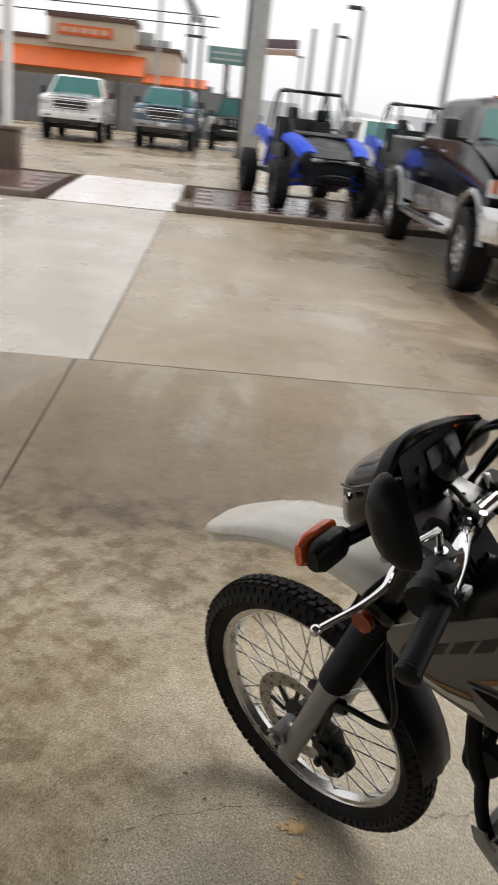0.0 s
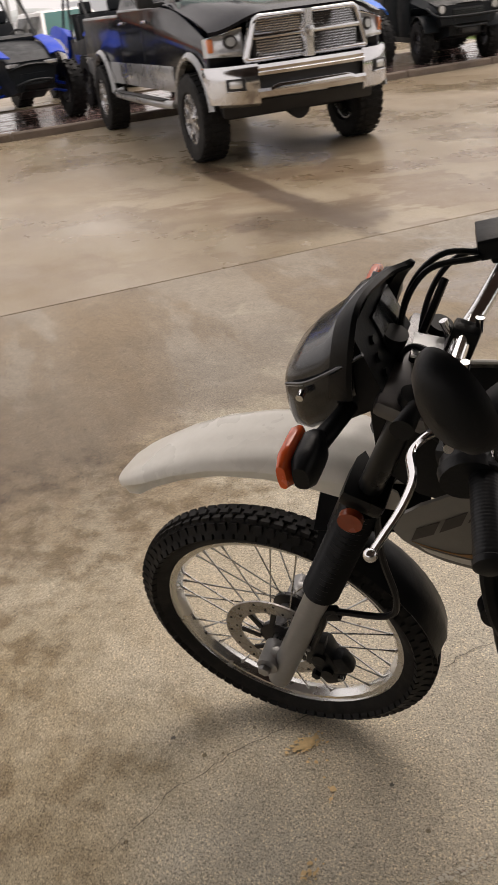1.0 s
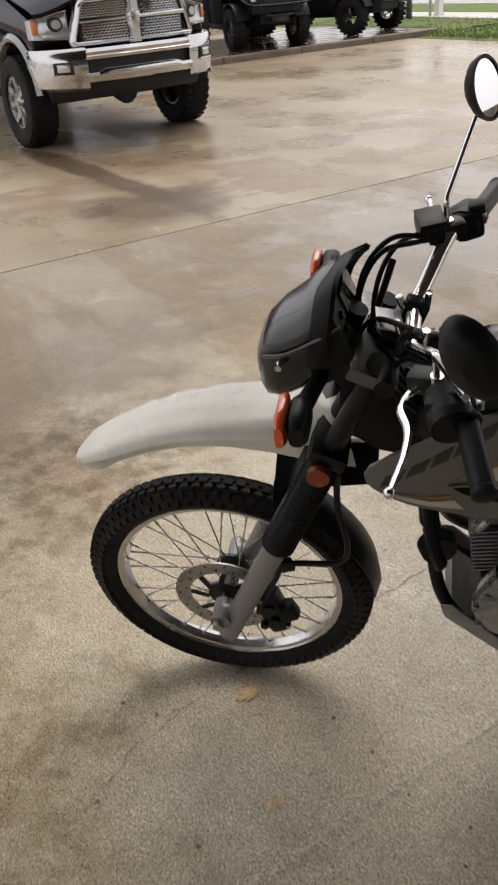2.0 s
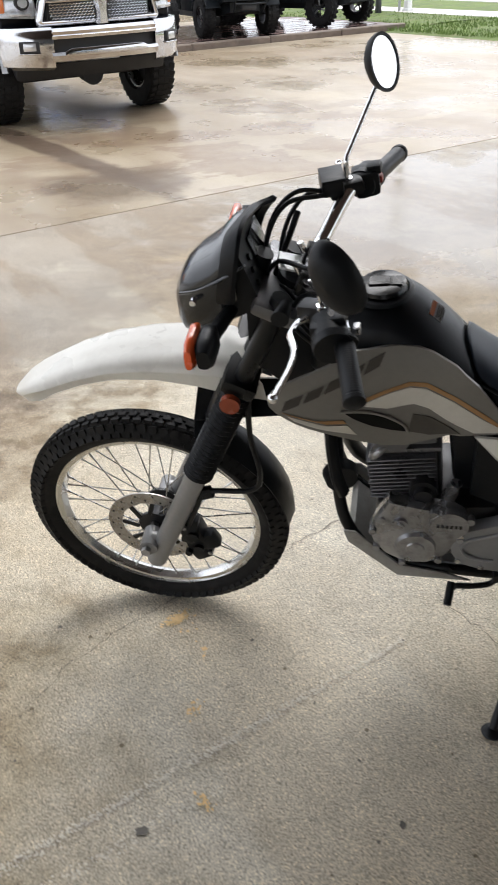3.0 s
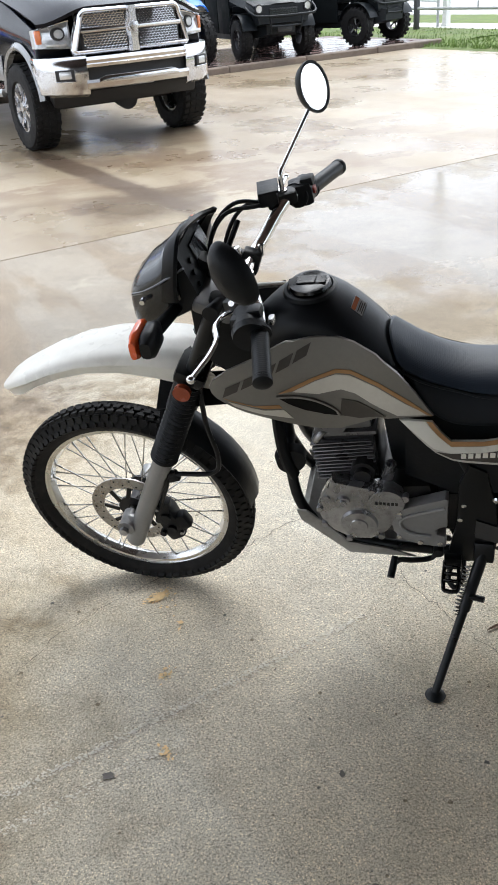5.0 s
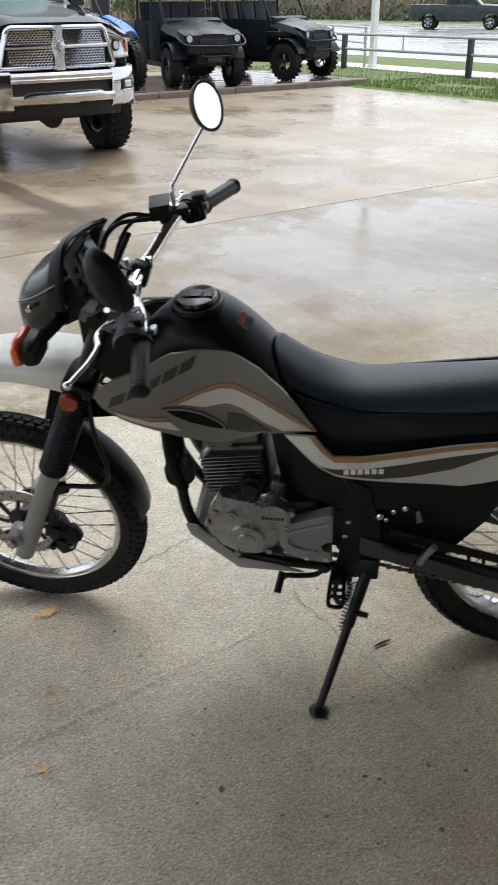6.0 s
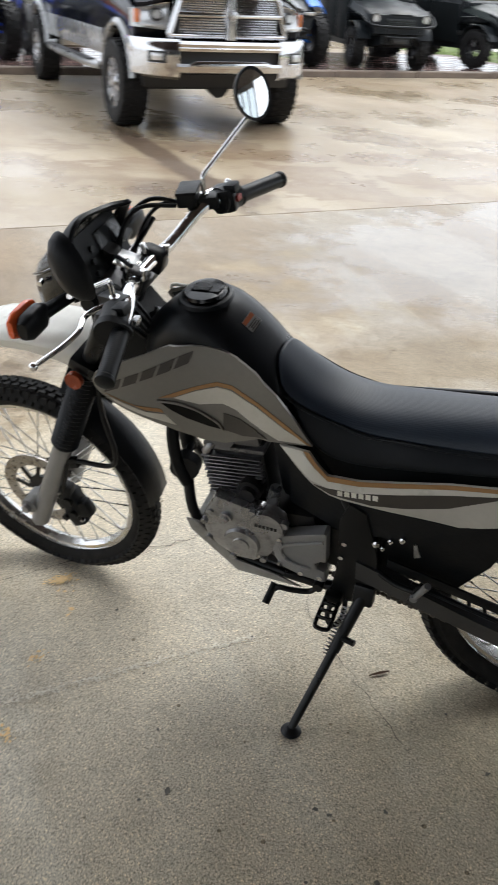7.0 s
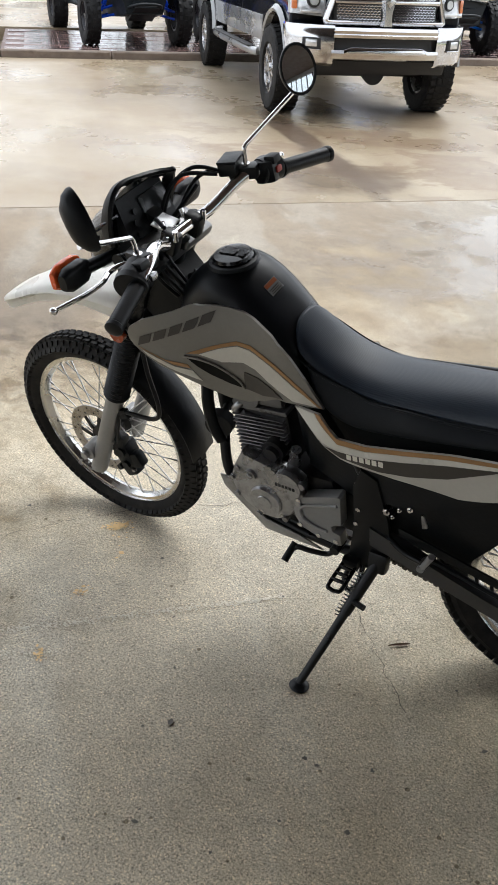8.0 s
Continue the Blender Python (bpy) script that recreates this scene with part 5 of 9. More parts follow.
for bot, pipe, top in SEAT:
    w = SW * pipe[1]
    mid = (0.5 * (top[0] + pipe[0]), 0.5 * top[1] + 0.5 * pipe[2] + 0.006)
    tops.append([(pipe[0], SY + w * 0.97, pipe[2] + 0.002), (mid[0], SY + w * 0.80, mid[1]), (top[0], SY + w * 0.42, top[1] + 0.0035), (top[0], SY, top[1] + 0.004), (top[0], SY - w * 0.42, top[1] + 0.0035),
                 (mid[0], SY - w * 0.80, mid[1]), (pipe[0], SY - w * 0.97, pipe[2] + 0.002)])
cov = part("seat_cover", shell(tops, 0.004), M_SEAT, seat, "dotted grey-black vinyl seat top", sharp=60)
sub = cov.modifiers.new("round", "SUBSURF")
sub.levels = sub.render_levels = 1
for s in (1, -1):
    part("seat_piping", tube([(p[0], SY + s * (SW * p[1] + 0.001), p[2]) for _, p, _ in SEAT], 0.0028, 6, 4), M_SEATSIDE, seat)

# side panels below the seat
PAN = [(0.612, 0.800), (0.575, 0.806), (0.540, 0.812), (0.520, 0.782), (0.498, 0.758), (0.43, 0.766), (0.34, 0.793), (0.24, 0.830), (0.12, 0.870), (0.0, 0.897), (0.0, 0.84), (0.06, 0.805), (0.12, 0.768), (0.17, 0.738), (0.215, 0.716), (0.25, 0.711),
       (0.30, 0.703), (0.36, 0.697), (0.42, 0.694), (0.47, 0.694), (0.495, 0.698), (0.53, 0.720), (0.57, 0.757)]


def pan_y(x, z):
    return 0.150 - 0.06 * max(0, z - 0.80) - 0.10 * max(0, 0.73 - z) + 0.010 * ease((0.3 - x) / 0.3) - 0.25 * max(0, x - 0.54)


P_TAN = [(0.553, 0.811), (0.540, 0.812), (0.520, 0.782), (0.498, 0.759), (0.43, 0.7665), (0.34, 0.7935), (0.24, 0.8305), (0.12, 0.8700), (0.12, 0.861), (0.24, 0.8195), (0.34, 0.781), (0.43, 0.753), (0.497, 0.744), (0.525, 0.772)]
P_WHITE = [(0.608, 0.799), (0.556, 0.8095), (0.527, 0.772), (0.498, 0.7425), (0.43, 0.7515), (0.34, 0.7795), (0.24, 0.818), (0.12, 0.860), (0.12, 0.853), (0.24, 0.803), (0.34, 0.761), (0.43, 0.732), (0.497, 0.722), (0.535, 0.735), (0.568, 0.762)]
P_DARK = [(0.530, 0.7245), (0.497, 0.7205), (0.43, 0.7305), (0.34, 0.7595), (0.24, 0.8015), (0.125, 0.850), (0.24, 0.765), (0.33, 0.722), (0.40, 0.703), (0.46, 0.702), (0.492, 0.704)]
PAN, P_TAN, P_WHITE, P_DARK = sunk(PAN), sunk(P_TAN), sunk(P_WHITE), sunk(P_DARK)
for s in (1, -1):
    def side_of(bm):
        return bm if s > 0 else mirrored(bm)
    sp = part("side_panel", side_of(panel(PAN, pan_y, 0.006)), mat("beige_panel", (0.50, 0.48, 0.435), 0.38, var=0.07, scale=5, coat=0.15, dirt=(0.30, 0.27, 0.22), dirt_amount=0.15), moto, "cream side panel with copper and brown stripes")
    part("panel_stripe", side_of(panel(P_TAN, above(pan_y, 0.0020), 0.001)), M_TAN, sp, "copper stripe")
    part("panel_stripe", side_of(panel(P_WHITE, above(pan_y, 0.0016), 0.001)), mat("white_decal", (0.66, 0.645, 0.59), 0.36, var=0.05, scale=6), sp, "white stripe")
    part("panel_stripe", side_of(panel(P_DARK, above(pan_y, 0.0016), 0.001)), M_UMBER, sp, "dark brown stripe")
    for k in range(6):
        x = 0.470 - 0.0155 * k
        z = lerp_list([(0.36, 0.7300), (0.48, 0.7135)], x)
        o = [(x + 0.0055, z - 0.008), (x + 0.0055, z + 0.008), (x - 0.0055, z + 0.0085), (x - 0.0055, z - 0.0075)]
        part("maker_bar", side_of(panel(o, above(pan_y, 0.0026), 0.001, 0.02)), M_CREAM, sp)

# dark sheet metal and airbox behind the panels
bm = loft([[(x, s * w, z) for s, z in ((-1, z0), (1, z0), (1, z1), (-1, z1))] for x, w, z0, z1 in ((0.60, 0.10, 0.60, 0.86), (0.48, 0.115, 0.56, 0.80), (0.33, 0.12, 0.58, 0.80), (0.18, 0.115, 0.66, 0.84), (0.02, 0.10, 0.78, 0.88))])
part("airbox", bm, M_PLASTIC, moto, "black airbox behind the side panel")

# frame tubes
FR = M_BLACK
for s in (1, -1):
    part("main_tube", tube([(0.95, 0, 0.98), (0.86, s * 0.07, 0.92), (0.68, s * 0.10, 0.86), (0.52, s * 0.10, 0.74), (0.43, s * 0.105, 0.58), (0.41, s * 0.105, 0.45), (0.43, s * 0.10, 0.36)], 0.018, 12, 6), FR, moto)
    part("subframe_tube", tube([(0.56, s * 0.09, 0.80), (0.30, s * 0.10, 0.84), (0.0, s * 0.09, 0.89), (-0.25, s * 0.06, 0.93)], 0.012, 10, 5), FR, moto)
    part("cradle_tube", tube([(0.90, s * 0.02, 0.60), (0.87, s * 0.075, 0.46), (0.80, s * 0.09, 0.375), (0.68, s * 0.09, 0.335), (0.50, s * 0.10, 0.335), (0.43, s * 0.10, 0.36)], 0.014, 12, 6), FR, moto)
    bm = plate([(0.475, 0.60), (0.455, 0.66), (0.415, 0.64), (0.385, 0.52), (0.375, 0.40), (0.40, 0.33), (0.46, 0.32), (0.49, 0.36), (0.475, 0.46)], 0.012, "XZ", s * 0.118 - 0.006, 0.003)
    pv = part("pivot_plate", bm, M_BLACK, moto, "black swingarm pivot plate")
    for x, z in ((0.461, 0.530), (0.468, 0.480), (0.425, 0.44)):
        part("bolt", cyl((x, s * 0.122, z), (x, s * 0.129, z), 0.0065, seg=6), M_CHROME, pv)
part("down_tube", tube([(0.965, 0, 0.94), (0.915, 0, 0.76), (0.90, 0, 0.60)], 0.021, 12, 4), FR, moto)
part("radiator_horn", add_cyl(cyl((0.885, 0.055, 0.60), (0.878, 0.082, 0.60), 0.040, 0.036, 20), (0.89, 0.01, 0.62), (0.885, 0.06, 0.60), 0.010), M_PLASTIC, moto, "round black horn")
bm = tube([(0.905, 0.060, 0.735), (0.898, 0.082, 0.68), (0.888, 0.088, 0.61), (0.874, 0.080, 0.555)], 0.016, 10, 5, flat=0.7)
part("coil_cover", bm, M_PLASTIC, moto, "black hose cover")

# engine
eng = part("engine", add_box(box((0.27, 0.22, 0.17), (0.66, 0, 0.475), (0, 6, 0), 0.03), (0.20, 0.20, 0.14), (0.52, 0, 0.47), (0, 0, 0), 0.03), M_CASE, moto, "air-cooled grey and silver engine")
CYL0, TIL = Vector((0.715, 0, 0.60)), radians(8)
for k in range(11):
    z = 0.566 + 0.0112 * k
    part("cooling_fin", box((0.150 - 0.005 * (k % 2), 0.176, 0.0034), (0.738 + (z - 0.56) * 0.12, 0, z), (0, 9, 0), 0.0012, 1), M_FIN, eng)
part("cylinder", box((0.135, 0.145, 0.20), (0.732, 0, 0.635), (0, 7, 0), 0.02), M_CASE, eng, "finned cylinder")
bm = box((0.135, 0.165, 0.06), (0.748, 0, 0.745), (0, 7, 0), 0.014)
add_cyl(bm, (0.765, 0.08, 0.745), (0.765, 0.098, 0.745), 0.030, seg=24)
add_box(bm, (0.15, 0.172, 0.012), (0.742, 0, 0.706), (0, 7, 0), 0.004)
add_cyl(bm, (0.800, 0.070, 0.716), (0.800, 0.094, 0.716), 0.013, seg=14)
part("cylinder_head", bm, M_FIN, eng, "grey rocker cover")
bm = tube([(0.812, 0.06, 0.665), (0.810, 0.092, 0.690), (0.795, 0.092, 0.712), (0.78, 0.06, 0.718)], 0.009, 10, 5)
part("plug_cap", bm, M_ENGINE, eng)
# left crankcase cover with its caps
bm = bm_new()
cov_out = [(0.812, 0.505), (0.800, 0.548), (0.772, 0.606), (0.735, 0.598), (0.695, 0.590), (0.640, 0.590), (0.605, 0.566), (0.598, 0.520), (0.618, 0.480), (0.640, 0.440), (0.680, 0.408), (0.730, 0.405), (0.775, 0.432), (0.802, 0.468)]
cc = part("crankcase_cover", plate(cov_out, 0.042, "XZ", 0.105, 0.012), M_ENGINE, eng, "silver crankcase cover")
part("generator_cap", add_cyl(cyl((0.708, 0.145, 0.468), (0.708, 0.156, 0.468), 0.047, 0.043, 32), (0.708, 0.156, 0.468), (0.708, 0.159, 0.468), 0.022, 0.020, 24), M_ENGINE, cc, "round silver cap")
bm = add_cyl(bm_new(), (0.640, 0.145, 0.556), (0.640, 0.160, 0.556), 0.044, 0.041, 32)
for a in (40, 160, 280):
    add_cyl(bm, (0.640 + 0.045 * math.cos(radians(a)), 0.142, 0.556 + 0.045 * math.sin(radians(a))), (0.640 + 0.045 * math.cos(radians(a)), 0.158, 0.556 + 0.045 * math.sin(radians(a))), 0.010, seg=10)
part("filter_cover", bm, M_ENGINE, cc, "three-bolt round cover")
for k in range(6):
    part("maker_bar", box((0.0065, 0.0012, 0.009), (0.664 - 0.0095 * k, 0.1607, 0.556)), M_CASE, cc)
part("inspection_plug", add_cyl(cyl((0.745, 0.145, 0.545), (0.745, 0.156, 0.545), 0.016, seg=20), (0.745, 0.156, 0.545), (0.745, 0.160, 0.545), 0.009, seg=6), M_ENGINE, cc)
for x, z in ((0.805, 0.51), (0.785, 0.55), (0.735, 0.408), (0.655, 0.425), (0.612, 0.50), (0.795, 0.455)):
    part("cover_bolt", cyl((x, 0.135, z), (x, 0.152, z), 0.008, seg=10), M_ENGINE, cc)
# sprocket cover
spo = [(0.632, 0.478), (0.622, 0.505), (0.600, 0.527), (0.565, 0.543), (0.505, 0.568), (0.497, 0.565), (0.497, 0.470), (0.512, 0.466), (0.524, 0.455), (0.520, 0.440), (0.500, 0.436), (0.497, 0.400), (0.507, 0.395), (0.560, 0.400), (0.605, 0.415), (0.626, 0.445)]
sc = part("sprocket_cover", plate(spo, 0.035, "XZ", 0.112, 0.007), M_FORK, eng, "dull grey sprocket cover")
part("cover_rib", tube([(0.505, 0.149, 0.540), (0.56, 0.149, 0.518), (0.598, 0.150, 0.500), (0.608, 0.150, 0.478), (0.596, 0.150, 0.452), (0.565, 0.149, 0.440), (0.535, 0.149, 0.438)], 0.0045, 8, 5), M_FORK, sc)
for x, z in ((0.612, 0.428), (0.560, 0.412), (0.512, 0.412), (0.612, 0.512)):
    part("cover_bolt", cyl((x, 0.14, z), (x, 0.151, z), 0.007, seg=8), M_CHROME, sc)
part("starter_motor", add_cyl(cyl((0.70, 0.03, 0.60), (0.70, 0.11, 0.605), 0.03, seg=20), (0.70, 0.11, 0.605), (0.70, 0.125, 0.605), 0.02, seg=16), M_CASE, eng)
part("breather", cyl((0.645, 0.10, 0.585), (0.632, 0.108, 0.640), 0.016, 0.013, 16), M_ENGINE, eng, "silver breather stub")
part("carburettor", add_box(cyl((0.60, -0.05, 0.70), (0.60, 0.06, 0.70), 0.035, seg=18), (0.10, 0.07, 0.08), (0.575, 0, 0.70), (0, 0, 0), 0.015), M_CASE, eng)
part("exhaust_header", tube([(0.81, -0.02, 0.72), (0.87, -0.05, 0.70), (0.885, -0.10, 0.60), (0.84, -0.14, 0.46), (0.70, -0.155, 0.40), (0.45, -0.16, 0.46), (0.25, -0.17, 0.60)], 0.019, 12, 7), M_CASE, eng, "dark exhaust pipe")
part("silencer", tube([(0.27, -0.17, 0.59), (0.20, -0.175, 0.64), (-0.22, -0.18, 0.78)], 0.045, 16, 5), M_BLACK, moto, "black silencer")
part("intake_boot", box((0.13, 0.15, 0.24), (0.585, 0, 0.70), (0, 8, 0), 0.03), M_PLASTIC, eng, "black intake boot")
part("tank_mount", box((0.10, 0.15, 0.10), (0.600, 0.015, 0.815), (0, -30, 0), 0.02), M_PLASTIC, moto)
# skid plate
sk = [(0.848, 0.440), (0.842, 0.430), (0.732, 0.326), (0.52, 0.322), (0.52, 0.306), (0.740, 0.308), (0.857, 0.420), (0.862, 0.440)]
bm = plate(sk, 0.17, "XZ", -0.075, 0.004)
part("skid_plate", bm, mat("skid_grey", (0.30, 0.295, 0.28), 0.45, 0.3, var=0.15, scale=9, dirt=(0.12, 0.1, 0.08), dirt_amount=0.5), moto, "scuffed grey skid plate")
for s in (1, -1):
    part("skid_side", plate([(0.872, 0.462), (0.862, 0.425), (0.742, 0.312), (0.57, 0.312), (0.64, 0.336), (0.74, 0.352), (0.845, 0.460)], 0.006, "XZ", s * 0.110 - 0.003, 0.002), MATS["skid_grey"], moto, "pale grey skid plate flank")

part("splash_guard", plate([(0.535, 0.66), (0.39, 0.70), (0.28, 0.69), (0.20, 0.70), (0.12, 0.75), (0.11, 0.60), (0.135, 0.53), (0.20, 0.43), (0.30, 0.425), (0.43, 0.38), (0.47, 0.35), (0.51, 0.44)], 0.014, "XZ", 0.076, 0.004), M_PLASTIC, moto, "black splash guard inside the frame")
for x, z, r in ((0.388, 0.556, 0.009), (0.356, 0.577, 0.006), (0.330, 0.590, 0.0075), (0.372, 0.548, 0.005)):
    part("frame_bolt", add_cyl(cyl((x, 0.10, z), (x, 0.128, z), r, seg=10), (x, 0.128, z), (x, 0.133, z), r * 0.6, seg=6), M_CHROME, moto)
# bright plate added to imitate a white triangular reflection
part("heat_shield", plate([(0.304, 0.585), (0.297, 0.583), (0.286, 0.548), (0.300, 0.540)], 0.004, "XZ", 0.122, 0.001), M_ENGINE, moto, "small bright plate standing in for a reflection")
# swingarm, chain, guard and shock
for s in (1, -1):
    bm = loft([[(x, s * y + dy, z + dz) for dy, dz in ((-0.014, -h), (0.014, -h), (0.014, h), (-0.014, h))] for x, y, z, h in ((0.43, 0.115, 0.452, 0.030), (0.30, 0.118, 0.412, 0.026), (0.14, 0.120, 0.362, 0.024), (0.0, 0.122, 0.325, 0.026), (-0.05, 0.122, 0.310, 0.022))])
    arm = part("swingarm", bm, mat("swingarm_grey", (0.06, 0.06, 0.062), 0.42, 0.4, var=0.15, scale=9, dirt=(0.07, 0.065, 0.06), dirt_amount=0.5), moto, "grey steel swingarm")
    part("axle_nut", cyl((0, s * 0.128, 0.327), (0, s * 0.150, 0.327), 0.015, seg=6), M_CHROME, arm)
    part("adjuster", box((0.09, 0.006, 0.03), (-0.005, s * 0.140, 0.322), (0, 18, 0), 0.003), M_ENGINE, arm)
gd = [(0.36, 0.505), (0.30, 0.492), (0.18, 0.462), (0.02, 0.425), (-0.12, 0.40), (-0.12, 0.375), (0.0, 0.392), (0.16, 0.43), (0.30, 0.462), (0.36, 0.478)]
cg = part("chain_guard", plate(gd, 0.006, "XZ", 0.112, 0.002), M_PLASTIC, moto, "black pierced chain guard")
for x, z in ((0.155, 0.427), (0.118, 0.418), (0.080, 0.410), (0.04, 0.400)):
    part("guard_tab", plate([(x + 0.019, z + 0.020), (x + 0.010, z + 0.022), (x + 0.004, z - 0.012), (x + 0.012, z - 0.014)], 0.005, "XZ", 0.112, 0.001), M_PLASTIC, cg)
part("guard_rail", tube([(0.30, 0.115, 0.440), (0.16, 0.115, 0.404), (0.0, 0.115, 0.365), (-0.10, 0.115, 0.35)], 0.007, 8, 4), M_PLASTIC, cg)
for rise, spread in ((0.0, 0.0), (0.075, 0.02)):
    bm = bm_new()
    for k in range(40):
        t = k / 39
        add_box(bm, (0.0142, 0.014 - 0.006 * (k % 2), 0.012), (0.52 - 0.54 * t, 0.085, 0.368 - 0.112 * t + rise * 1.3 + spread * t), (0, -12, 0), 0.003, 1)
    part("chain_run", bm, mat("chain_steel", (0.10, 0.09, 0.08), 0.45, 0.7, var=0.3, scale=40), moto, "oily drive chain")
bm = lathe([(0.03, 0.078), (0.098, 0.082), (0.106, 0.083), (0.106, 0.087), (0.098, 0.088), (0.03, 0.092)], "Y", 44)
part("rear_sprocket", bm, M_DISC, rw, matrix=RT)
bm = bm_new()
for k in range(9):
    add_cyl(bm, (0.37 + 0.010 * k, 0, 0.50 + 0.026 * k), (0.372 + 0.010 * k, 0, 0.508 + 0.026 * k), 0.036, seg=16)
add_cyl(bm, (0.36, 0, 0.48), (0.46, 0, 0.74), 0.017)
part("rear_shock", bm, M_CASE, moto, "rear coil shock")
# passenger peg on its bracket
bm = plate([(0.285, 0.475), (0.262, 0.500), (0.252, 0.492), (0.275, 0.440), (0.300, 0.425)], 0.008, "XZ", 0.150, 0.002)
pb = part("peg_bracket", bm, M_BLACK, moto)
part("passenger_peg", add_cyl(cyl((0.284, 0.160, 0.445), (0.256, 0.172, 0.515), 0.0065, 0.0085, 12), (0.284, 0.15, 0.448), (0.284, 0.168, 0.448), 0.009, seg=10), M_FORK, pb, "folded passenger footpeg")
part("bracket_tube", tube([(0.41, 0.11, 0.47), (0.34, 0.135, 0.45), (0.285, 0.15, 0.455)], 0.008, 10, 5), M_BLACK, pb)
# rod behind the guard
part("brake_rod", tube([(0.30, 0.122, 0.395), (0.144, 0.124, 0.377), (0.02, 0.124, 0.352)], 0.005, 8, 3), M_CHROME, moto, "bright rod")
# footpegs, shift lever
for s in (1, -1):
    bm = tube([(0.498, s * 0.135, 0.332), (0.500, s * 0.215, 0.328), (0.490, s * 0.226, 0.327), (0.474, s * 0.226, 0.327), (0.464, s * 0.215, 0.328), (0.464, s * 0.135, 0.332)], 0.0055, 8, 4)
    for k in range(3):
        add_box(bm, (0.036, 0.006, 0.012), (0.482, s * (0.155 + 0.022 * k), 0.333), (0, 0, 0), 0.002, 1)
    add_box(bm, (0.044, 0.024, 0.032), (0.479, s * 0.133, 0.335), (0, 0, 0), 0.006)
    part("footpeg", bm, M_BLACK, moto, "cleated steel footpeg")
bm = tube([(0.515, 0.145, 0.378), (0.535, 0.152, 0.358), (0.575, 0.165, 0.362), (0.606, 0.172, 0.368), (0.618, 0.175, 0.360)], 0.0070, 10, 6)
add_cyl(bm, (0.515, 0.11, 0.380), (0.515, 0.155, 0.380), 0.013, seg=12)
sl = part("shift_lever", bm, M_BLACK, moto, "black gear shift lever")
part("shift_rubber", cyl((0.620, 0.165, 0.370), (0.628, 0.212, 0.345), 0.0095, 0.0095, 12), M_PLASTIC, sl)
# side stand: leg, spring, foot
J, FOOT = Vector((0.405, 0.128, 0.375)), Vector((0.506, 0.378, 0.112))
d = (FOOT - J)
bm = add_cyl(bm_new(), J, J + d * 0.42, 0.0155, 0.0145, 14)
add_cyl(bm, J + d * 0.40, FOOT, 0.0115, 0.0105, 14)
add_box(bm, (0.05, 0.035, 0.055), tuple(J), (20, 0, 0), 0.008)
ss = part("side_stand", bm, M_BLACK, moto, "black side stand leg, folded out")
# the pad lies flat on the ground
pad = BIKE.inverted() @ Matrix.Translation((BIKE @ FOOT).xy.to_3d() + Vector((0, 0, 0.0)))
part("stand_foot", lathe([(0, 0.001), (0.024, 0.001), (0.026, 0.005), (0.023, 0.010), (0.012, 0.018), (0, 0.018)], "Z", 24), M_BLACK, ss, matrix=pad)
bm = bm_new()
sp0, sp1 = J + d * 0.10 + Vector((0.026, 0.004, 0)), J + d * 0.44 + Vector((0.017, 0.004, 0))
helix = []
for k in range(91):
    t = k / 90
    ax = (sp1 - sp0).normalized()
    u = ax.orthogonal().normalized()
    v = ax.cross(u)
    helix.append(sp0 + (sp1 - sp0) * t + 0.0075 * (math.cos(k * 0.94) * u + math.sin(k * 0.94) * v))
part("stand_spring", tube(helix, 0.0018, 5, smooth=False), M_ENGINE, ss, "coiled steel spring")
part("stand_tab", tube([J + d * 0.30 + Vector((0.0, 0.01, 0)), J + d * 0.30 + Vector((-0.035, 0.02, 0.004))], 0.008, 8), M_BLACK, ss)
bm = tube([(0.475, 0.12, 0.335), (0.488, 0.155, 0.292), (0.470, 0.170, 0.272), (0.452, 0.150, 0.288), (0.452, 0.12, 0.325)], 0.007, 10, 5)
part("stand_bracket", bm, M_BLACK, moto)
# rear fender and tail lamp
RF = [(0.12, 0.72, 0.09), (0.02, 0.80, 0.095), (-0.12, 0.86, 0.095), (-0.30, 0.90, 0.085), (-0.48, 0.92, 0.07), (-0.60, 0.91, 0.055)]
part("rear_fender", shell([[(x, s * w, z - 0.05 * abs(s) ** 3) for s in (-1, -0.8, -0.4, 0, 0.4, 0.8, 1)] for x, z, w in RF], 0.004), M_PLASTIC, moto, "black rear fender")
part("inner_fender", shell([[(0.327 * 1.12 * math.cos(radians(a)), s * 0.075, 0.327 + 0.327 * 1.14 * math.sin(radians(a)) - 0.02 * abs(s)) for s in (-1, -0.5, 0, 0.5, 1)] for a in range(28, 100, 12)], 0.004), M_PLASTIC, moto)
part("tail_lamp", box((0.05, 0.11, 0.06), (-0.56, 0, 0.955), (0, 10, 0), 0.015), mat("tail_red", (0.4, 0.015, 0.015), 0.2, var=0.1, coat=0.5), moto, "red tail lamp")

# ---- road vehicles: x forward from the front axle, y to the left, z up ----
M_TRUCKBLACK = mat("black_car_paint", (0.005, 0.006, 0.010), 0.12, var=0.15, scale=3, dirt=(0.02, 0.019, 0.018), dirt_amount=0.12, rvar=0.06, spec=0.17)
M_TRUCKGREY = mat("silver_car_paint", (0.27, 0.275, 0.28), 0.3, 0.4, var=0.08, scale=3, coat=0.8, dirt=(0.16, 0.13, 0.1), dirt_amount=0.35)
M_TRIM = mat("black_trim", (0.018, 0.018, 0.019), 0.55, var=0.2, scale=8)
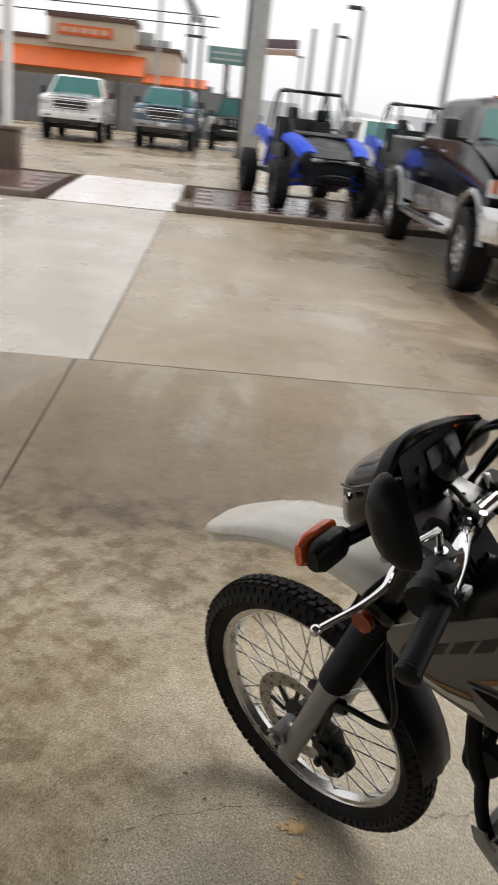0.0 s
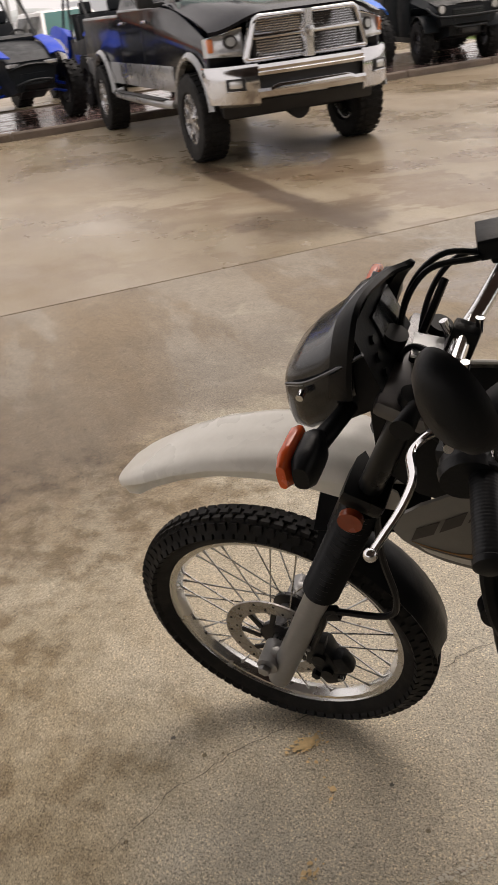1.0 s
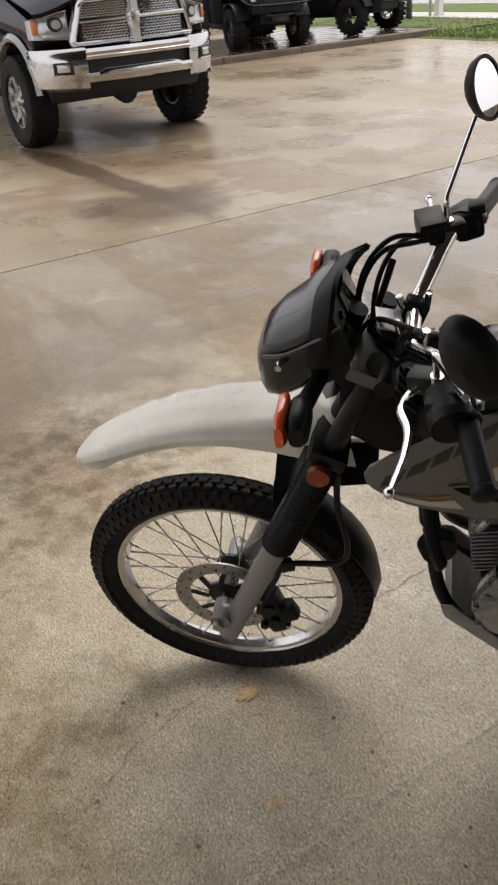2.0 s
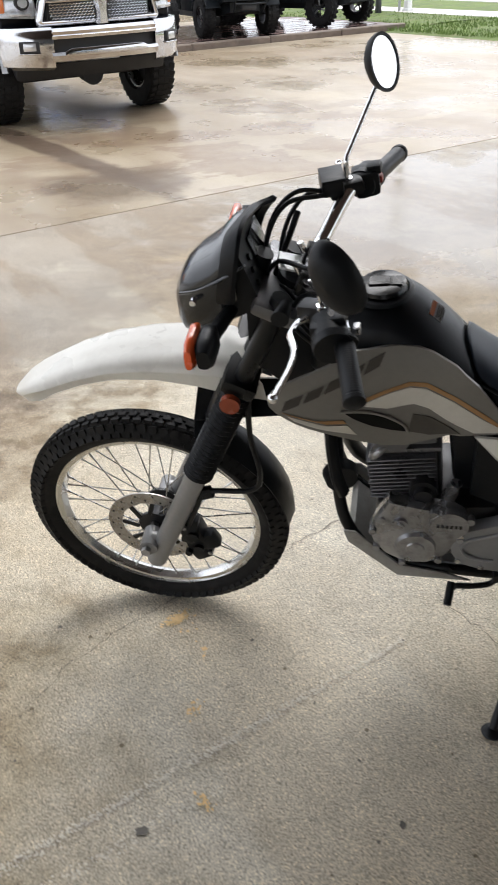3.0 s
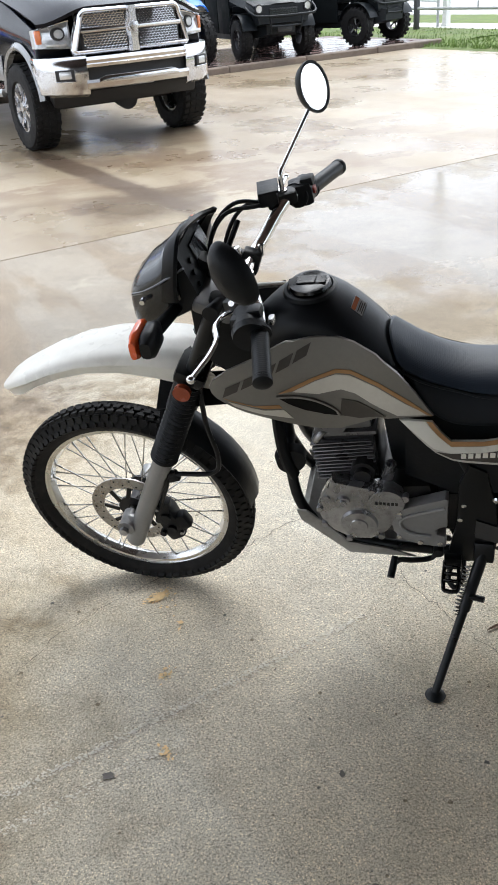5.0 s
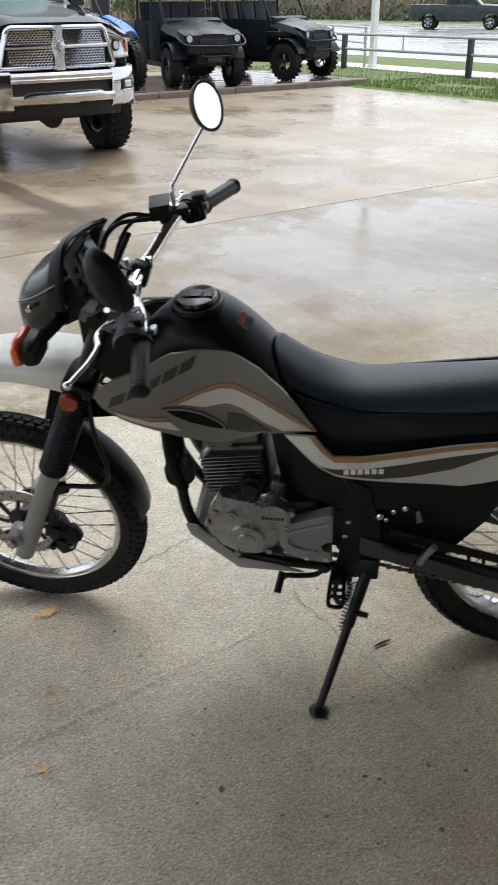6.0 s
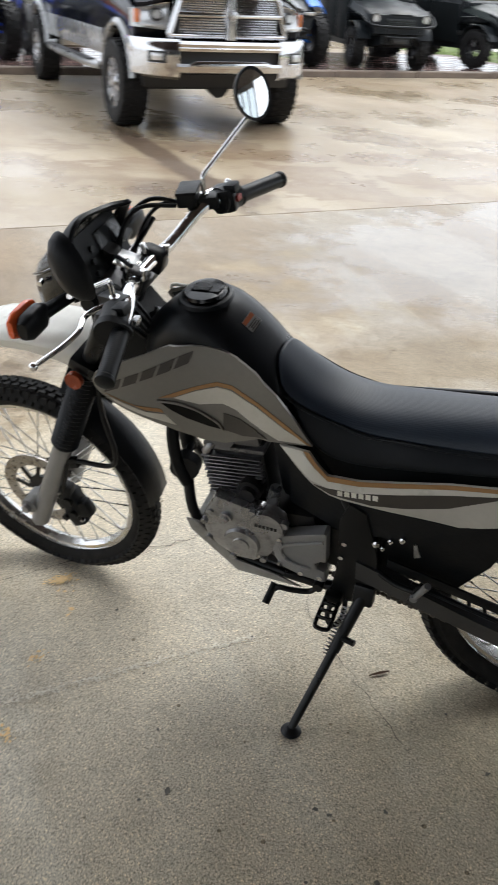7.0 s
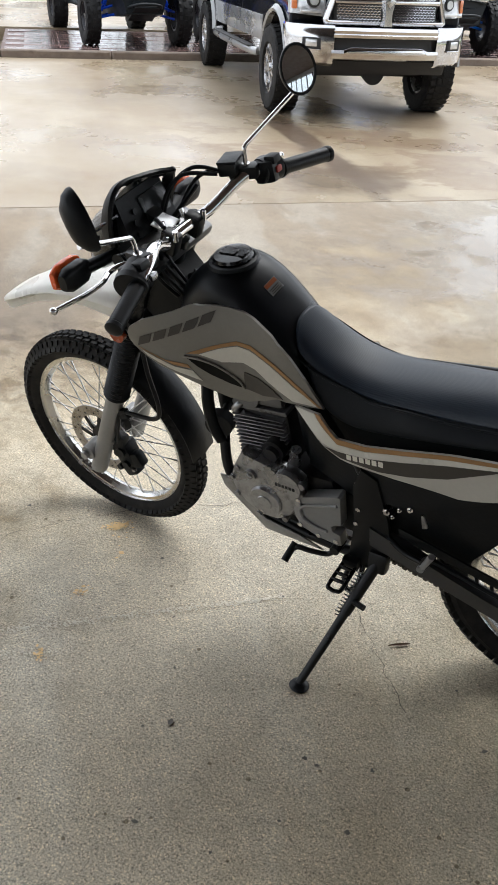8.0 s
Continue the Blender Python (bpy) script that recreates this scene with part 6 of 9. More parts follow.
M_BRIGHT = mat("truck_chrome", (0.62, 0.62, 0.63), 0.10, 1.0, var=0.12, scale=3, rvar=0.08)
M_LAMPGLASS = mat("lamp_glass", (0.66, 0.67, 0.68), 0.12, 0.55, var=0.15, scale=14, coat=1.0)
M_LAMPAMBER = mat("marker_amber", (0.62, 0.17, 0.05), 0.2, var=0.1, coat=0.8)
# opaque teal stands in for tinted glass reflecting the sky
M_WIND = mat("windscreen_sky_teal", (0.065, 0.175, 0.165), 0.12, 0.0, var=0.15, scale=0.8, rvar=0.03, spec=0.08)
M_SIDEGLASS = mat("side_glass", (0.012, 0.02, 0.022), 0.06, 0.0, var=0.2, scale=1.5, rvar=0.03, spec=0.45)
M_MACHINED = mat("machined_alloy", (0.62, 0.62, 0.63), 0.25, 1.0, var=0.08, scale=12)
M_DARKALLOY = mat("dark_alloy", (0.045, 0.045, 0.05), 0.35, 0.6, var=0.2, scale=12)


def car_wheel(owner, x, y, R, width, rim_r, spokes, rim_mat, blocks=36, seed=0):
    """Tyre with tread blocks, dished rim, spokes, cap and nuts."""
    s = 1 if y > 0 else -1
    T = Matrix.Translation((x, y, R)) @ Matrix.Rotation(radians(seed), 4, "Y")
    h = width / 2
    prof = [(rim_r, -h * 0.8), (rim_r + 0.02, -h), (R - 0.08, -h * 1.04), (R - 0.03, -h * 0.98), (R - 0.010, -h * 0.80), (R - 0.008, 0), (R - 0.010, h * 0.80), (R - 0.03, h * 0.98), (R - 0.08, h * 1.04), (rim_r + 0.02, h), (rim_r, h * 0.8)]
    wh = part("wheel", lathe([(rim_r + 0.002, s * h * 0.86), (rim_r + 0.002, -s * h * 0.8), (rim_r - 0.02, -s * h * 0.8), (rim_r - 0.028, s * h * 0.3), (rim_r - 0.012, s * h * 0.86)], "Y", 40), rim_mat, owner, matrix=T)
    bm = lathe(prof, "Y", 48)
    for k in range(blocks):
        a = 2 * math.pi * k / blocks
        for yo, tw in ((-0.72, 12), (-0.25, -10), (0.25, 10), (0.72, -12)):
            m = Matrix.Rotation(-a - (0.05 if abs(yo) < 0.5 else 0), 4, "Y") @ pose(R - 0.006, yo * h, 0, tw, 0, -8 * (1 if yo > 0 else -1) if abs(yo) > 0.5 else 0)
            r = bmesh.ops.create_cube(bm, size=1.0)
            bmesh.ops.transform(bm, matrix=m @ Matrix.Diagonal((0.012, h * 0.40, 0.62 * 2 * math.pi * R / blocks, 1)), verts=r["verts"])
    part("tyre", bm, M_RUBBER, wh, "black tyre", matrix=T)
    face = s * h * 0.62
    part("wheel_back", lathe([(0.02, face - s * 0.05), (rim_r - 0.02, face - s * 0.06), (rim_r - 0.02, face - s * 0.07), (0.02, face - s * 0.07)], "Y", 32), M_TRIM, wh, matrix=T)
    for k in range(spokes):
        a = 360 * k / spokes
        bm = loft([[(r, face + s * (d + dy), t) for t, dy in ((-w, 0), (w, 0), (w * 0.8, 0.02), (-w * 0.8, 0.02))] for r, w, d in ((0.05, 0.022, 0.01), (rim_r * 0.6, 0.020, 0.0), (rim_r - 0.012, 0.032, 0.012))])
        part("wheel_spoke", bm, rim_mat, wh, matrix=T @ Matrix.Rotation(radians(a), 4, "Y"))
    bm = add_cyl(bm_new(), (0, face, 0), (0, face + s * 0.045, 0), 0.062, 0.05, 20)
    part("hub_cap", bm, rim_mat, wh, matrix=T)
    return wh


def arch(cx, cz, r, a0=158, a1=22, n=12):
    return arc_pts(cx, cz, r, a0, a1, n)


def tapered(outline, y_low, y_high, z_low, z_high, bevel=0.03):
    """A side outline carried across the whole width, leaning in towards the top."""
    bm = plate(outline, 2.0, "XZ", -1.0)
    for v in bm.verts:
        k = (v.co.z - z_low) / (z_high - z_low)
        v.co.y = math.copysign(y_low + (y_high - y_low) * k, v.co.y)
    caps = [f for f in bm.faces if len(f.verts) == len(outline)]
    es = list({e for f in caps for e in f.edges})
    bmesh.ops.bevel(bm, geom=es, offset=bevel, segments=3, affect="EDGES", profile=0.6)
    return bm


def quad_pane(p, inset, out, thick=0.006):
    """A pane inside four corners, shrunk by inset and lifted by out along the face."""
    P = [Vector(q) for q in p]
    c = sum(P, Vector()) / 4
    n = (P[1] - P[0]).cross(P[3] - P[0]).normalized()
    bm = bm_new()
    Q = [q + (c - q).normalized() * inset + n * out for q in P]
    f = bm.faces.new([bm.verts.new(q) for q in Q])
    r = bmesh.ops.extrude_face_region(bm, geom=[f])
    bmesh.ops.translate(bm, vec=n * -thick, verts=[v for v in r["geom"] if isinstance(v, bmesh.types.BMVert)])
    return bm


def body_car(name, m, label, category, paint, P, group=""):
    """A pickup or an estate: body with wheel arches, bonnet, cab, panes, lamps, bumpers, wheels."""
    R, wb, hw = P["R"], P["wb"], P["hw"]
    fo, ro = P["front"], P["rear"]
    zb, zr, zt = P["belt"], P["rocker"], P["roof"]
    car = root(name, m, label, category, group)
    ar = R + 0.10
    zc = R + 0.02
    low = zr
    o = [(fo - 0.06, low + 0.10), (fo, low + 0.25), (fo, P["nose"] - 0.08), (fo - 0.10, P["nose"])]
    o += [(P["cowl"] + 0.1, zb), (P["cab_rear"], zb), (P["cab_rear"] - 0.02, P["bed"]), (-wb - ro, P["bed"]), (-wb - ro - 0.02, low + 0.2), (-wb - ro + 0.12, low + 0.12)]
    o += [p for p in arch(-wb, zc, ar) if p[1] > low]
    o += [(-wb + ar + 0.06, low), (-ar - 0.06, low)]
    o += [p for p in arch(0, zc, ar) if p[1] > low]
    body = part("body", tapered(o, hw, hw - 0.04, low, zb, 0.035), paint, car)
    # bonnet with a raised middle
    secs = []
    for k in range(7):
        t = k / 6
        x = fo - 0.03 + (P["cowl"] - fo + 0.03) * t
        z = P["nose"] + 0.005 + (zb - P["nose"] + 0.03) * t ** 0.8
        w = hw - 0.07 - 0.03 * t
        bulge = P.get("bulge", 0.03) * min(1, 0.6 + t)
        secs.append([(x - 0.05 * s * s, s * w, z - 0.035 * abs(s) ** 3 + (bulge if abs(s) < 0.5 else bulge * max(0, 1 - (abs(s) - 0.5) / 0.18))) for s in (-1, -0.85, -0.68, -0.58, -0.5, -0.25, 0, 0.25, 0.5, 0.58, 0.68, 0.85, 1)])
    if not P.get("own_bonnet"):
        part("bonnet", shell(secs, 0.03), paint, car)
    # cab
    bx0, bx1 = P["cowl"], P["cab_rear"]
    rx0, rx1 = P["cowl"] - P["rake"], P["cab_rear"] + P["back_rake"]
    by, ry = hw - 0.06, hw - 0.27
    z0, z1 = zb - 0.02, zt
    ringb = [(bx0, -by, z0), (bx0 + 0.05, 0, z0), (bx0, by, z0), (bx1, by, z0), (bx1, -by, z0)]
    ringt = [(rx0, -ry, z1 - 0.05), (rx0 + 0.06, 0, z1 - 0.04), (rx0, ry, z1 - 0.05), (rx1, ry, z1 - 0.05), (rx1, -ry, z1 - 0.05)]
    ringu = [(rx0 - 0.12, -ry + 0.10, z1 - 0.005), (rx0 - 0.07, 0, z1), (rx0 - 0.12, ry - 0.10, z1 - 0.005), (rx1 + 0.08, ry - 0.10, z1 - 0.01), (rx1 + 0.08, -ry + 0.10, z1 - 0.01)]
    cab = part("cab", loft([ringb, ringt, ringu]), paint, car)
    wsh = [(bx0 - 0.01, by - 0.02, z0 + 0.03), (bx0 - 0.01, -by + 0.02, z0 + 0.03), (rx0 + 0.01, -ry + 0.02, z1 - 0.07), (rx0 + 0.01, ry - 0.02, z1 - 0.07)]
    bm = bm_new()
    cols = 9
    rows = []
    for j in range(3):
        v = j / 2
        row = []
        for i in range(cols):
            u = -1 + 2 * i / (cols - 1)
            w = 0.07 + (0.93 - P.get("header", 0.05)) * v
            x = bx0 + (rx0 - bx0) * w + 0.055 * (1 - u * u) + 0.012
            y = u * (by - 0.07 + (ry - by) * w)
            row.append((x, y, z0 + (z1 - 0.05 - z0) * w + 0.012))
        rows.append(row)
    part("windscreen", shell(rows, 0.008), P.get("wind", M_WIND), cab, "windscreen with the reflected sky painted in as teal")
    for s in (1, -1):
        xs = [bx0 - 0.12, (bx0 + bx1) / 2 + 0.02, bx1 + 0.08] if P["doors"] == 2 else [bx0 - 0.12, bx1 + 0.08]
        for a, b in zip(xs, xs[1:]):
            def at(x, v):
                t0 = (x - bx1) / (bx0 - bx1)
                xt = rx1 + (rx0 - rx1) * t0
                return (x + (xt - x) * v, s * (by + (ry - by) * v), z0 + (z1 - 0.05 - z0) * v)
            q = [at(a - 0.04, 0.1), at(a - 0.04, 0.86), at(b + 0.04, 0.86), at(b + 0.04, 0.1)]
            if s < 0:
                q = q[::-1]
            part("side_window", quad_pane(q, 0.0, 0.006), M_SIDEGLASS, cab)
            part("door_seam", box((0.010, 0.006, zb - low - 0.25), (b, s * (hw - 0.022), (zb + low) / 2 + 0.08), (s * 2.5, 0, 0)), M_TRIM, car)
            part("door_handle", box((0.17, 0.03, 0.035), (b + 0.15, s * (hw - 0.018), zb - 0.16), (0, 0, 0), 0.01), P.get("handle", M_TRIM), car)
        mr = part("wing_mirror", add_box(box((0.10, 0.20, 0.24), (bx0 - 0.30, s * (hw + 0.13), zb + 0.10), (0, 0, 0), 0.035), (0.05, 0.16, 0.05), (bx0 - 0.30, s * (hw - 0.01), zb + 0.0), (0, 0, 0), 0.015), P.get("mirror", M_TRIM), car)
    rear = [(bx1, -by + 0.1, z0 + 0.1), (bx1, by - 0.1, z0 + 0.1), (rx1, ry - 0.08, z1 - 0.12), (rx1, -ry + 0.08, z1 - 0.12)]
    part("rear_window", quad_pane(rear[::-1], 0.0, 0.006), M_SIDEGLASS, cab)
    for x in (0, -wb):
        for s in (1, -1):
            car_wheel(car, x, s * (hw - P["tw"] / 2 + P.get("poke", 0.0)), R, P["tw"], P["rim"], P["spokes"], P["rim_mat"], P.get("blocks", 30), 11 * s + x * 7)
    # chassis under the body
    part("underbody", add_box(box((wb + 1.4, 0.9, 0.16), (-wb / 2, 0, low + 0.02), (0, 0, 0), 0.03), (0.16, hw * 1.6, 0.14), (0, 0, R), (0, 0, 0), 0.04), M_TRIM, car)
    return car


# ---- black pickup beside the motorcycle ----
LIFTED = dict(R=0.455, wb=4.28, hw=0.985, front=0.74, rear=1.05, belt=1.59, rocker=0.68, roof=2.10, nose=1.34, cowl=-0.66, cab_rear=-3.06, bed=1.54, rake=0.62, back_rake=0.10, doors=2, bulge=0.055, tw=0.30, rim=0.255, spokes=8,
           rim_mat=M_MACHINED, blocks=34, poke=0.075, handle=M_CHROME, own_bonnet=True, header=0.19)
lifted = body_car("pickup_truck", LOT @ pose(4.53, 4.22, 0, 0, 0, -90), "lifted black crew-cab pickup with chrome grille and silver lower sides", "pickup truck", M_TRUCKBLACK, LIFTED)
F0 = 0.74


def rounded_frame(w_top, w_bot, h, zc, x, band, depth, n=8, r=0.10):
    """A rounded trapezoid ring in the yz plane, open in the middle."""
    def loop(ins):
        pts = []
        for (cy, cz, a0) in ((w_top - r, zc + h - r, 0), (-(w_top - r), zc + h - r, 90), (-(w_bot - r * 0.6), zc - h + r * 0.6, 180), (w_bot - r * 0.6, zc - h + r * 0.6, 270)):
            rr = (r if a0 < 180 else r * 0.6) - ins
            for k in range(n):
                a = radians(a0 + 90 * k / (n - 1))
                pts.append((cy + rr * math.cos(a), cz + rr * math.sin(a)))
        return pts
    bm = bm_new()
    rings = [[(x + depth * d, y, z) for y, z in loop(band * f)] for f, d in ((0.0, 0.0), (0.03, 0.45), (0.16, 0.78), (0.40, 0.97), (0.62, 1.0), (0.82, 0.90), (0.95, 0.62), (1.0, 0.1))]
    return add_loft(bm, rings, True, False)


G0 = F0 + 0.13  # the grille stands forward of the lamps
gr = part("grille", box((0.16, 1.14, 0.40), (G0 - 0.085, 0, 1.187), (0, 0, 0), 0.02), M_TRIM, lifted, "chrome-framed grille with four mesh panes")
part("grille_surround", rounded_frame(0.600, 0.690, 0.224, 1.189, G0 - 0.03, 0.066, 0.085), M_BRIGHT, gr, "chrome grille surround")
part("grille_bar", box((0.05, 1.16, 0.046), (G0 + 0.025, 0, 1.200), (0, 0, 0), 0.014), M_BRIGHT, gr, "chrome crossbar")
bm = loft([[(G0 + d, s * w, z) for s, d in ((-1, 0.0), (-0.6, 0.05), (0.6, 0.05), (1, 0.0))] for z, w in ((0.97, 0.070), (1.08, 0.058), (1.15, 0.075), (1.22, 0.085), (1.30, 0.058), (1.40, 0.066))])
part("grille_post", bm, M_BRIGHT, gr, "chrome centre post")
bm = add_loft(bm_new(), [[(G0 + 0.055 + 0.012 * k, y * f, 1.205 + z * f) for y, z in ((0, 0.055), (0.045, 0.035), (0.052, 0.0), (0.028, -0.03), (0, -0.062), (-0.028, -0.03), (-0.052, 0.0), (-0.045, 0.035))] for k, f in ((0, 1.0), (1, 0.9), (1.3, 0.5))])
part("emblem", bm, M_MACHINED, gr, "plain shield-shaped chrome emblem")
for sy in (1, -1):
    for z0, z1 in ((0.998, 1.172), (1.218, 1.372)):
        bm = bm_new()
        rows = 7
        for r in range(rows):
            z = z0 + (z1 - z0) * (r + 0.5) / rows
            pts = []
            for k in range(25):
                y = 0.075 + 0.47 * k / 24
                pts.append((G0 + 0.004, sy * y, z + 0.006 * (1 if (k // 1 + r) % 2 else -1)))
            add_tube(bm, pts, 0.0055, 5, smooth=False)
        part("grille_mesh", bm, M_BRIGHT, gr, "chrome mesh").data.materials[0] = M_BRIGHT
for s in (1, -1):
    # headlamp
    hl = part("headlight", loft([[(F0 - 0.16 + dx, s * y, z) for y, z, dx in ((0.635, 1.04, 0.0), (0.985, 1.06, 0.0), (0.988, 1.27, 0.0), (0.635, 1.31, 0.0))], [(F0 + 0.055 + dx, s * y, z) for y, z, dx in ((0.640, 1.04, 0.0), (0.978, 1.06, 0.0), (0.978, 1.26, -0.03), (0.640, 1.305, -0.02))],
                                 [(F0 + 0.070 + dx, s * y, z) for y, z, dx in ((0.665, 1.06, 0.0), (0.955, 1.08, 0.0), (0.955, 1.245, -0.03), (0.665, 1.285, -0.02))]]), mat("lamp_reflector", (0.55, 0.56, 0.57), 0.16, 0.45, var=0.3, scale=14, coat=0.6), lifted, "clear headlight with an amber corner")
    part("lamp_brow", tube([(F0 + 0.05, s * 0.645, 1.310), (F0 + 0.045, s * 0.74, 1.302), (F0 + 0.04, s * 0.86, 1.284), (F0 + 0.03, s * 0.970, 1.268)], 0.016, 8, 5), M_BRIGHT, hl)
    part("lamp_strip", box((0.02, 0.20, 0.03), (F0 + 0.068, s * 0.79, 1.085), (0, 0, 0), 0.008), M_LAMPGLASS, hl)
    part("lamp_bulb", cyl((F0 + 0.03, s * 0.76, 1.185), (F0 + 0.068, s * 0.76, 1.185), 0.068, 0.062, 24), M_TRIM, hl)
    part("lamp_bulb", cyl((F0 + 0.03, s * 0.76, 1.185), (F0 + 0.080, s * 0.76, 1.185), 0.048, 0.042, 20), M_LAMPGLASS, hl)
    part("corner_marker", box((0.05, 0.05, 0.13), (F0 + 0.045, s * 0.945, 1.165), (0, 0, 0), 0.012), M_LAMPAMBER, hl, "amber corner marker")
    # flares, cladding, step
    for x in (0, -4.28):
        fl = [[(x + r * math.cos(radians(a)), s * y, 0.475 + r * math.sin(radians(a))) for r, y in ((0.555, 0.95), (0.562, 1.012), (0.595, 1.028), (0.640, 0.985))] for a in range(8, 178, 9)]
        part("fender_flare", shell(fl, 0.010), M_TRUCKGREY, lifted, "silver wheel-arch flare")
    part("lower_cladding", plate([(-0.66, 0.69), (-3.64, 0.69), (-3.68, 0.96), (-0.62, 0.96)], 0.014, "XZ", s * 0.985 - 0.007, 0.004), M_TRUCKGREY, lifted, "silver lower door panel")
    part("lower_cladding", plate([(-4.90, 0.72), (-5.30, 0.80), (-5.30, 1.0), (-4.94, 0.98)], 0.014, "XZ", s * 0.985 - 0.007, 0.004), M_TRUCKGREY, lifted)
    bm = tube([(-0.70, s * 0.92, 0.60), (-0.80, s * 1.06, 0.56), (-3.25, s * 1.06, 0.56), (-3.38, s * 0.92, 0.60)], 0.045, 12, 4, flat=0.7)
    part("side_step", bm, M_TRUCKGREY, lifted, "polished side step")
    part("step_pad", box((2.3, 0.10, 0.012), (-2.03, s * 1.06, 0.606), (0, 0, 0), 0.004), M_TRIM, lifted)
part("valance", box((0.22, 1.74, 0.17), (F0 - 0.20, 0, 0.570), (0, 24, 0), 0.05), M_TRIM, lifted, "black lower valance")
part("axle_pumpkin", add_cyl(cyl((0, -0.80, 0.45), (0, 0.80, 0.45), 0.05, seg=14), (0.08, 0.2, 0.42), (-0.12, 0.2, 0.42), 0.13, 0.10, 20), M_TRIM, lifted)
# the nose sweeps back towards its corners
for ob in lifted.children_recursive:
    if ob.type == "MESH" and not ob.name.startswith(("wheel", "tyre", "tread", "hub", "fender_flare", "side_step", "axle")):
        for v in ob.data.vertices:
            if v.co.x > -0.55 and v.co.z > 1.24:
                v.co.z -= 0.13 * (max(0.0, abs(v.co.y) - 0.55) / 0.4) ** 2 * min(1.0, (v.co.x + 0.55) / 0.4) * min(1.0, (v.co.z - 1.24) / 0.12)
            if v.co.x > F0 - 0.28:
                v.co.x -= 0.22 * min(1.15, abs(v.co.y) / 0.985) ** 3 * min(1.0, (v.co.x - F0 + 0.28) / 0.30)


# bumper: two chrome corners with fog lamps, an upper beam, a lower bar and a dark slot between
def bumper_x(y):
    u = abs(y) / 1.01
    return 0.95 - 0.08 * u ** 2 - 0.26 * u ** 6


bsec = []
for k in range(-12, 13):
    y = 0.585 * k / 12
    x = bumper_x(y)
    bsec.append([(x - 0.13, y, 0.964), (x - 0.012, y, 0.956), (x + 0.012, y, 0.925), (x + 0.002, y, 0.897), (x + 0.012, y, 0.887), (x + 0.006, y, 0.858), (x - 0.04, y, 0.846)])
bp = part("front_bumper", shell(bsec, 0.008), M_BRIGHT, lifted, "wide chrome front bumper with a dark slot")
bsec = []
for k in range(-14, 15):
    y = 0.60 * k / 14
    x = bumper_x(y)
    zt = 0.768 - 0.030 * ease(min(1.0, max(0.0, (abs(y) - 0.40) / 0.07)))
    bsec.append([(x - 0.07, y, zt - 0.004), (x + 0.002, y, zt), (x + 0.014, y, zt - 0.03), (x + 0.006, y, 0.69), (x - 0.006, y, 0.652), (x - 0.06, y, 0.636)])
part("bumper_bar", shell(bsec, 0.008), M_BRIGHT, bp, "lower chrome bar")
bm = loft([[(bumper_x(y) - 0.10, y, z) for z in (0.72, 0.87)] + [(bumper_x(y) - 0.045, y, z) for z in (0.87, 0.72)] for y in (-0.59, -0.4, -0.2, 0.0, 0.2, 0.4, 0.59)])
part("bumper_slot", bm, M_TRIM, bp, "dark air slot")
for s in (1, -1):
    bsec = []
    for k in range(16):
        y = 0.575 + 0.435 * k / 15
        x = bumper_x(y)
        b0 = 0.572 + 0.02 * k / 15
        bsec.append([(x - 0.12, s * y, 0.976), (x - 0.014, s * y, 0.970), (x + 0.008, s * y, 0.935), (x + 0.004, s * y, 0.80), (x, s * y, 0.70), (x - 0.012, s * y, b0 + 0.03), (x - 0.07, s * y, b0)])
    for dx, y in ((0.10, 1.018), (0.22, 1.012)):
        x = bumper_x(1.01) - dx
        bsec.append([(x - 0.02, s * (y - 0.10), 0.976), (x, s * (y - 0.01), 0.970), (x, s * y, 0.935), (x, s * y, 0.80), (x, s * (y - 0.005), 0.72), (x, s * (y - 0.015), 0.66), (x - 0.01, s * (y - 0.06), 0.64)])
    part("bumper_corner", shell(bsec if s > 0 else bsec[::-1], 0.008), M_BRIGHT, bp, "chrome corner piece")
    x = bumper_x(0.80)
    turn = (0, 0, s * 31)
    part("fog_lamp", box((0.03, 0.20, 0.115), (x + 0.004, s * 0.80, 0.795), turn, 0.012), M_TRIM, bp, "dark fog lamp recess")
    part("fog_glass", box((0.02, 0.13, 0.075), (x + 0.016, s * 0.803, 0.800), turn, 0.012), M_LAMPGLASS, bp, "clear fog lamp")
    part("fog_sill", box((0.034, 0.21, 0.020), (x + 0.008, s * 0.80, 0.738), turn, 0.008), M_BRIGHT, bp)

# bonnet: high flat middle with two ridges, falling away to the wings
secs = []
for k in range(-1, 11):
    t = max(0, k) / 10
    row = []
    for j in range(-12, 13):
        u = j / 12
        a = abs(u)
        f0 = 0.50 + 0.34 * t
        fall = ease(min(1.0, max(0.0, (a - f0) / (1.0 - f0))))
        x0 = 0.875 - 0.03 * a * a - 0.22 * max(0.0, (a - 0.58) / 0.42) ** 1.4
        x = x0 + (-0.74 - x0) * t
        zc = 1.425 + 0.205 * t ** 0.72 - 0.012 * a * a
        ze = 1.285 + 0.30 * t ** 0.8
        z = zc + (ze - zc) * fall + 0.020 * math.exp(-((a - 0.46) / 0.10) ** 2) * min(1.0, 3 * t)
        if k < 0:
            x, z = x - 0.012, z - 0.035
        row.append((x, u * 0.955, z))
    secs.append(row)
part("bonnet", shell(secs, 0.02), M_TRUCKBLACK, lifted, "black bonnet with a raised middle")
part("cowl_grille", box((0.16, 1.66, 0.03), (-0.76, 0, 1.600), (0, -18, 0), 0.01), M_TRIM, lifted)
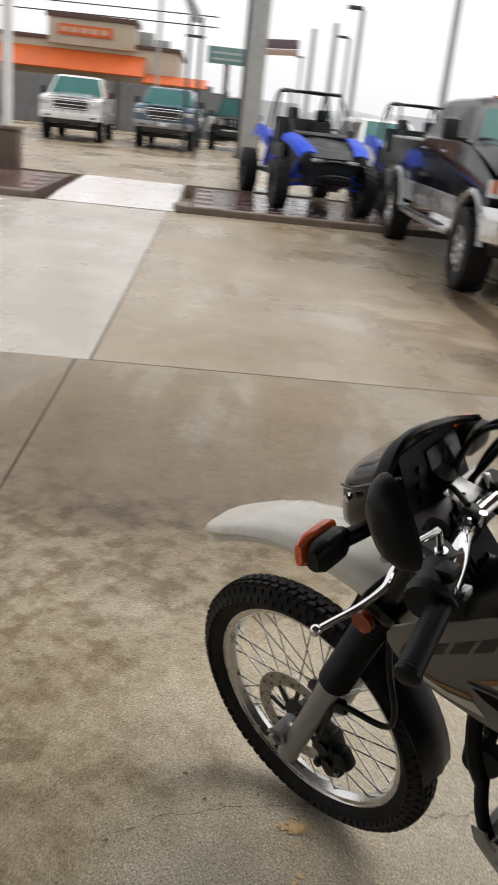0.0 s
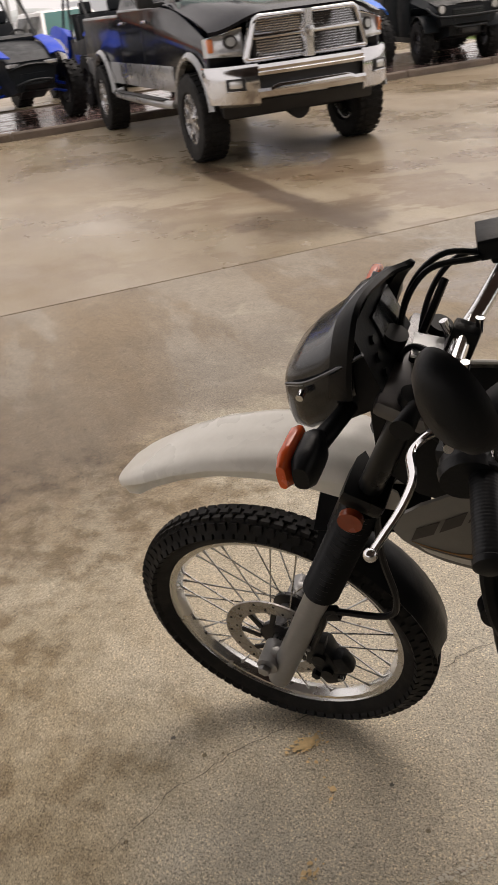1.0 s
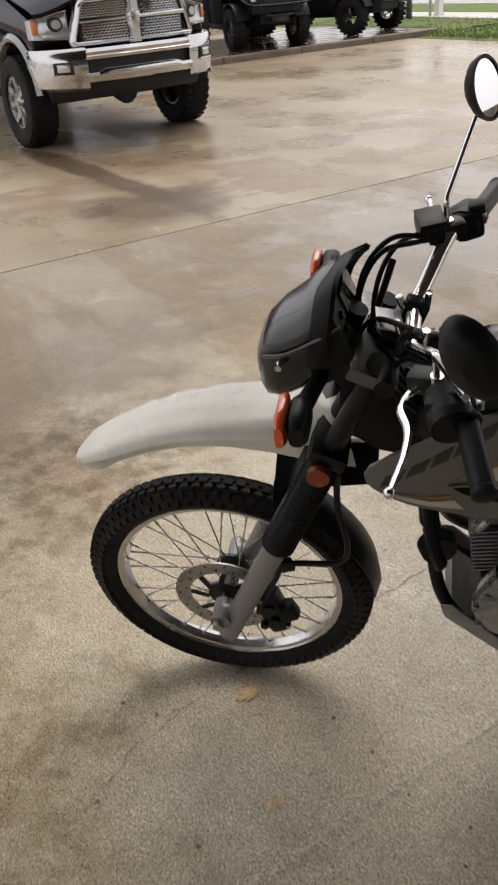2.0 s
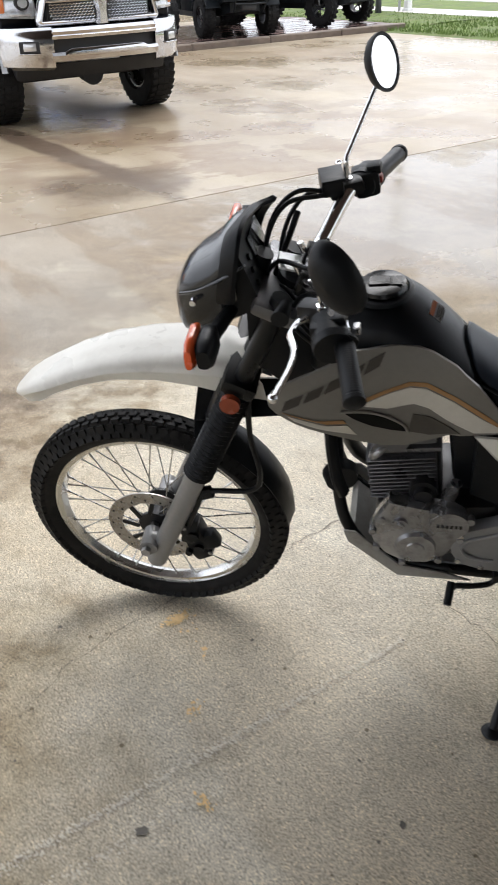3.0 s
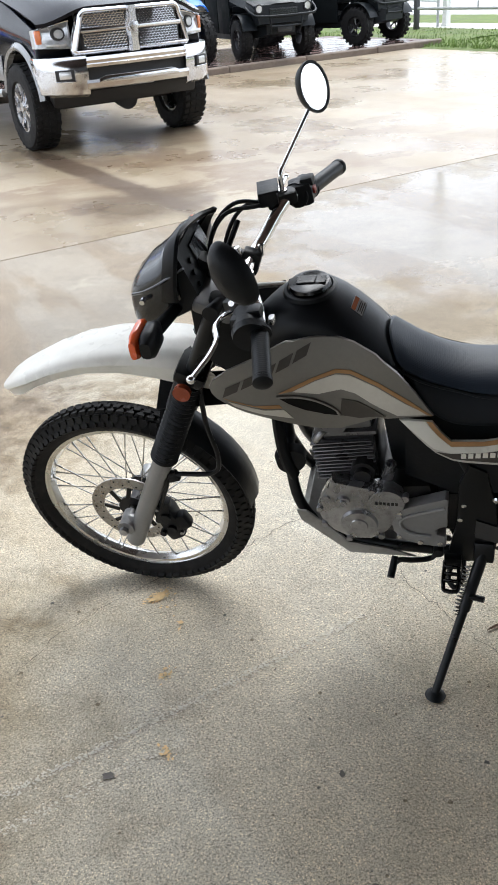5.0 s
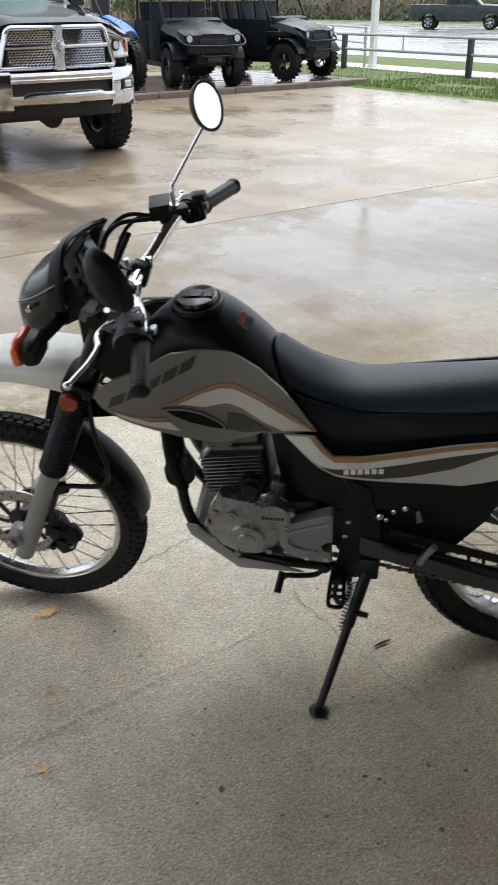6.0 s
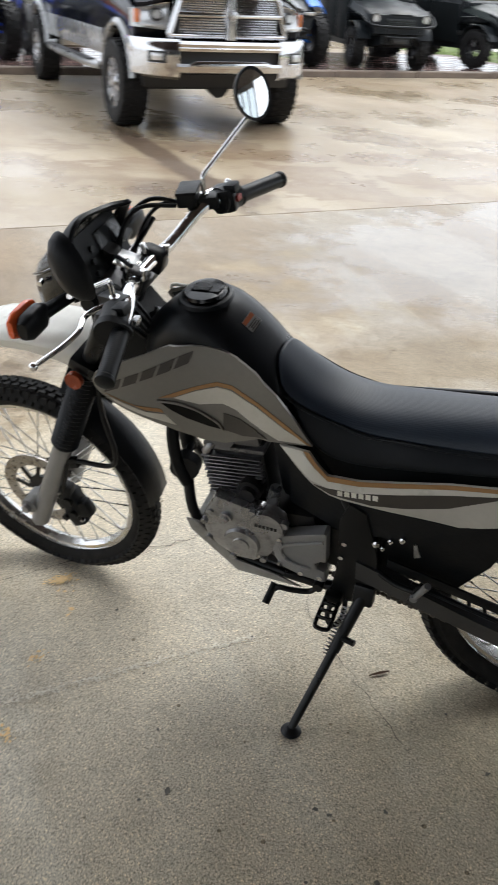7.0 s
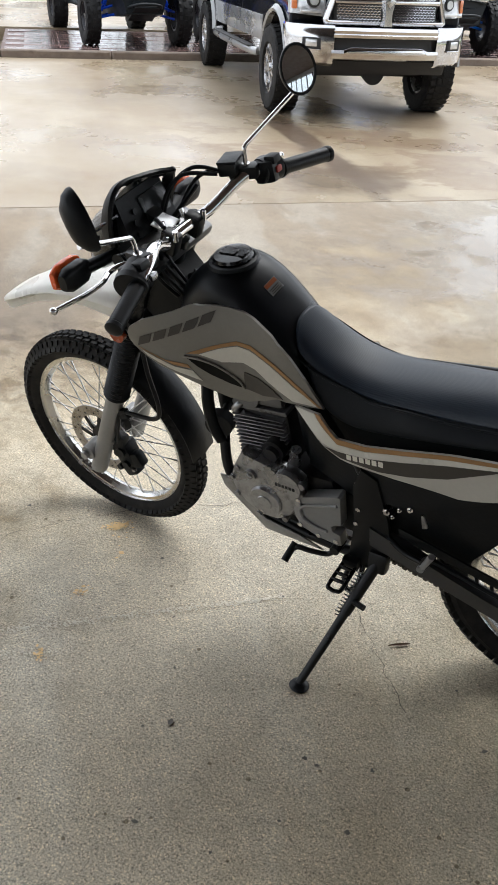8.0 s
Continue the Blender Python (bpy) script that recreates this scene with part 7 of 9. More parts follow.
for s in (1, -1):
    part("wiper", tube([(-0.74, s * 0.10 + 0.25, 1.632), (-0.80, s * 0.10 - 0.05, 1.668), (-0.81, s * 0.10 - 0.42, 1.662)], 0.009, 6, 4), M_TRIM, lifted)
for k in range(5):
    part("roof_lamp", box((0.10, 0.07, 0.035), (-1.42 - 0.03 * abs(k - 2), -0.50 + 0.25 * k, 2.106), (0, 0, 0), 0.012), M_LAMPAMBER, lifted, "amber cab-roof marker")
# ---- vehicles parked across the lot ----
PK = dict(R=0.40, wb=3.75, hw=1.0, front=0.95, rear=1.15, belt=1.36, rocker=0.52, roof=1.93, nose=1.30, cowl=-0.60, cab_rear=-2.8, bed=1.40, rake=0.62, back_rake=0.12, doors=2, bulge=0.04, tw=0.27, rim=0.25, spokes=6, rim_mat=M_MACHINED, blocks=18)


def simple_nose(car, P, grille_mat, bar_mat, bumper_mat, lamp_drop=0.0, grille_h=0.17, bars=3, lamp_w=0.16):
    f, hw, n = P["front"], P["hw"], P["nose"]
    g = part("grille", box((0.05, hw * 1.15, grille_h * 2), (f + 0.012, 0, n - 0.24), (0, 0, 0), 0.03), grille_mat, car)
    for k in range(bars):
        part("grille_bar", box((0.03, hw * 1.16, 0.028), (f + 0.036, 0, n - 0.24 - grille_h + 2 * grille_h * (k + 0.5) / bars), (0, 0, 0), 0.008), bar_mat, g)
    part("grille_surround", rounded_frame(hw * 0.60, hw * 0.56, grille_h + 0.02, n - 0.24, f + 0.0, 0.04, 0.05), bar_mat, g)
    part("front_bumper", box((0.22, hw * 1.98, 0.24), (f + 0.03, 0, P["rocker"] + 0.22), (0, 0, 0), 0.06), bumper_mat, car)
    part("valance", box((0.14, hw * 1.5, 0.16), (f + 0.02, 0, P["rocker"] + 0.05), (0, 0, 0), 0.03), M_TRIM, car)
    part("plate_bars", box((0.012, 0.30, 0.12), (f + 0.145, 0, P["rocker"] + 0.24), (0, 0, 0), 0.004), M_WHITEPAINT, car, "blank plate")
    for s in (1, -1):
        part("headlight", box((0.10, lamp_w * 2, 0.15), (f - 0.02, s * (hw - 0.20), n - 0.20 - lamp_drop), (0, 0, -s * 12), 0.03), M_LAMPGLASS, car, "clear headlight")
        part("fog_lamp", box((0.03, 0.16, 0.06), (f + 0.135, s * hw * 0.72, P["rocker"] + 0.2), (0, 0, 0), 0.012), M_TRIM, car)


BIG = dict(PK, R=0.44, hw=1.06, belt=1.50, rocker=0.60, roof=2.16, nose=1.42, bed=1.54)
M_WHITECAR = mat("white_car_paint", (0.78, 0.78, 0.78), 0.2, var=0.05, scale=3, coat=1.0, dirt=(0.45, 0.42, 0.38), dirt_amount=0.25)
M_BLUECAR = mat("slate_blue_paint", (0.085, 0.135, 0.21), 0.2, 0.2, var=0.1, scale=3, coat=1.0)
M_GREENCAR = mat("dark_green_paint", (0.022, 0.032, 0.031), 0.25, 0.0, var=0.1, scale=3, coat=0.2, spec=0.35)
w1 = body_car("pickup_truck", LOT @ pose(-4.42, 27.3, FAR_Z, 0, 0, -88.2), "white full-size pickup parked across the wet lot", "pickup truck", M_WHITECAR, BIG, "parked across the lot")
simple_nose(w1, BIG, M_TRIM, M_CHROME, M_WHITECAR)
w2 = body_car("pickup_truck", LOT @ pose(-1.24, 28.2, FAR_Z, 0, 0, -92.2), "slate blue pickup with chrome grille across the lot", "pickup truck", M_BLUECAR, dict(BIG, roof=2.10), "parked across the lot")
simple_nose(w2, BIG, M_TRIM, M_CHROME, M_TRUCKGREY, bars=2)
SUV = dict(PK, R=0.36, wb=2.85, rear=0.95, cab_rear=-3.6, bed=1.12, belt=1.12, nose=1.06, roof=1.72, rocker=0.38, hw=0.94, front=0.88, back_rake=0.25, tw=0.24, rim=0.22)
w3 = body_car("estate_car", LOT @ pose(5.42, 18.41, FAR_Z, 0, 0, -82.2), "white estate car parked behind the blue buggy", "car", M_WHITECAR, SUV)
simple_nose(w3, SUV, M_TRIM, M_CHROME, M_WHITECAR, grille_h=0.10)
w4 = body_car("estate_car", LOT @ pose(1.21, 43.89, FAR_Z, 0, 0, -68.2), "small white car far across the lot", "car", M_WHITECAR, SUV, "parked across the lot")
simple_nose(w4, SUV, M_TRIM, M_CHROME, M_WHITECAR, grille_h=0.10)
w5 = body_car("pickup_truck", LOT @ pose(47.15, 33.93, -0.03, 0, 0, -55.2), "dark green-grey pickup out on the wet road", "pickup truck", M_GREENCAR, dict(PK, R=0.39))
simple_nose(w5, PK, M_TRIM, M_CHROME, M_GREENCAR)
body_car("estate_car", LOT @ pose(-8.46, 27.08, FAR_Z, 0, 0, -88.2), "dark grey car beside the white pickup", "car", M_TRIM, dict(SUV, cowl=-0.5), "parked across the lot")

# open-top off-roader with a flat front and round lamps
JP = dict(R=0.45, wb=2.46, hw=0.88, front=0.50, rear=0.62, belt=1.28, rocker=0.62, roof=2.05, nose=1.22, cowl=-0.62, cab_rear=-2.7, bed=1.15, rake=0.16, back_rake=0.06, doors=2, bulge=0.02, tw=0.27, rim=0.2, spokes=5, rim_mat=M_DARKALLOY, blocks=18, poke=0.16)
boxy_car = body_car("off_roader", LOT @ pose(1.33, 32.39, FAR_Z, 0, 0, -90.2), "black boxy off-roader with round lamps across the lot", "off-roader", M_TRIM, JP, "parked across the lot")
part("grille", box((0.05, 1.05, 0.34), (0.52, 0, 1.06), (0, 0, 0), 0.02), M_TRUCKBLACK, boxy_car)
for k in range(7):
    part("grille_slot", box((0.02, 0.05, 0.26), (0.545, -0.27 + 0.09 * k, 1.06), (0, 0, 0), 0.008), M_TRUCKGREY, boxy_car)
for s in (1, -1):
    part("headlight", cyl((0.53, s * 0.56, 1.07), (0.575, s * 0.56, 1.07), 0.13, 0.12, 24), M_LAMPGLASS, boxy_car, "round clear headlight")
    part("front_wing", box((0.72, 0.26, 0.06), (0.02, s * 0.86, 0.95), (0, 0, 0), 0.02), M_TRIM, boxy_car)
part("front_bumper", box((0.16, 1.55, 0.17), (0.68, 0, 0.62), (0, 0, 0), 0.03), M_TRIM, boxy_car)
part("spare_light_bar", box((0.06, 1.0, 0.07), (0.70, 0, 0.78), (0, 0, 0), 0.02), M_LAMPGLASS, boxy_car)

# ---- side-by-sides on the red strip: x forward from the front axle ----
M_UTVBLACK = mat("utv_black", (0.011, 0.014, 0.017), 0.42, var=0.2, scale=5, dirt=(0.02, 0.019, 0.018), dirt_amount=0.3, spec=0.25)
M_UTVGREEN = mat("utv_dark_green", (0.016, 0.024, 0.022), 0.38, var=0.2, scale=5, spec=0.35)
M_UTVBLUE = mat("utv_blue", (0.005, 0.06, 0.58), 0.45, var=0.12, scale=5, spec=0.2)
M_UTVDOOR = mat("utv_door", (0.007, 0.009, 0.010), 0.75, var=0.2, scale=5, spec=0.1)
M_AQUA = mat("utv_bright_blue", (0.008, 0.15, 0.68), 0.35, var=0.12, scale=5, coat=0.15, spec=0.35)


def utv_wheel(owner, x, y, R, w, rim_r, seed):
    s = 1 if y > 0 else -1
    T = Matrix.Translation((x, y, R)) @ Matrix.Rotation(radians(seed), 4, "Y")
    rows = [(0.0, 0.006, 0, 0.0), (0.36 * w, 0.014, -18, 0.5), (-0.36 * w, 0.014, 18, 0.5)]
    wh = part("wheel", lathe([(rim_r, s * w * 0.36), (rim_r, -s * w * 0.4), (rim_r - 0.02, -s * w * 0.4), (rim_r - 0.03, s * w * 0.1), (rim_r - 0.01, s * w * 0.36)], "Y", 28), M_DARKALLOY, owner, matrix=T)
    carcass, blocks = knobby(R, w, rim_r, rows, 22, (0.05, w * 0.22))
    part("tyre", carcass, M_RUBBER, wh, "knobby off-road tyre", matrix=T)
    tagged(part("tread", blocks, M_RUBBER, wh, matrix=T), kind="stuff")
    bm = add_cyl(bm_new(), (0, s * w * 0.12, 0), (0, s * w * 0.30, 0), 0.05, 0.04, 14)
    part("hub_cap", bm, M_DARKALLOY, wh, matrix=T)
    for k in range(6):
        bm = box((rim_r * 0.9, 0.02, 0.03), (rim_r * 0.5, s * w * 0.2, 0), (0, 0, 0), 0.006, 1)
        part("wheel_spoke", bm, M_DARKALLOY if k % 2 else M_TRUCKGREY, wh, matrix=T @ Matrix.Rotation(radians(60 * k), 4, "Y"))
    return wh


def utility_utv(m, label, paint, seed=0, stub=1.0):
    """A two-row utility vehicle: bonnet, guard bar, seats, cage with a roof, cargo bed."""
    v = root("utility_vehicle", m @ Matrix.Diagonal((1.04, 0.97, 1.05, 1)), label, "utility vehicle", "vehicles on the red strip")
    wb = 2.35
    part("chassis", loft([[(x, s * w, z) for s, z in ((-1, z0), (1, z0), (1, z1), (-1, z1))] for x, w, z0, z1 in ((0.45, 0.30, 0.42, 0.62), (0.2, 0.42, 0.36, 0.66), (-0.5, 0.62, 0.32, 0.55), (-1.9, 0.66, 0.32, 0.58), (-2.9, 0.55, 0.42, 0.72))]), M_UTVBLACK, v)
    secs = []
    for x, z, w in ((0.62, 0.90, 0.60), (0.52, 0.965, 0.64), (0.25, 1.02, 0.66), (-0.1, 1.07, 0.68), (-0.42, 1.13, 0.70)):
        secs.append([(x - 0.06 * abs(s) ** 2, s * w, z - 0.05 * abs(s) ** 3 - (0.10 if abs(s) == 1 else 0) + (0.018 if abs(s) < 0.4 else 0)) for s in (-1, -0.92, -0.7, -0.42, -0.36, 0, 0.36, 0.42, 0.7, 0.92, 1)])
    bn = part("bonnet", shell(secs, 0.03), paint, v)
    bm = loft([[(0.60, s * w, z) for s, w, z in ((-1, 0.60, 0.90), (-1, 0.50, 0.60), (1, 0.50, 0.60), (1, 0.60, 0.90))], [(0.30, s * w, z) for s, w, z in ((-1, 0.64, 0.98), (-1, 0.46, 0.55), (1, 0.46, 0.55), (1, 0.64, 0.98))]])
    ns = part("nose", bm, M_UTVBLACK, v)
    part("nose_grille", box((0.03, 0.58, 0.15), (0.612, 0, 0.77), (0, 0, 0), 0.02), M_TRIM, ns)
    for k in range(4):
        part("grille_bar", box((0.02, 0.56, 0.012), (0.628, 0, 0.725 + 0.03 * k), (0, 0, 0), 0.003), M_UTVGREEN, ns)
    for s in (1, -1):
        hl = part("headlight", cyl((0.56, s * 0.50, 0.845), (0.622, s * 0.50, 0.845), 0.068, 0.06, 22), M_LAMPGLASS, v, "round clear headlight")
        part("lamp_ring", lathe([(0.060, 0.0), (0.078, 0.0), (0.078, 0.03), (0.060, 0.03)], "X", 22, (0.60, s * 0.50, 0.845)), M_TRIM, hl)
        fe = [[(0.0 + r * math.cos(radians(a)), s * y, 0.36 + r * math.sin(radians(a))) for r, y in ((0.40, 0.46), (0.42, 0.60), (0.415, 0.76))] for a in range(20, 165, 12)]
        part("front_wing", shell(fe, 0.012), M_UTVBLACK, v)
        fe = [[(-wb + r * math.cos(radians(a)), s * y, 0.36 + r * math.sin(radians(a))) for r, y in ((0.40, 0.50), (0.42, 0.62), (0.415, 0.76))] for a in range(15, 165, 12)]
        part("rear_wing", shell(fe, 0.012), M_UTVBLACK, v)
        dr = part("door", plate([(-0.45, 0.42), (-1.15, 0.42), (-1.2, 1.12), (-0.50, 1.10)], 0.03, "XZ", s * 0.70 - 0.015, 0.008), M_UTVDOOR, v)
        part("door", plate([(-1.2, 0.42), (-1.95, 0.46), (-1.95, 1.12), (-1.22, 1.12)], 0.03, "XZ", s * 0.70 - 0.015, 0.008), M_UTVDOOR, v)
        for pts in ([(-0.42, s * 0.62, 1.05), (-0.62, s * 0.63, 1.45), (-0.82, s * 0.60, 1.88), (-1.0, s * 0.58, 1.93), (-2.0, s * 0.58, 1.93), (-2.12, s * 0.60, 1.80), (-2.15, s * 0.62, 0.75)], [(-1.2, s * 0.66, 0.5), (-1.2, s * 0.62, 1.4), (-1.22, s * 0.58, 1.93)]):
            part("cage_tube", tube(pts, 0.026, 10, 5), M_UTVBLACK, v)
        part("lower_arm", tube([(0.12, s * 0.30, 0.42), (0.02, s * 0.66, 0.34)], 0.022, 8), M_UTVBLACK, v)
        utv_wheel(v, 0, s * 0.66, 0.345, 0.24, 0.17, seed)
        utv_wheel(v, -wb, s * 0.66, 0.345, 0.27, 0.17, seed + 13)
        bar = [(0.40, s * 0.70, 0.88), (0.64, s * 0.66, 0.78), (0.74, s * 0.52, 0.73), (0.76, 0, 0.72)]
        part("guard_bar", tube(bar, 0.02, 10, 5), M_UTVBLACK, v)
        part("guard_bar", tube([(0.62, s * 0.30, 0.44), (0.73, s * 0.31, 0.56), (0.74, s * 0.34, 0.74)], 0.018, 10, 5), M_UTVBLACK, v)
    part("guard_bar", tube([(0.73, -0.31, 0.56), (0.745, 0, 0.55), (0.73, 0.31, 0.56)], 0.018, 10, 5), M_UTVBLACK, v)
    part("winch", box((0.10, 0.30, 0.09), (0.62, 0, 0.50), (0, 0, 0), 0.02), M_DARKSTEEL, v)
    for x in (-0.95, -1.75):
        st = part("bench_seat", box((0.46, 1.12, 0.13), (x, 0, 0.80), (0, -4, 0), 0.04), M_SEATSIDE, v, "black bench seat")
        for k in range(3):
            part("backrest", box((0.11, 0.38, 0.62), (x - 0.26, -0.40 + 0.40 * k, 1.14), (0, -12, 0), 0.04), M_SEATSIDE, st)
    part("steering_wheel", lathe([(0.155 + 0.014 * math.cos(a), 0.014 * math.sin(a)) for a in (2 * math.pi * k / 8 for k in range(8))], "X", 28), M_TRIM, v, matrix=pose(-0.62, 0.33, 1.18, 0, 28, 0))
    part("dash", box((0.20, 1.16, 0.20), (-0.44, 0, 1.06), (0, 12, 0), 0.04), M_UTVBLACK, v)
    part("roof", box((1.40, 1.22, 0.05), (-1.48, 0, 1.965), (0, 0, 0), 0.02), M_UTVBLACK, v, "flat black roof")
    bed = part("cargo_bed", box((0.95, 1.34, 0.06), (-2.62, 0, 0.82), (0, 0, 0), 0.01), M_UTVBLACK, v)
    for s in (1, -1):
        part("bed_side", box((0.95, 0.04, 0.28), (-2.62, s * 0.66, 0.98), (0, 0, 0), 0.01), M_UTVBLACK, bed)
    part("bed_side", box((0.04, 1.30, 0.28), (-3.08, 0, 0.98), (0, 0, 0), 0.01), M_UTVBLACK, bed)
    # a shorter, narrower bonnet leaves the front wheels standing free
    for ob in v.children_recursive:
        if stub < 1.0 and ob.type == "MESH" and ob.name.startswith(("bonnet", "nose", "headlight", "lamp_ring", "grille_bar", "guard_bar", "winch")):
            for w in ob.data.vertices:
                if w.co.x > -0.3:
                    w.co.x = -0.3 + (w.co.x + 0.3) * stub
                w.co.y *= 0.5 + 0.5 * stub
    return v


def sport_utv(m, label, fender_paint, seed=0):
    """A long-travel buggy: open cage, bucket seats, pointed bonnet with bright front wings, wide-set tall tyres."""
    v = root("sport_buggy", m @ Matrix.Diagonal((1.15, 1.01, 1.14, 1)), label, "buggy", "vehicles on the red strip")
    wb = 2.75
    part("tub", loft([[(x, s * w, z) for s, z in ((-1, z0), (1, z0), (1, z1), (-1, z1))] for x, w, z0, z1 in ((0.62, 0.20, 0.50, 0.68), (0.3, 0.30, 0.42, 0.82), (-0.35, 0.50, 0.36, 0.92), (-1.5, 0.56, 0.36, 0.80), (-2.4, 0.48, 0.44, 1.0), (-3.1, 0.36, 0.60, 0.98))]), M_UTVBLACK, v)
    secs = [[(x, s * w, z - 0.05 * abs(s) ** 2) for s in (-1, -0.6, -0.2, 0.2, 0.6, 1)] for x, z, w in ((0.64, 0.80, 0.36), (0.4, 0.93, 0.40), (0.05, 1.02, 0.44), (-0.42, 1.10, 0.52))]
    part("bonnet", shell(secs, 0.02), M_UTVBLACK, v, "black bonnet")
    part("front_fascia", loft([[(x, s * w, z) for s, w, z in ((-1, w0, z0), (1, w0, z0), (1, w1, z1), (-1, w1, z1))] for x, w0, w1, z0, z1 in ((0.60, 0.30, 0.42, 0.46, 0.84), (0.34, 0.36, 0.46, 0.42, 0.95), (-0.30, 0.48, 0.58, 0.40, 1.06))]), M_UTVBLACK, v, "black front fascia")
    part("firewall", box((0.06, 1.04, 0.66), (-1.66, 0, 1.02), (0, -10, 0), 0.02), M_UTVBLACK, v)
    part("dash", box((0.20, 0.98, 0.20), (-0.52, 0, 1.06), (0, 14, 0), 0.05), M_UTVBLACK, v)
    for s in (1, -1):
        fe = [[(x, s * (y0 + dy), z + dz) for dy, dz in ((0.0, 0.0), (0.14, 0.02), (0.26, -0.02), (0.30, -0.09))] for x, y0, z in ((0.60, 0.32, 0.90), (0.36, 0.36, 0.99), (0.05, 0.40, 1.06), (-0.32, 0.43, 1.12))]
        part("front_wing", shell(fe, 0.015), fender_paint, v, "bright blue front wing")
        fe = [[(x, s * y, z) for y, z in ((0.50, z0), (0.64, z0 + 0.05), (0.70, z0 - 0.14))] for x, z0 in ((-1.75, 0.98), (-2.2, 1.12), (-2.7, 1.16), (-3.05, 1.10))]
        part("rear_quarter", shell(fe, 0.015), fender_paint, v, "bright blue rear quarter")
        part("headlight", box((0.06, 0.20, 0.05), (0.60, s * 0.30, 0.80), (0, 0, -s * 18), 0.015), M_LAMPGLASS, v)
        part("door", plate([(-0.48, 0.46), (-1.35, 0.44), (-1.62, 0.72), (-1.5, 0.92), (-0.62, 0.98)], 0.03, "XZ", s * 0.62 - 0.015, 0.008), M_UTVBLACK, v)
        part("door_flash", plate([(-0.62, 0.62), (-1.30, 0.58), (-1.45, 0.74), (-0.80, 0.72)], 0.012, "XZ", s * 0.645 - 0.006, 0.003), fender_paint, v)
        cage = [(-0.40, s * 0.50, 1.08), (-0.75, s * 0.52, 1.42), (-1.05, s * 0.48, 1.72), (-1.25, s * 0.46, 1.76), (-2.05, s * 0.46, 1.74), (-2.35, s * 0.48, 1.45), (-2.65, s * 0.48, 1.05)]
        part("cage_tube", tube(cage, 0.024, 10, 5), M_UTVBLACK, v)
        part("cage_tube", tube([(-1.55, s * 0.60, 0.80), (-1.75, s * 0.54, 1.3), (-1.9, s * 0.46, 1.75)], 0.024, 10, 4), M_UTVBLACK, v)
        for z0, z1 in ((0.46, 0.36), (0.60, 0.46)):
            part("a_arm", tube([(0.22, s * 0.22, z0), (0.02, s * 0.68, z1)], 0.018, 8), fender_paint, v, "blue suspension arm")
            part("a_arm", tube([(-0.18, s * 0.22, z0), (-0.02, s * 0.68, z1)], 0.018, 8), fender_paint, v)
        part("shock", add_cyl(cyl((0.04, s * 0.58, 0.46), (-0.06, s * 0.34, 0.98), 0.018, seg=10), (0.025, s * 0.545, 0.54), (-0.045, s * 0.375, 0.90), 0.042, seg=12), M_UTVBLUE, v, "coil-over shock")
        part("trailing_arm", tube([(-1.5, s * 0.46, 0.42), (-2.2, s * 0.62, 0.46), (-wb, s * 0.64, 0.40)], 0.04, 10, 4), M_UTVBLACK, v)
        part("rear_shock", cyl((-2.3, s * 0.58, 0.50), (-2.2, s * 0.46, 1.10), 0.04, seg=12), M_UTVBLUE, v)
        utv_wheel(v, 0, s * 0.78, 0.385, 0.25, 0.19, seed)
        utv_wheel(v, -wb, s * 0.78, 0.385, 0.29, 0.19, seed + 9)
        st = part("bucket_seat", box((0.44, 0.42, 0.14), (-1.12, s * 0.28, 0.66), (0, -8, 0), 0.05), M_SEATSIDE, v, "black bucket seat")
        part("backrest", box((0.12, 0.42, 0.62), (-1.40, s * 0.28, 1.02), (0, -14, 0), 0.05), M_SEATSIDE, st)
        part("headrest", box((0.10, 0.24, 0.18), (-1.50, s * 0.28, 1.42), (0, -12, 0), 0.04), M_SEATSIDE, st)
    for x, z in ((-1.1, 1.745), (-1.9, 1.755)):
        part("cage_cross", tube([(x, -0.47, z), (x, 0, z + 0.01), (x, 0.47, z)], 0.022, 10, 4), M_UTVBLACK, v)
    part("guard_bar", tube([(0.5, -0.30, 0.52), (0.74, -0.22, 0.58), (0.76, 0, 0.60), (0.74, 0.22, 0.58), (0.5, 0.30, 0.52)], 0.02, 10, 5), M_UTVBLACK, v)
    part("skid", box((0.5, 0.42, 0.03), (0.52, 0, 0.46), (0, -24, 0), 0.01), M_UTVBLACK, v)
    part("steering_wheel", lathe([(0.15 + 0.014 * math.cos(a), 0.014 * math.sin(a)) for a in (2 * math.pi * k / 8 for k in range(8))], "X", 28), M_TRIM, v, matrix=pose(-0.66, 0.28, 1.10, 0, 30, 0))
    return v


TOP = 0.10
sport_utv(LOT @ pose(2.60, 10.35, TOP, 0, 0, -82), "black and blue sport buggy with an open roll cage", M_UTVBLUE, 5)
sport_utv(LOT @ pose(4.75, 11.45, TOP, 0, 0, -88), "black and blue sport buggy parked close behind the pickup", M_UTVBLUE, 29)
sport_utv(LOT @ pose(8.20, 10.05, TOP, 0, 0, -90), "black buggy with bright blue wings beside the pickup", M_AQUA, 17)
utility_utv(LOT @ pose(10.45, 9.80, TOP, 0, 0, -102), "black four-seat utility vehicle with round lamps on the strip", M_UTVBLACK, 3)
utility_utv(LOT @ pose(13.25, 10.08, TOP, 0, 0, -76), "dark green utility vehicle at the strip's end by the grass", M_UTVGREEN, 21, 0.74)

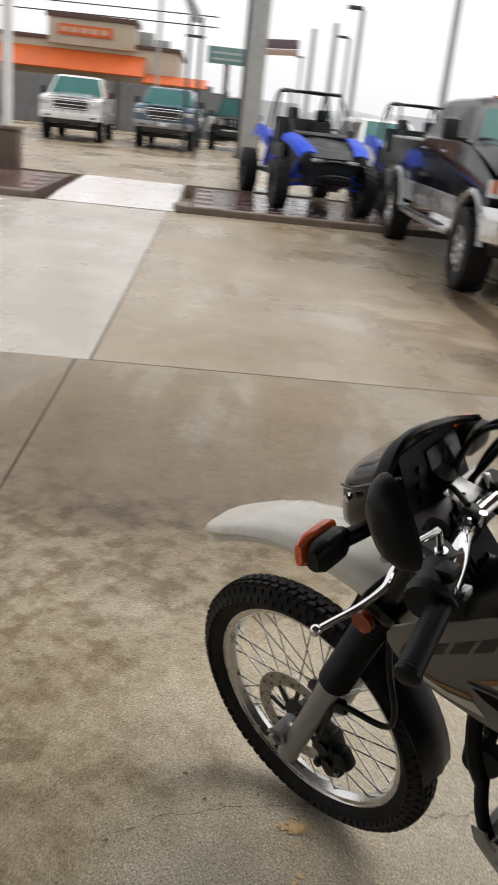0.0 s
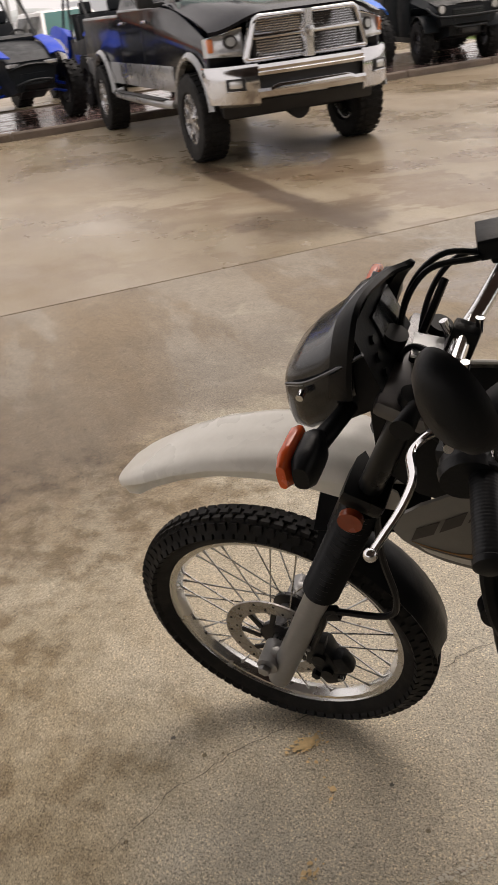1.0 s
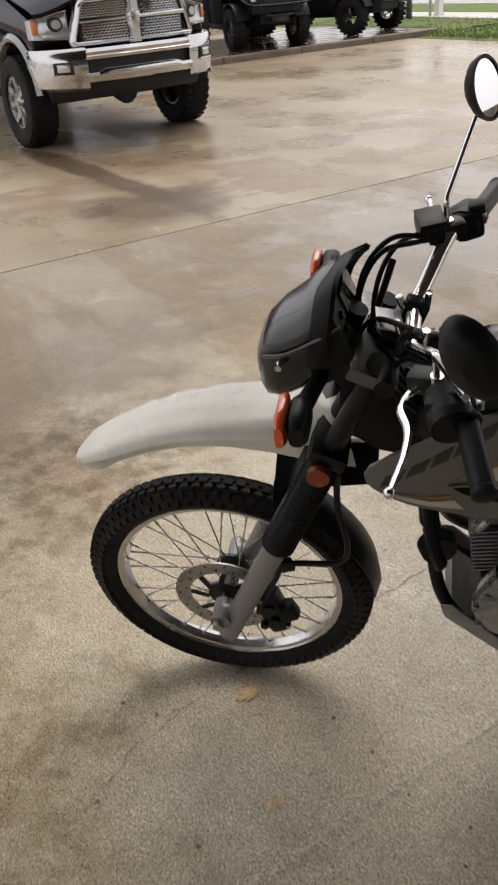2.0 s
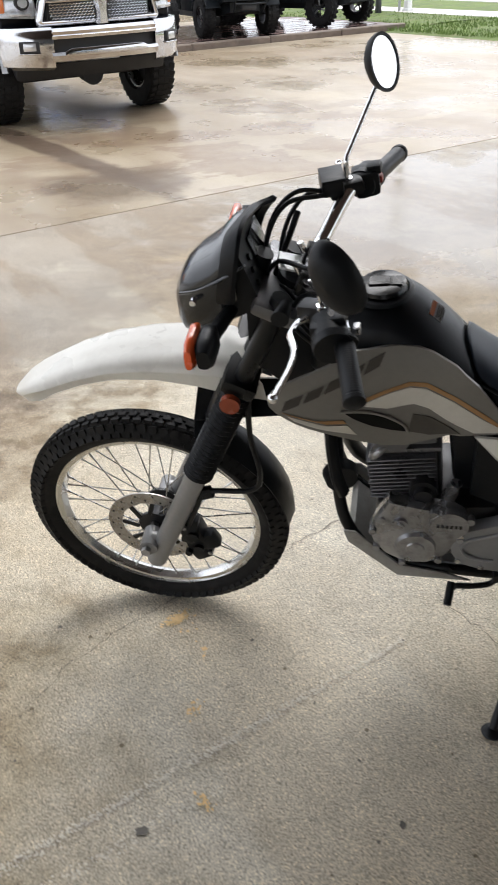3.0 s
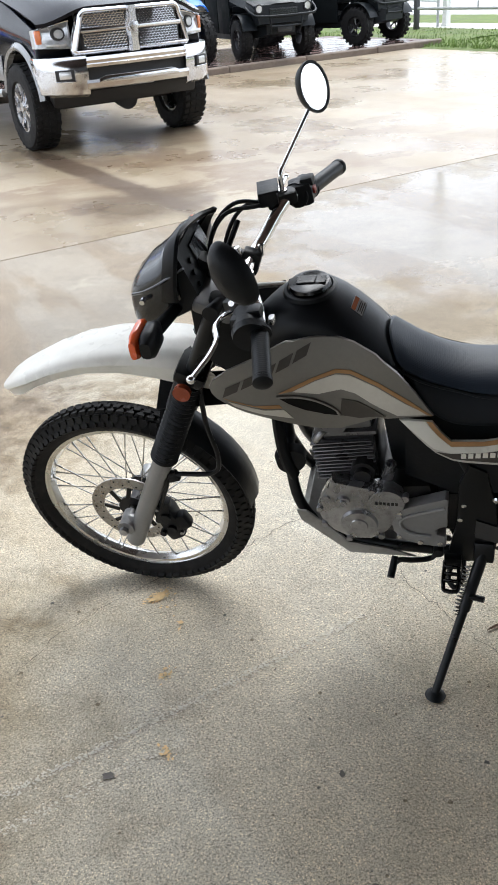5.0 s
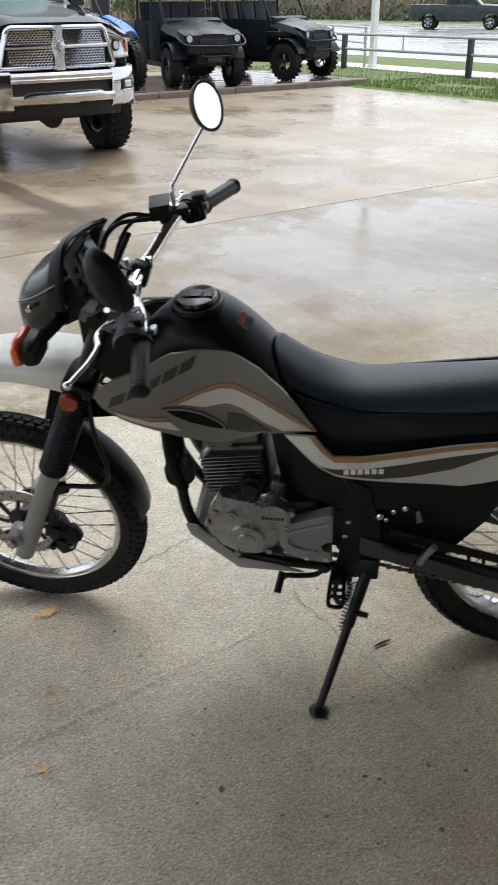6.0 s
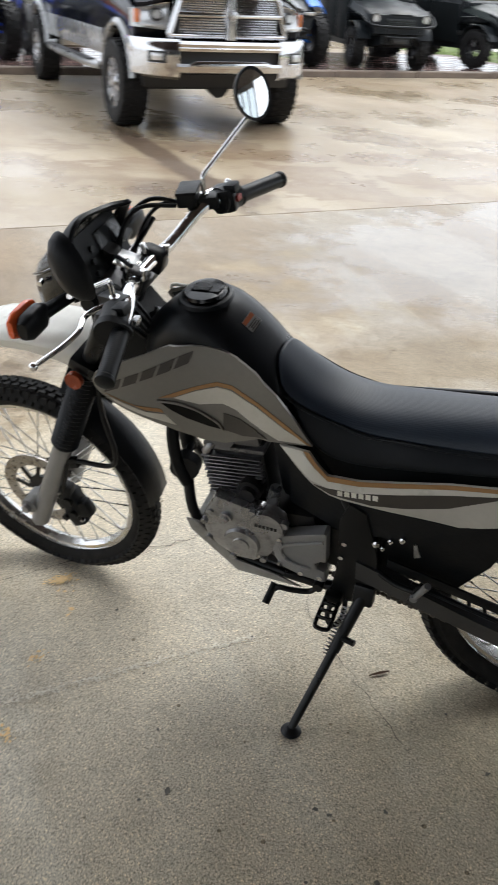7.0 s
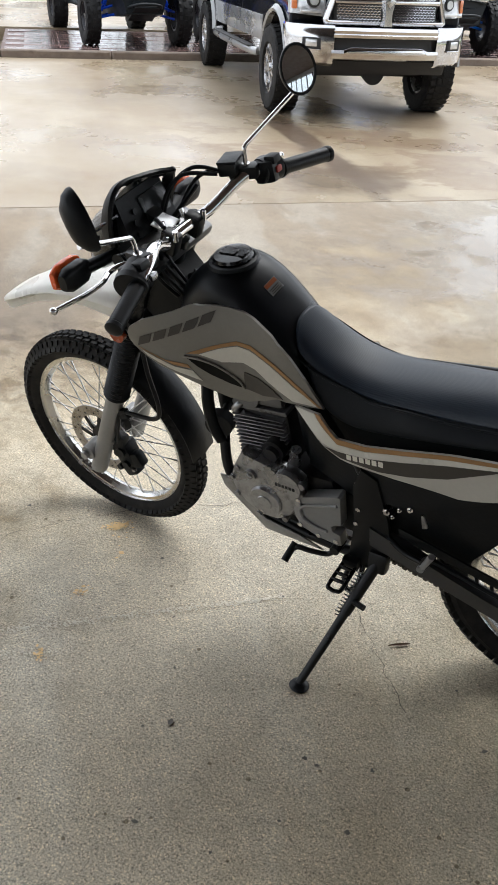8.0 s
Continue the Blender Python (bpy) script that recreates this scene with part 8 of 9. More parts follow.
# ---- columns, signs, poles and buildings round the lot ----
def lot_root(name, p, q, yaw, label, category, group="", z=None):
    if z is None:
        z = FAR_Z if q > 13.2 and p < 10 else 0.0
    return root(name, LOT @ pose(p, q, z, 0, 0, yaw), label, category, group)


# white column on a brown plinth
col = lot_root("column", -3.5, 13.02, 0, "white painted column on a square brown plinth", "column", z=-0.1)
part("plinth", box((0.52, 0.52, 0.95), (0, 0, 0.475), (0, 0, 0), 0.03), mat("plinth_brown", (0.11, 0.08, 0.06), 0.6, var=0.3, scale=4, bump=0.5), col, "stained brown plinth")
part("plinth_cap", box((0.60, 0.60, 0.07), (0, 0, 0.985), (0, 0, 0), 0.02), M_KERB, col)
part("shaft", cyl((0, 0, 1.0), (0, 0, 6.0), 0.10, 0.10, 24), M_WHITEPAINT, col, "round white shaft")

# tall grey steel column with a dark edge
pil = lot_root("sign_column", 1.73, 27.0, 12, "tall grey steel sign column with a dark conduit", "column")
part("shaft", box((0.66, 0.45, 10.5), (0, 0, 5.25), (0, 0, 0), 0.012), M_STEEL, pil)
part("base_plate", box((0.95, 0.75, 0.03), (0, 0, 0.015), (0, 0, 0), 0.004), M_DARKSTEEL, pil)
part("conduit", cyl((-0.39, -0.14, 0.0), (-0.39, -0.14, 10.5), 0.055, seg=10), M_DARKSTEEL, pil, "dark conduit")
for k in range(4):
    part("conduit_clip", box((0.16, 0.04, 0.07), (-0.36, -0.14, 0.9 + 1.8 * k), (0, 0, 0), 0.006), M_DARKSTEEL, pil)

# pylon sign: two dark legs and a pale panel
pyl = lot_root("pylon_sign", 9.7, 15.84, -14, "pale sign panel carried between dark steel legs", "sign")
for s in (-1, 1):
    part("leg", box((0.42, 0.42, 6.6), (s * 1.48, 0, 3.3), (0, 0, 0), 0.02), M_DARKSTEEL, pyl, "dark square leg")
part("panel", box((2.52, 0.34, 2.6), (0, 0, 4.85), (0, 0, 0), 0.02), mat("sign_ivory", (0.62, 0.62, 0.54), 0.4, var=0.06, scale=1.5), pyl, "ivory sign panel")
part("panel_frame", box((2.62, 0.38, 0.10), (0, 0, 3.53), (0, 0, 0), 0.01), M_DARKSTEEL, pyl)
part("panel_edge", box((0.16, 0.37, 2.5), (-1.18, 0, 4.85), (0, 0, 0), 0.01), mat("sign_teal", (0.20, 0.32, 0.31), 0.4, var=0.08), pyl)

# billboard and a smaller sign
bb = lot_root("billboard", 0.77, 64.38, 0, "teal-grey billboard on a single dark post", "billboard")
part("board", box((2.8, 0.2, 1.15), (0, 0, 5.3), (0, 0, 0), 0.02), mat("board_teal", (0.16, 0.27, 0.26), 0.5, var=0.2, scale=1.0), bb)
part("post", box((0.4, 0.3, 4.8), (0.1, 0.1, 2.4), (0, 0, 0), 0.02), mat("post_brown", (0.10, 0.06, 0.05), 0.7), bb)
for k in range(2):
    part("board_bar", box((2.2, 0.02, 0.16), (0, -0.115, 5.05 + 0.42 * k)), mat("board_pale", (0.42, 0.48, 0.47), 0.5, var=0.1), bb)
s2 = lot_root("roadside_sign", 3.36, 39.35, 0, "dull purple and tan roadside sign on a post", "sign")
part("board", box((1.5, 0.16, 0.40), (0, 0, 4.72), (0, -4, 0), 0.02), mat("board_plum", (0.14, 0.10, 0.12), 0.5, var=0.15), s2)
part("board", box((1.5, 0.16, 0.26), (0, 0, 4.36), (0, -4, 0), 0.02), mat("board_tan", (0.45, 0.32, 0.25), 0.5, var=0.15), s2)
part("post", cyl((0.95, 0, 0), (0.95, 0, 4.3), 0.06, seg=10), M_STEEL, s2)
part("arm", box((0.45, 0.08, 0.08), (0.85, 0, 4.25)), M_STEEL, s2)


def mast(p, q, h, r, label, heads=()):
    t = lot_root("lamp_post", p, q, 0, label, "pole", "poles along the road")
    part("shaft", cyl((0, 0, 0), (0, 0, h), r * 1.25, r, 12), M_STEEL, t)
    part("base", cyl((0, 0, 0), (0, 0, 0.5), r * 2.4, r * 2.4, 14), M_KERB, t)
    for dx, dz in heads:
        part("lamp_arm", tube([(0, 0, h - dz), (dx * 0.5, 0, h - dz + 0.08), (dx, 0, h - dz + 0.05)], 0.035, 8, 4), M_STEEL, t)
        part("lamp_head", box((0.62, 0.30, 0.14), (dx, 0, h - dz + 0.05), (0, 0, 0), 0.04), M_DARKSTEEL, t)
    return t


mast(6.18, 34.04, 5.95, 0.10, "grey lamp post with a flat dark head", ((-0.32, 0.0),))
mast(8.3, 53.92, 6.5, 0.10, "pale lamp post far down the road", ((-0.40, 0.0),))
mast(5.65, 49.23, 6.4, 0.13, "thin grey flagless pole")
mast(6.85, 49.07, 6.8, 0.14, "thin grey flagless pole")
mast(11.05, 38.19, 11.0, 0.15, "tall grey utility pole")
mast(-2.44, 39.27, 8.5, 0.07, "thin white pole by the parked pickups")
mast(-12.44, 45.46, 9.0, 0.10, "dark thin pole by the shop")
# pair of posts with bundled wires curling off the top
tw = lot_root("utility_pole", -0.28, 24.63, 0, "twin dark posts with bundled wires curling away", "pole")
for dx in (-0.18, 0.20):
    part("post", cyl((dx, 0, 0), (dx * 0.9, 0, 4.15), 0.055, 0.05, 12), M_DARKSTEEL, tw)
for k in range(4):
    part("wire_bundle", tube([(0.16 - 0.10 * k, 0, 4.0), (0.0 - 0.08 * k, 0, 4.35), (-0.35 - 0.05 * k, 0, 4.9), (-0.75 - 0.05 * k, 0.2, 5.8), (-1.0, 0.4, 7.0)], 0.045, 8, 5), M_STEEL, tw, "grey wire bundle")
part("crossbar", box((0.6, 0.06, 0.08), (0, 0, 3.6)), M_DARKSTEEL, tw)
wires = root("overhead_wires", LOT, "thin dark wires strung between the poles", "wires")
for z0, q0 in ((4.35, 24.8), (4.05, 24.8), (6.8, 40.0), (7.3, 40.0)):
    part("wire", tube([(-30, q0 + 4, z0 + 0.8), (-14, q0 + 2, z0 + 0.1), (0.4 if q0 < 30 else -1.2, q0, z0)], 0.018, 6, 6), M_DARKSTEEL, wires)

# shop with orange awnings behind the parked pickups
shop = lot_root("shop_building", -8.73, 54.58, 1, "low tan shop with orange sign boards and awning", "building", z=0.35)
M_TANWALL = mat("tan_stucco", (0.50, 0.44, 0.34), 0.8, var=0.1, scale=0.8, bump=0.4)
M_ORANGE = mat("orange_panel", (0.62, 0.12, 0.025), 0.5, var=0.12, scale=1.2)
M_GREYWALL = mat("grey_cladding", (0.17, 0.175, 0.18), 0.7, var=0.15, scale=0.8, bump=0.3)
part("wall", box((17, 12, 4.7), (-2.0, 6.5, 2.05), (0, 0, 0), 0.03), M_TANWALL, shop)
part("roof", box((17.3, 12.3, 0.25), (-2.0, 6.5, 4.5), (0, 0, 0), 0.03), mat("roof_brown", (0.10, 0.06, 0.045), 0.7), shop, "dark brown parapet")
part("tower", box((5.4, 3.0, 1.6), (1.0, 1.6, 5.0), (0, 0, 0), 0.03), M_TANWALL, shop)
part("tower_cap", box((5.7, 3.3, 0.28), (1.0, 1.6, 5.85), (0, 0, 0), 0.03), MATS["roof_brown"], shop)
sg = part("sign_board", box((3.4, 0.16, 0.62), (0.6, 0.05, 5.05), (0, 0, 0), 0.03), M_ORANGE, shop, "orange sign board")
for k in range(5):
    part("sign_bar", box((0.42, 0.03, 0.30), (-0.7 + 0.62 * k, -0.045, 5.05)), mat("sign_cream", (0.6, 0.42, 0.3), 0.5), sg)
bm = loft([[(x, -1.3, 2.75), (x, 0.5, 3.95), (x, 0.5, 3.85), (x, -1.25, 2.68)] for x in (-8.5, -4.0, 0.0, 4.4)])
part("awning", bm, M_ORANGE, shop, "long sloping orange awning")
bm = loft([[(x, -1.3, 2.45), (x, 0.5, 3.0), (x, 0.5, 2.9), (x, -1.25, 2.38)] for x in (4.4, 6.0, 8.4)])
part("awning", bm, M_ORANGE, shop, "lower orange awning")
part("side_wing", box((4.4, 8, 3.0), (6.6, 6.0, 1.2), (0, 0, 0), 0.03), M_GREYWALL, shop)
part("glass_front", box((10.5, 0.1, 1.8), (-2.5, 0.42, 1.2), (0, 0, 0), 0.02), M_SIDEGLASS, shop, "dark shop windows")
for k in range(6):
    part("mullion", box((0.10, 0.16, 1.9), (-7.6 + 2.05 * k, 0.38, 1.2)), M_GREYWALL, shop)
part("roof_unit", box((1.5, 1.3, 1.0), (3.9, 4.0, 5.1), (0, 0, 0), 0.05), M_STEEL, shop, "grey roof unit")
part("roof_unit", box((1.0, 1.0, 0.7), (5.2, 5.0, 4.95), (0, 0, 0), 0.05), M_STEEL, shop)
fence = root("metal_fence", LOT @ pose(-7.39, 43.82, FAR_Z, 0, 0, 4.8), "grey corrugated metal fence behind the parked cars", "fence")
for k in range(30):
    part("sheet", box((0.56, 0.05, 2.35), (-9.0 + 0.58 * k, 0.03 * (k % 2), 1.18), (0, 0, 0), 0.01, 1), M_GREYWALL, fence)
for k in range(7):
    part("fence_post", box((0.12, 0.12, 2.5), (-9.0 + 2.9 * k, -0.08, 1.25)), M_DARKSTEEL, fence)

# low far skyline; the haze of the air is put into its pale greys
M_HAZE = mat("hazed_roofs", (0.74, 0.76, 0.79), 0.9, var=0.12, scale=0.05)
M_HAZE2 = mat("hazed_trees", (0.48, 0.51, 0.51), 0.9, var=0.25, scale=0.12)
bk = tagged(new("backdrop"), "pale hazy line of far roofs and trees", "backdrop", kind="structure")
bk.matrix_world = LOT
rnd = random.Random(4)
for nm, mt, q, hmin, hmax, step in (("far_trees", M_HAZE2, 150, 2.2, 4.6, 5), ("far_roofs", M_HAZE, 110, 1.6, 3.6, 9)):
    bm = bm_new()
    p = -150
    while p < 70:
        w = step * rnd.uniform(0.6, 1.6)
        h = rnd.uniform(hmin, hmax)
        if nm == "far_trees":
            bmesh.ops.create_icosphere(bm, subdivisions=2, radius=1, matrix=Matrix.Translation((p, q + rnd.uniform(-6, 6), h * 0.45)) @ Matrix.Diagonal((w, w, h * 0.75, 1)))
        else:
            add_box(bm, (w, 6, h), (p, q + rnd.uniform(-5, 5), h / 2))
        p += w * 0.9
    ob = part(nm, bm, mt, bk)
    ob["kind"] = "stuff"

# ---- beyond the strip on the right: board fence, tree, flag, signs ----
bf = root("board_fence", LOT @ pose(12.97, 26.45, 0, 0, 0, -27.2), "dark weathered board fence behind the strip", "fence")
for k in range(46):
    part("board", box((0.145, 0.022, 1.95 + 0.03 * math.sin(k * 2.1)), (0.07 + 0.155 * k, 0.012 * (k % 2), 1.0), (0, 0.4 * math.sin(k * 1.3), 0), 0.003, 1), M_WOOD, bf)
for z in (0.4, 1.6):
    part("rail", box((7.2, 0.05, 0.09), (3.6, 0.05, z)), M_WOOD, bf)

M_LEAF = mat("leaf_green", (0.055, 0.095, 0.025), 0.5, var=0.45, scale=3, each=0.2)
M_BARK = mat("bark", (0.10, 0.075, 0.055), 0.9, var=0.35, scale=6, bump=0.8)


def tree(p, q, h, spread, label, seed, leaves=900):
    r = random.Random(seed)
    t = lot_root("tree", p, q, 0, label, "tree")
    bm = tube([(0, 0, -0.05), (0.05, 0.02, h * 0.25), (-0.04, 0.05, h * 0.5), (0.05, 0.0, h * 0.85)], (0.11, 0.03), 10, 5)
    tips = []
    for k in range(9):
        a, z = r.uniform(0, 6.28), h * r.uniform(0.32, 0.75)
        L = spread * r.uniform(0.5, 1.0)
        e = Vector((math.cos(a) * L, math.sin(a) * L, z + h * r.uniform(0.1, 0.3)))
        add_tube(bm, [(0, 0, z), (e.x * 0.5, e.y * 0.5, z + (e.z - z) * 0.6), e], (0.04, 0.012), 7, 4)
        tips += [e, e * 0.7 + Vector((0, 0, z * 0.3))]
    part("trunk", bm, M_BARK, t)
    bm = bm_new()
    for k in range(leaves):
        c = r.choice(tips) + Vector((r.gauss(0, 0.32), r.gauss(0, 0.32), r.gauss(0, 0.28)))
        s = r.uniform(0.05, 0.11)
        m = Matrix.Translation(c) @ Euler((r.uniform(0, 6), r.uniform(0, 6), r.uniform(0, 6))).to_matrix().to_4x4()
        vs = [bm.verts.new(m @ Vector(v)) for v in ((-s, 0, 0), (0, -s * 0.45, s * 0.12), (s, 0, 0), (0, s * 0.45, s * 0.12))]
        bm.faces.new(vs)
    cr = part("crown", bm, M_LEAF, t)
    cr["kind"] = "stuff"
    return t


tree(15.04, 20.91, 3.4, 1.0, "young tree with loose green foliage", 3, 1300)
tree(18.22, 24.91, 3.6, 1.2, "young tree with loose green foliage", 8, 1300)
gs = lot_root("road_sign", 19.78, 29.46, -30, "dark green sign board on two posts", "sign")
part("board", box((1.7, 0.06, 0.72), (0, 0, 3.9), (0, 0, 0), 0.02), mat("sign_green", (0.02, 0.16, 0.09), 0.4, var=0.12), gs)
for s in (-1, 1):
    part("post", cyl((s * 0.6, 0.05, 0), (s * 0.6, 0.05, 3.6), 0.05, seg=10), M_STEEL, gs)
ts = lot_root("sign_frame", 19.69, 35.26, -25, "tan framed empty sign board", "sign")
for x in (-1.0, 1.0):
    part("post", box((0.24, 0.14, 4.3), (x, 0, 2.15), (0, 0, 0), 0.02), M_TANWALL, ts)
part("board", box((1.9, 0.10, 1.0), (0, 0, 3.6), (0, 0, 0), 0.02), M_WHITEPAINT, ts)
part("top_beam", box((2.4, 0.16, 0.20), (0, 0, 4.25), (0, 0, 0), 0.02), M_TANWALL, ts)
fl = lot_root("flag", 12.63, 19.73, 0, "drooping dark blue, red and white banner on a pole", "flag")
part("staff", cyl((0, 0, -0.02), (0, 0, 3.4), 0.02, seg=8), M_STEEL, fl)
for nm, c, z0, z1, w0, w1 in (("cloth", (0.02, 0.025, 0.07), 2.75, 3.3, 0.10, 0.22), ("cloth", (0.45, 0.02, 0.04), 2.35, 2.75, 0.22, 0.26), ("cloth", (0.7, 0.7, 0.7), 1.75, 2.35, 0.24, 0.20)):
    secs = []
    for k in range(6):
        z = z1 + (z0 - z1) * k / 5
        w = w0 + (w1 - w0) * k / 5
        secs.append([(w * j / 6, 0.05 * math.sin(j * 1.4 + k * 0.5), z - 0.02 * j) for j in range(7)])
    part(nm, shell(secs, 0.006), mat("cloth_%d" % int(z0 * 100), c, 0.8, var=0.12), fl)

# ---- pipe rail along the walk, white post ----
rail = root("pipe_fence", LOT, "low galvanised pipe fence with two rails along the verge", "fence")
for k in range(8):
    q = 12.5 - 4.2 * k if k else 12.5
    part("post", box((0.11, 0.11, 0.86), (16.5, q, 0.41), (0, 0, 0), 0.01), M_DARKSTEEL, rail, "dark square post")
for z in (0.86, 0.52):
    part("rail", tube([(16.5, 12.8, z), (16.5, -2, z), (16.5, -18, z)], 0.032, 10, 2), M_STEEL, rail)
for k in range(14):
    part("spindle", cyl((16.5, 10.4 - 2.1 * k, 0.52), (16.5, 10.4 - 2.1 * k, 0.86), 0.018, seg=8), M_STEEL, rail)
rail2 = root("pipe_fence", LOT, "galvanised pipe gate running on towards the road", "fence")
for z in (0.98, 0.80, 0.62, 0.44):
    part("rail", tube([(17.3, 12.6, z), (18.4, 15.2, z), (20.2, 19.6, z)], 0.024, 8, 2), M_STEEL, rail2)
for a, b in ((17.3, 12.6), (18.4, 15.2), (20.2, 19.6)):
    part("post", cyl((a, b, 0.0), (a, b, 1.0), 0.035, seg=8), M_STEEL, rail2)
wp = lot_root("white_post", 17.5, 12.5, 0, "square white painted post on the verge", "post")
part("shaft", box((0.15, 0.15, 6.0), (0, 0, 3.0), (0, 0, 0), 0.012), M_WHITEPAINT, wp)
part("foot", box((0.20, 0.20, 0.10), (0, 0, 0.05), (0, 0, 0), 0.012), M_WHITEPAINT, wp)

# board fence and shrubs across the road
ff = root("board_fence", LOT @ pose(60.0, 0, 0, 0, 0, 90), "long grey-brown board fence across the road", "fence")
for k in range(60):
    part("fence_bay", box((2.36, 0.06, 2.1 + 0.05 * math.sin(k)), (-40 + 2.4 * k, 0.02 * (k % 2), 1.1), (0, 0, 0), 0.01, 1), M_WOOD, ff)
rnd = random.Random(11)
hedge = root("shrubs", LOT, "grey-green scrub standing along the far fence", "shrubs", kind="stuff")
bm = bm_new()
for k in range(4200):
    c = Vector((59.0 + rnd.gauss(0, 0.9), rnd.uniform(5, 90), abs(rnd.gauss(0, 1.3)) * (0.4 + 0.9 * abs(math.sin(k // 140)))))
    s = rnd.uniform(0.12, 0.3)
    m = Matrix.Translation(c) @ Euler((rnd.uniform(0, 6), rnd.uniform(0, 6), rnd.uniform(0, 6))).to_matrix().to_4x4()
    bm.faces.new([bm.verts.new(m @ Vector(v)) for v in ((-s, 0, 0), (0, -s * 0.5, 0), (s, 0, 0), (0, s * 0.5, 0))])
part("leaves", bm, mat("scrub_leaf", (0.10, 0.105, 0.06), 0.7, var=0.4, scale=2), hedge)["kind"] = "stuff"

# ---- pavers of the red strip: the nearest as pieces ----
def paver_mesh(w, l, h):
    bm = box((w, l, h), (0, 0, -h / 2), (0, 0, 0), 0.006, 1)
    me = bpy.data.meshes.new("paver")
    bm.to_mesh(me)
    bm.free()
    me.materials.append(M_BRICK)
    return me


PAVER = paver_mesh(0.592, 0.392, 0.05)
rnd = random.Random(5)
count = 0
rest = bm_new()
for (p0, p1) in ((0.40, 14.1), (-8.0, -2.25)):
    for j in range(9):
        q = 9.42 + 0.40 * j
        p = p0 + (0.3 if j % 2 else 0.0)
        while p < p1 - 0.6:
            z = 0.10 + rnd.uniform(-0.002, 0.003)
            if q < 12.6 and count < 290 and p > 0:
                ob = new("paver", PAVER)
                ob.parent = strip
                ob.matrix_basis = pose(p + 0.3, q, z, rnd.uniform(-0.3, 0.3), rnd.uniform(-0.3, 0.3), 0)
                count += 1
            else:
                add_box(rest, (0.592, 0.392, 0.05), (p + 0.3, q, z - 0.025))
            p += 0.6
part("pavers", rest, M_BRICK, strip)["kind"] = "stuff"

# ---- grass blades on the near verge ----
rnd = random.Random(9)
bm = bm_new()
for k in range(15000):
    if k % 3:
        p, q = rnd.uniform(13.5, 16.9), rnd.uniform(1.0, 9.0)
    else:
        p, q = rnd.uniform(14.3, 16.9), rnd.uniform(9.0, 22.0)
    if noise.noise((p * 0.9, q * 0.9, 3.0)) < -0.35:
        continue
    a, h = rnd.uniform(0, 6.28), rnd.uniform(0.03, 0.085)
    w = rnd.uniform(0.008, 0.016)
    dx, dy = math.cos(a) * w, math.sin(a) * w
    lx, ly = rnd.gauss(0, 0.025), rnd.gauss(0, 0.025)
    bm.faces.new([bm.verts.new(v) for v in ((p - dx, q - dy, 0.02), (p + dx, q + dy, 0.02), (p + lx, q + ly, 0.03 + h))])
tagged(part("grass", bm, M_GRASS, verge), kind="stuff")

# ---- marks on the concrete near the motorcycle ----
M_YELLOW = mat("worn_yellow_paint", (0.82, 0.58, 0.29), 0.75, var=0.25, scale=30)
M_STAIN = mat("oil_spot", (0.13, 0.115, 0.095), 0.6, var=0.4, scale=30)
M_CRACK = mat("crack_dark", (0.10, 0.085, 0.07), 0.9, var=0.3, scale=20)


def blob(x, y, r, sx, turn, mt, name, seed, z=0.0006, owner=None, n=14):
    rr = random.Random(seed)
    bm = bm_new()
    vs = []
    for k in range(n):
        a = 2 * math.pi * k / n
        d = r * rr.uniform(0.6, 1.15)
        vs.append(bm.verts.new((d * sx * math.cos(a), d * math.sin(a), 0)))
    bm.faces.new(vs)
    return finish(bm, name, mt, owner, matrix=(LOT.inverted() if owner is not None else Matrix.Identity(4)) @ pose(x, y, z + 0.003, 0, 0, turn))


for seed, (px, py, spread, count) in enumerate([(-0.772, 0.398, 0.018, 150), (-0.697, 0.078, 0.014, 30), (-0.688, 0.27, 0.010, 12), (-0.655, -0.190, 0.015, 28), (-0.760, 0.37, 0.03, 14)]):
    r = random.Random(70 + seed)
    bm = bm_new()
    for k in range(count):
        cx, cy, a = r.gauss(0, spread), r.gauss(0, spread * 0.5), r.uniform(0.002, 0.006)
        bm.faces.new([bm.verts.new((cx + a * r.uniform(0.6, 1.4) * math.cos(w), cy + a * r.uniform(0.4, 1.0) * math.sin(w), 0.00001 * k)) for w in (0.0, 0.9, 1.8, 2.7, 3.6, 4.5, 5.4)])
    finish(bm, "paint_chip", M_YELLOW, lot, matrix=LOT.inverted() @ pose(px, py, 0.0034, 0, 0, 40 + 25 * seed))["kind"] = "stuff"
rs = random.Random(21)
blob(-0.779, -0.262, 0.013, 1.3, 30, M_STAIN, "oil_spot", 50, owner=lot)
for k, (x, y, r) in enumerate([(0.095, -0.205, 0.006), (0.127, -0.213, 0.005), (-0.563, 0.313, 0.005), (-0.235, -0.245, 0.008), (-0.312, -0.080, 0.004), (-0.174, -0.519, 0.006), (-0.289, -0.285, 0.004), (-1.09, 0.368, 0.006),
                               (0.247, -0.172, 0.005), (0.246, -0.349, 0.006), (0.104, -0.386, 0.004), (0.471, -0.003, 0.006), (0.004, -0.517, 0.004)]):
    blob(x, y, r, 1.3, 37 * k, M_STAIN, "oil_spot", 51 + k, owner=lot, n=10)
for k in range(30):
    blob(rs.uniform(-1.1, 0.8), rs.uniform(-0.9, 1.3), rs.uniform(0.002, 0.005), rs.uniform(1, 2), rs.uniform(0, 180), M_STAIN, "oil_spot", 60 + k, owner=lot, n=8)


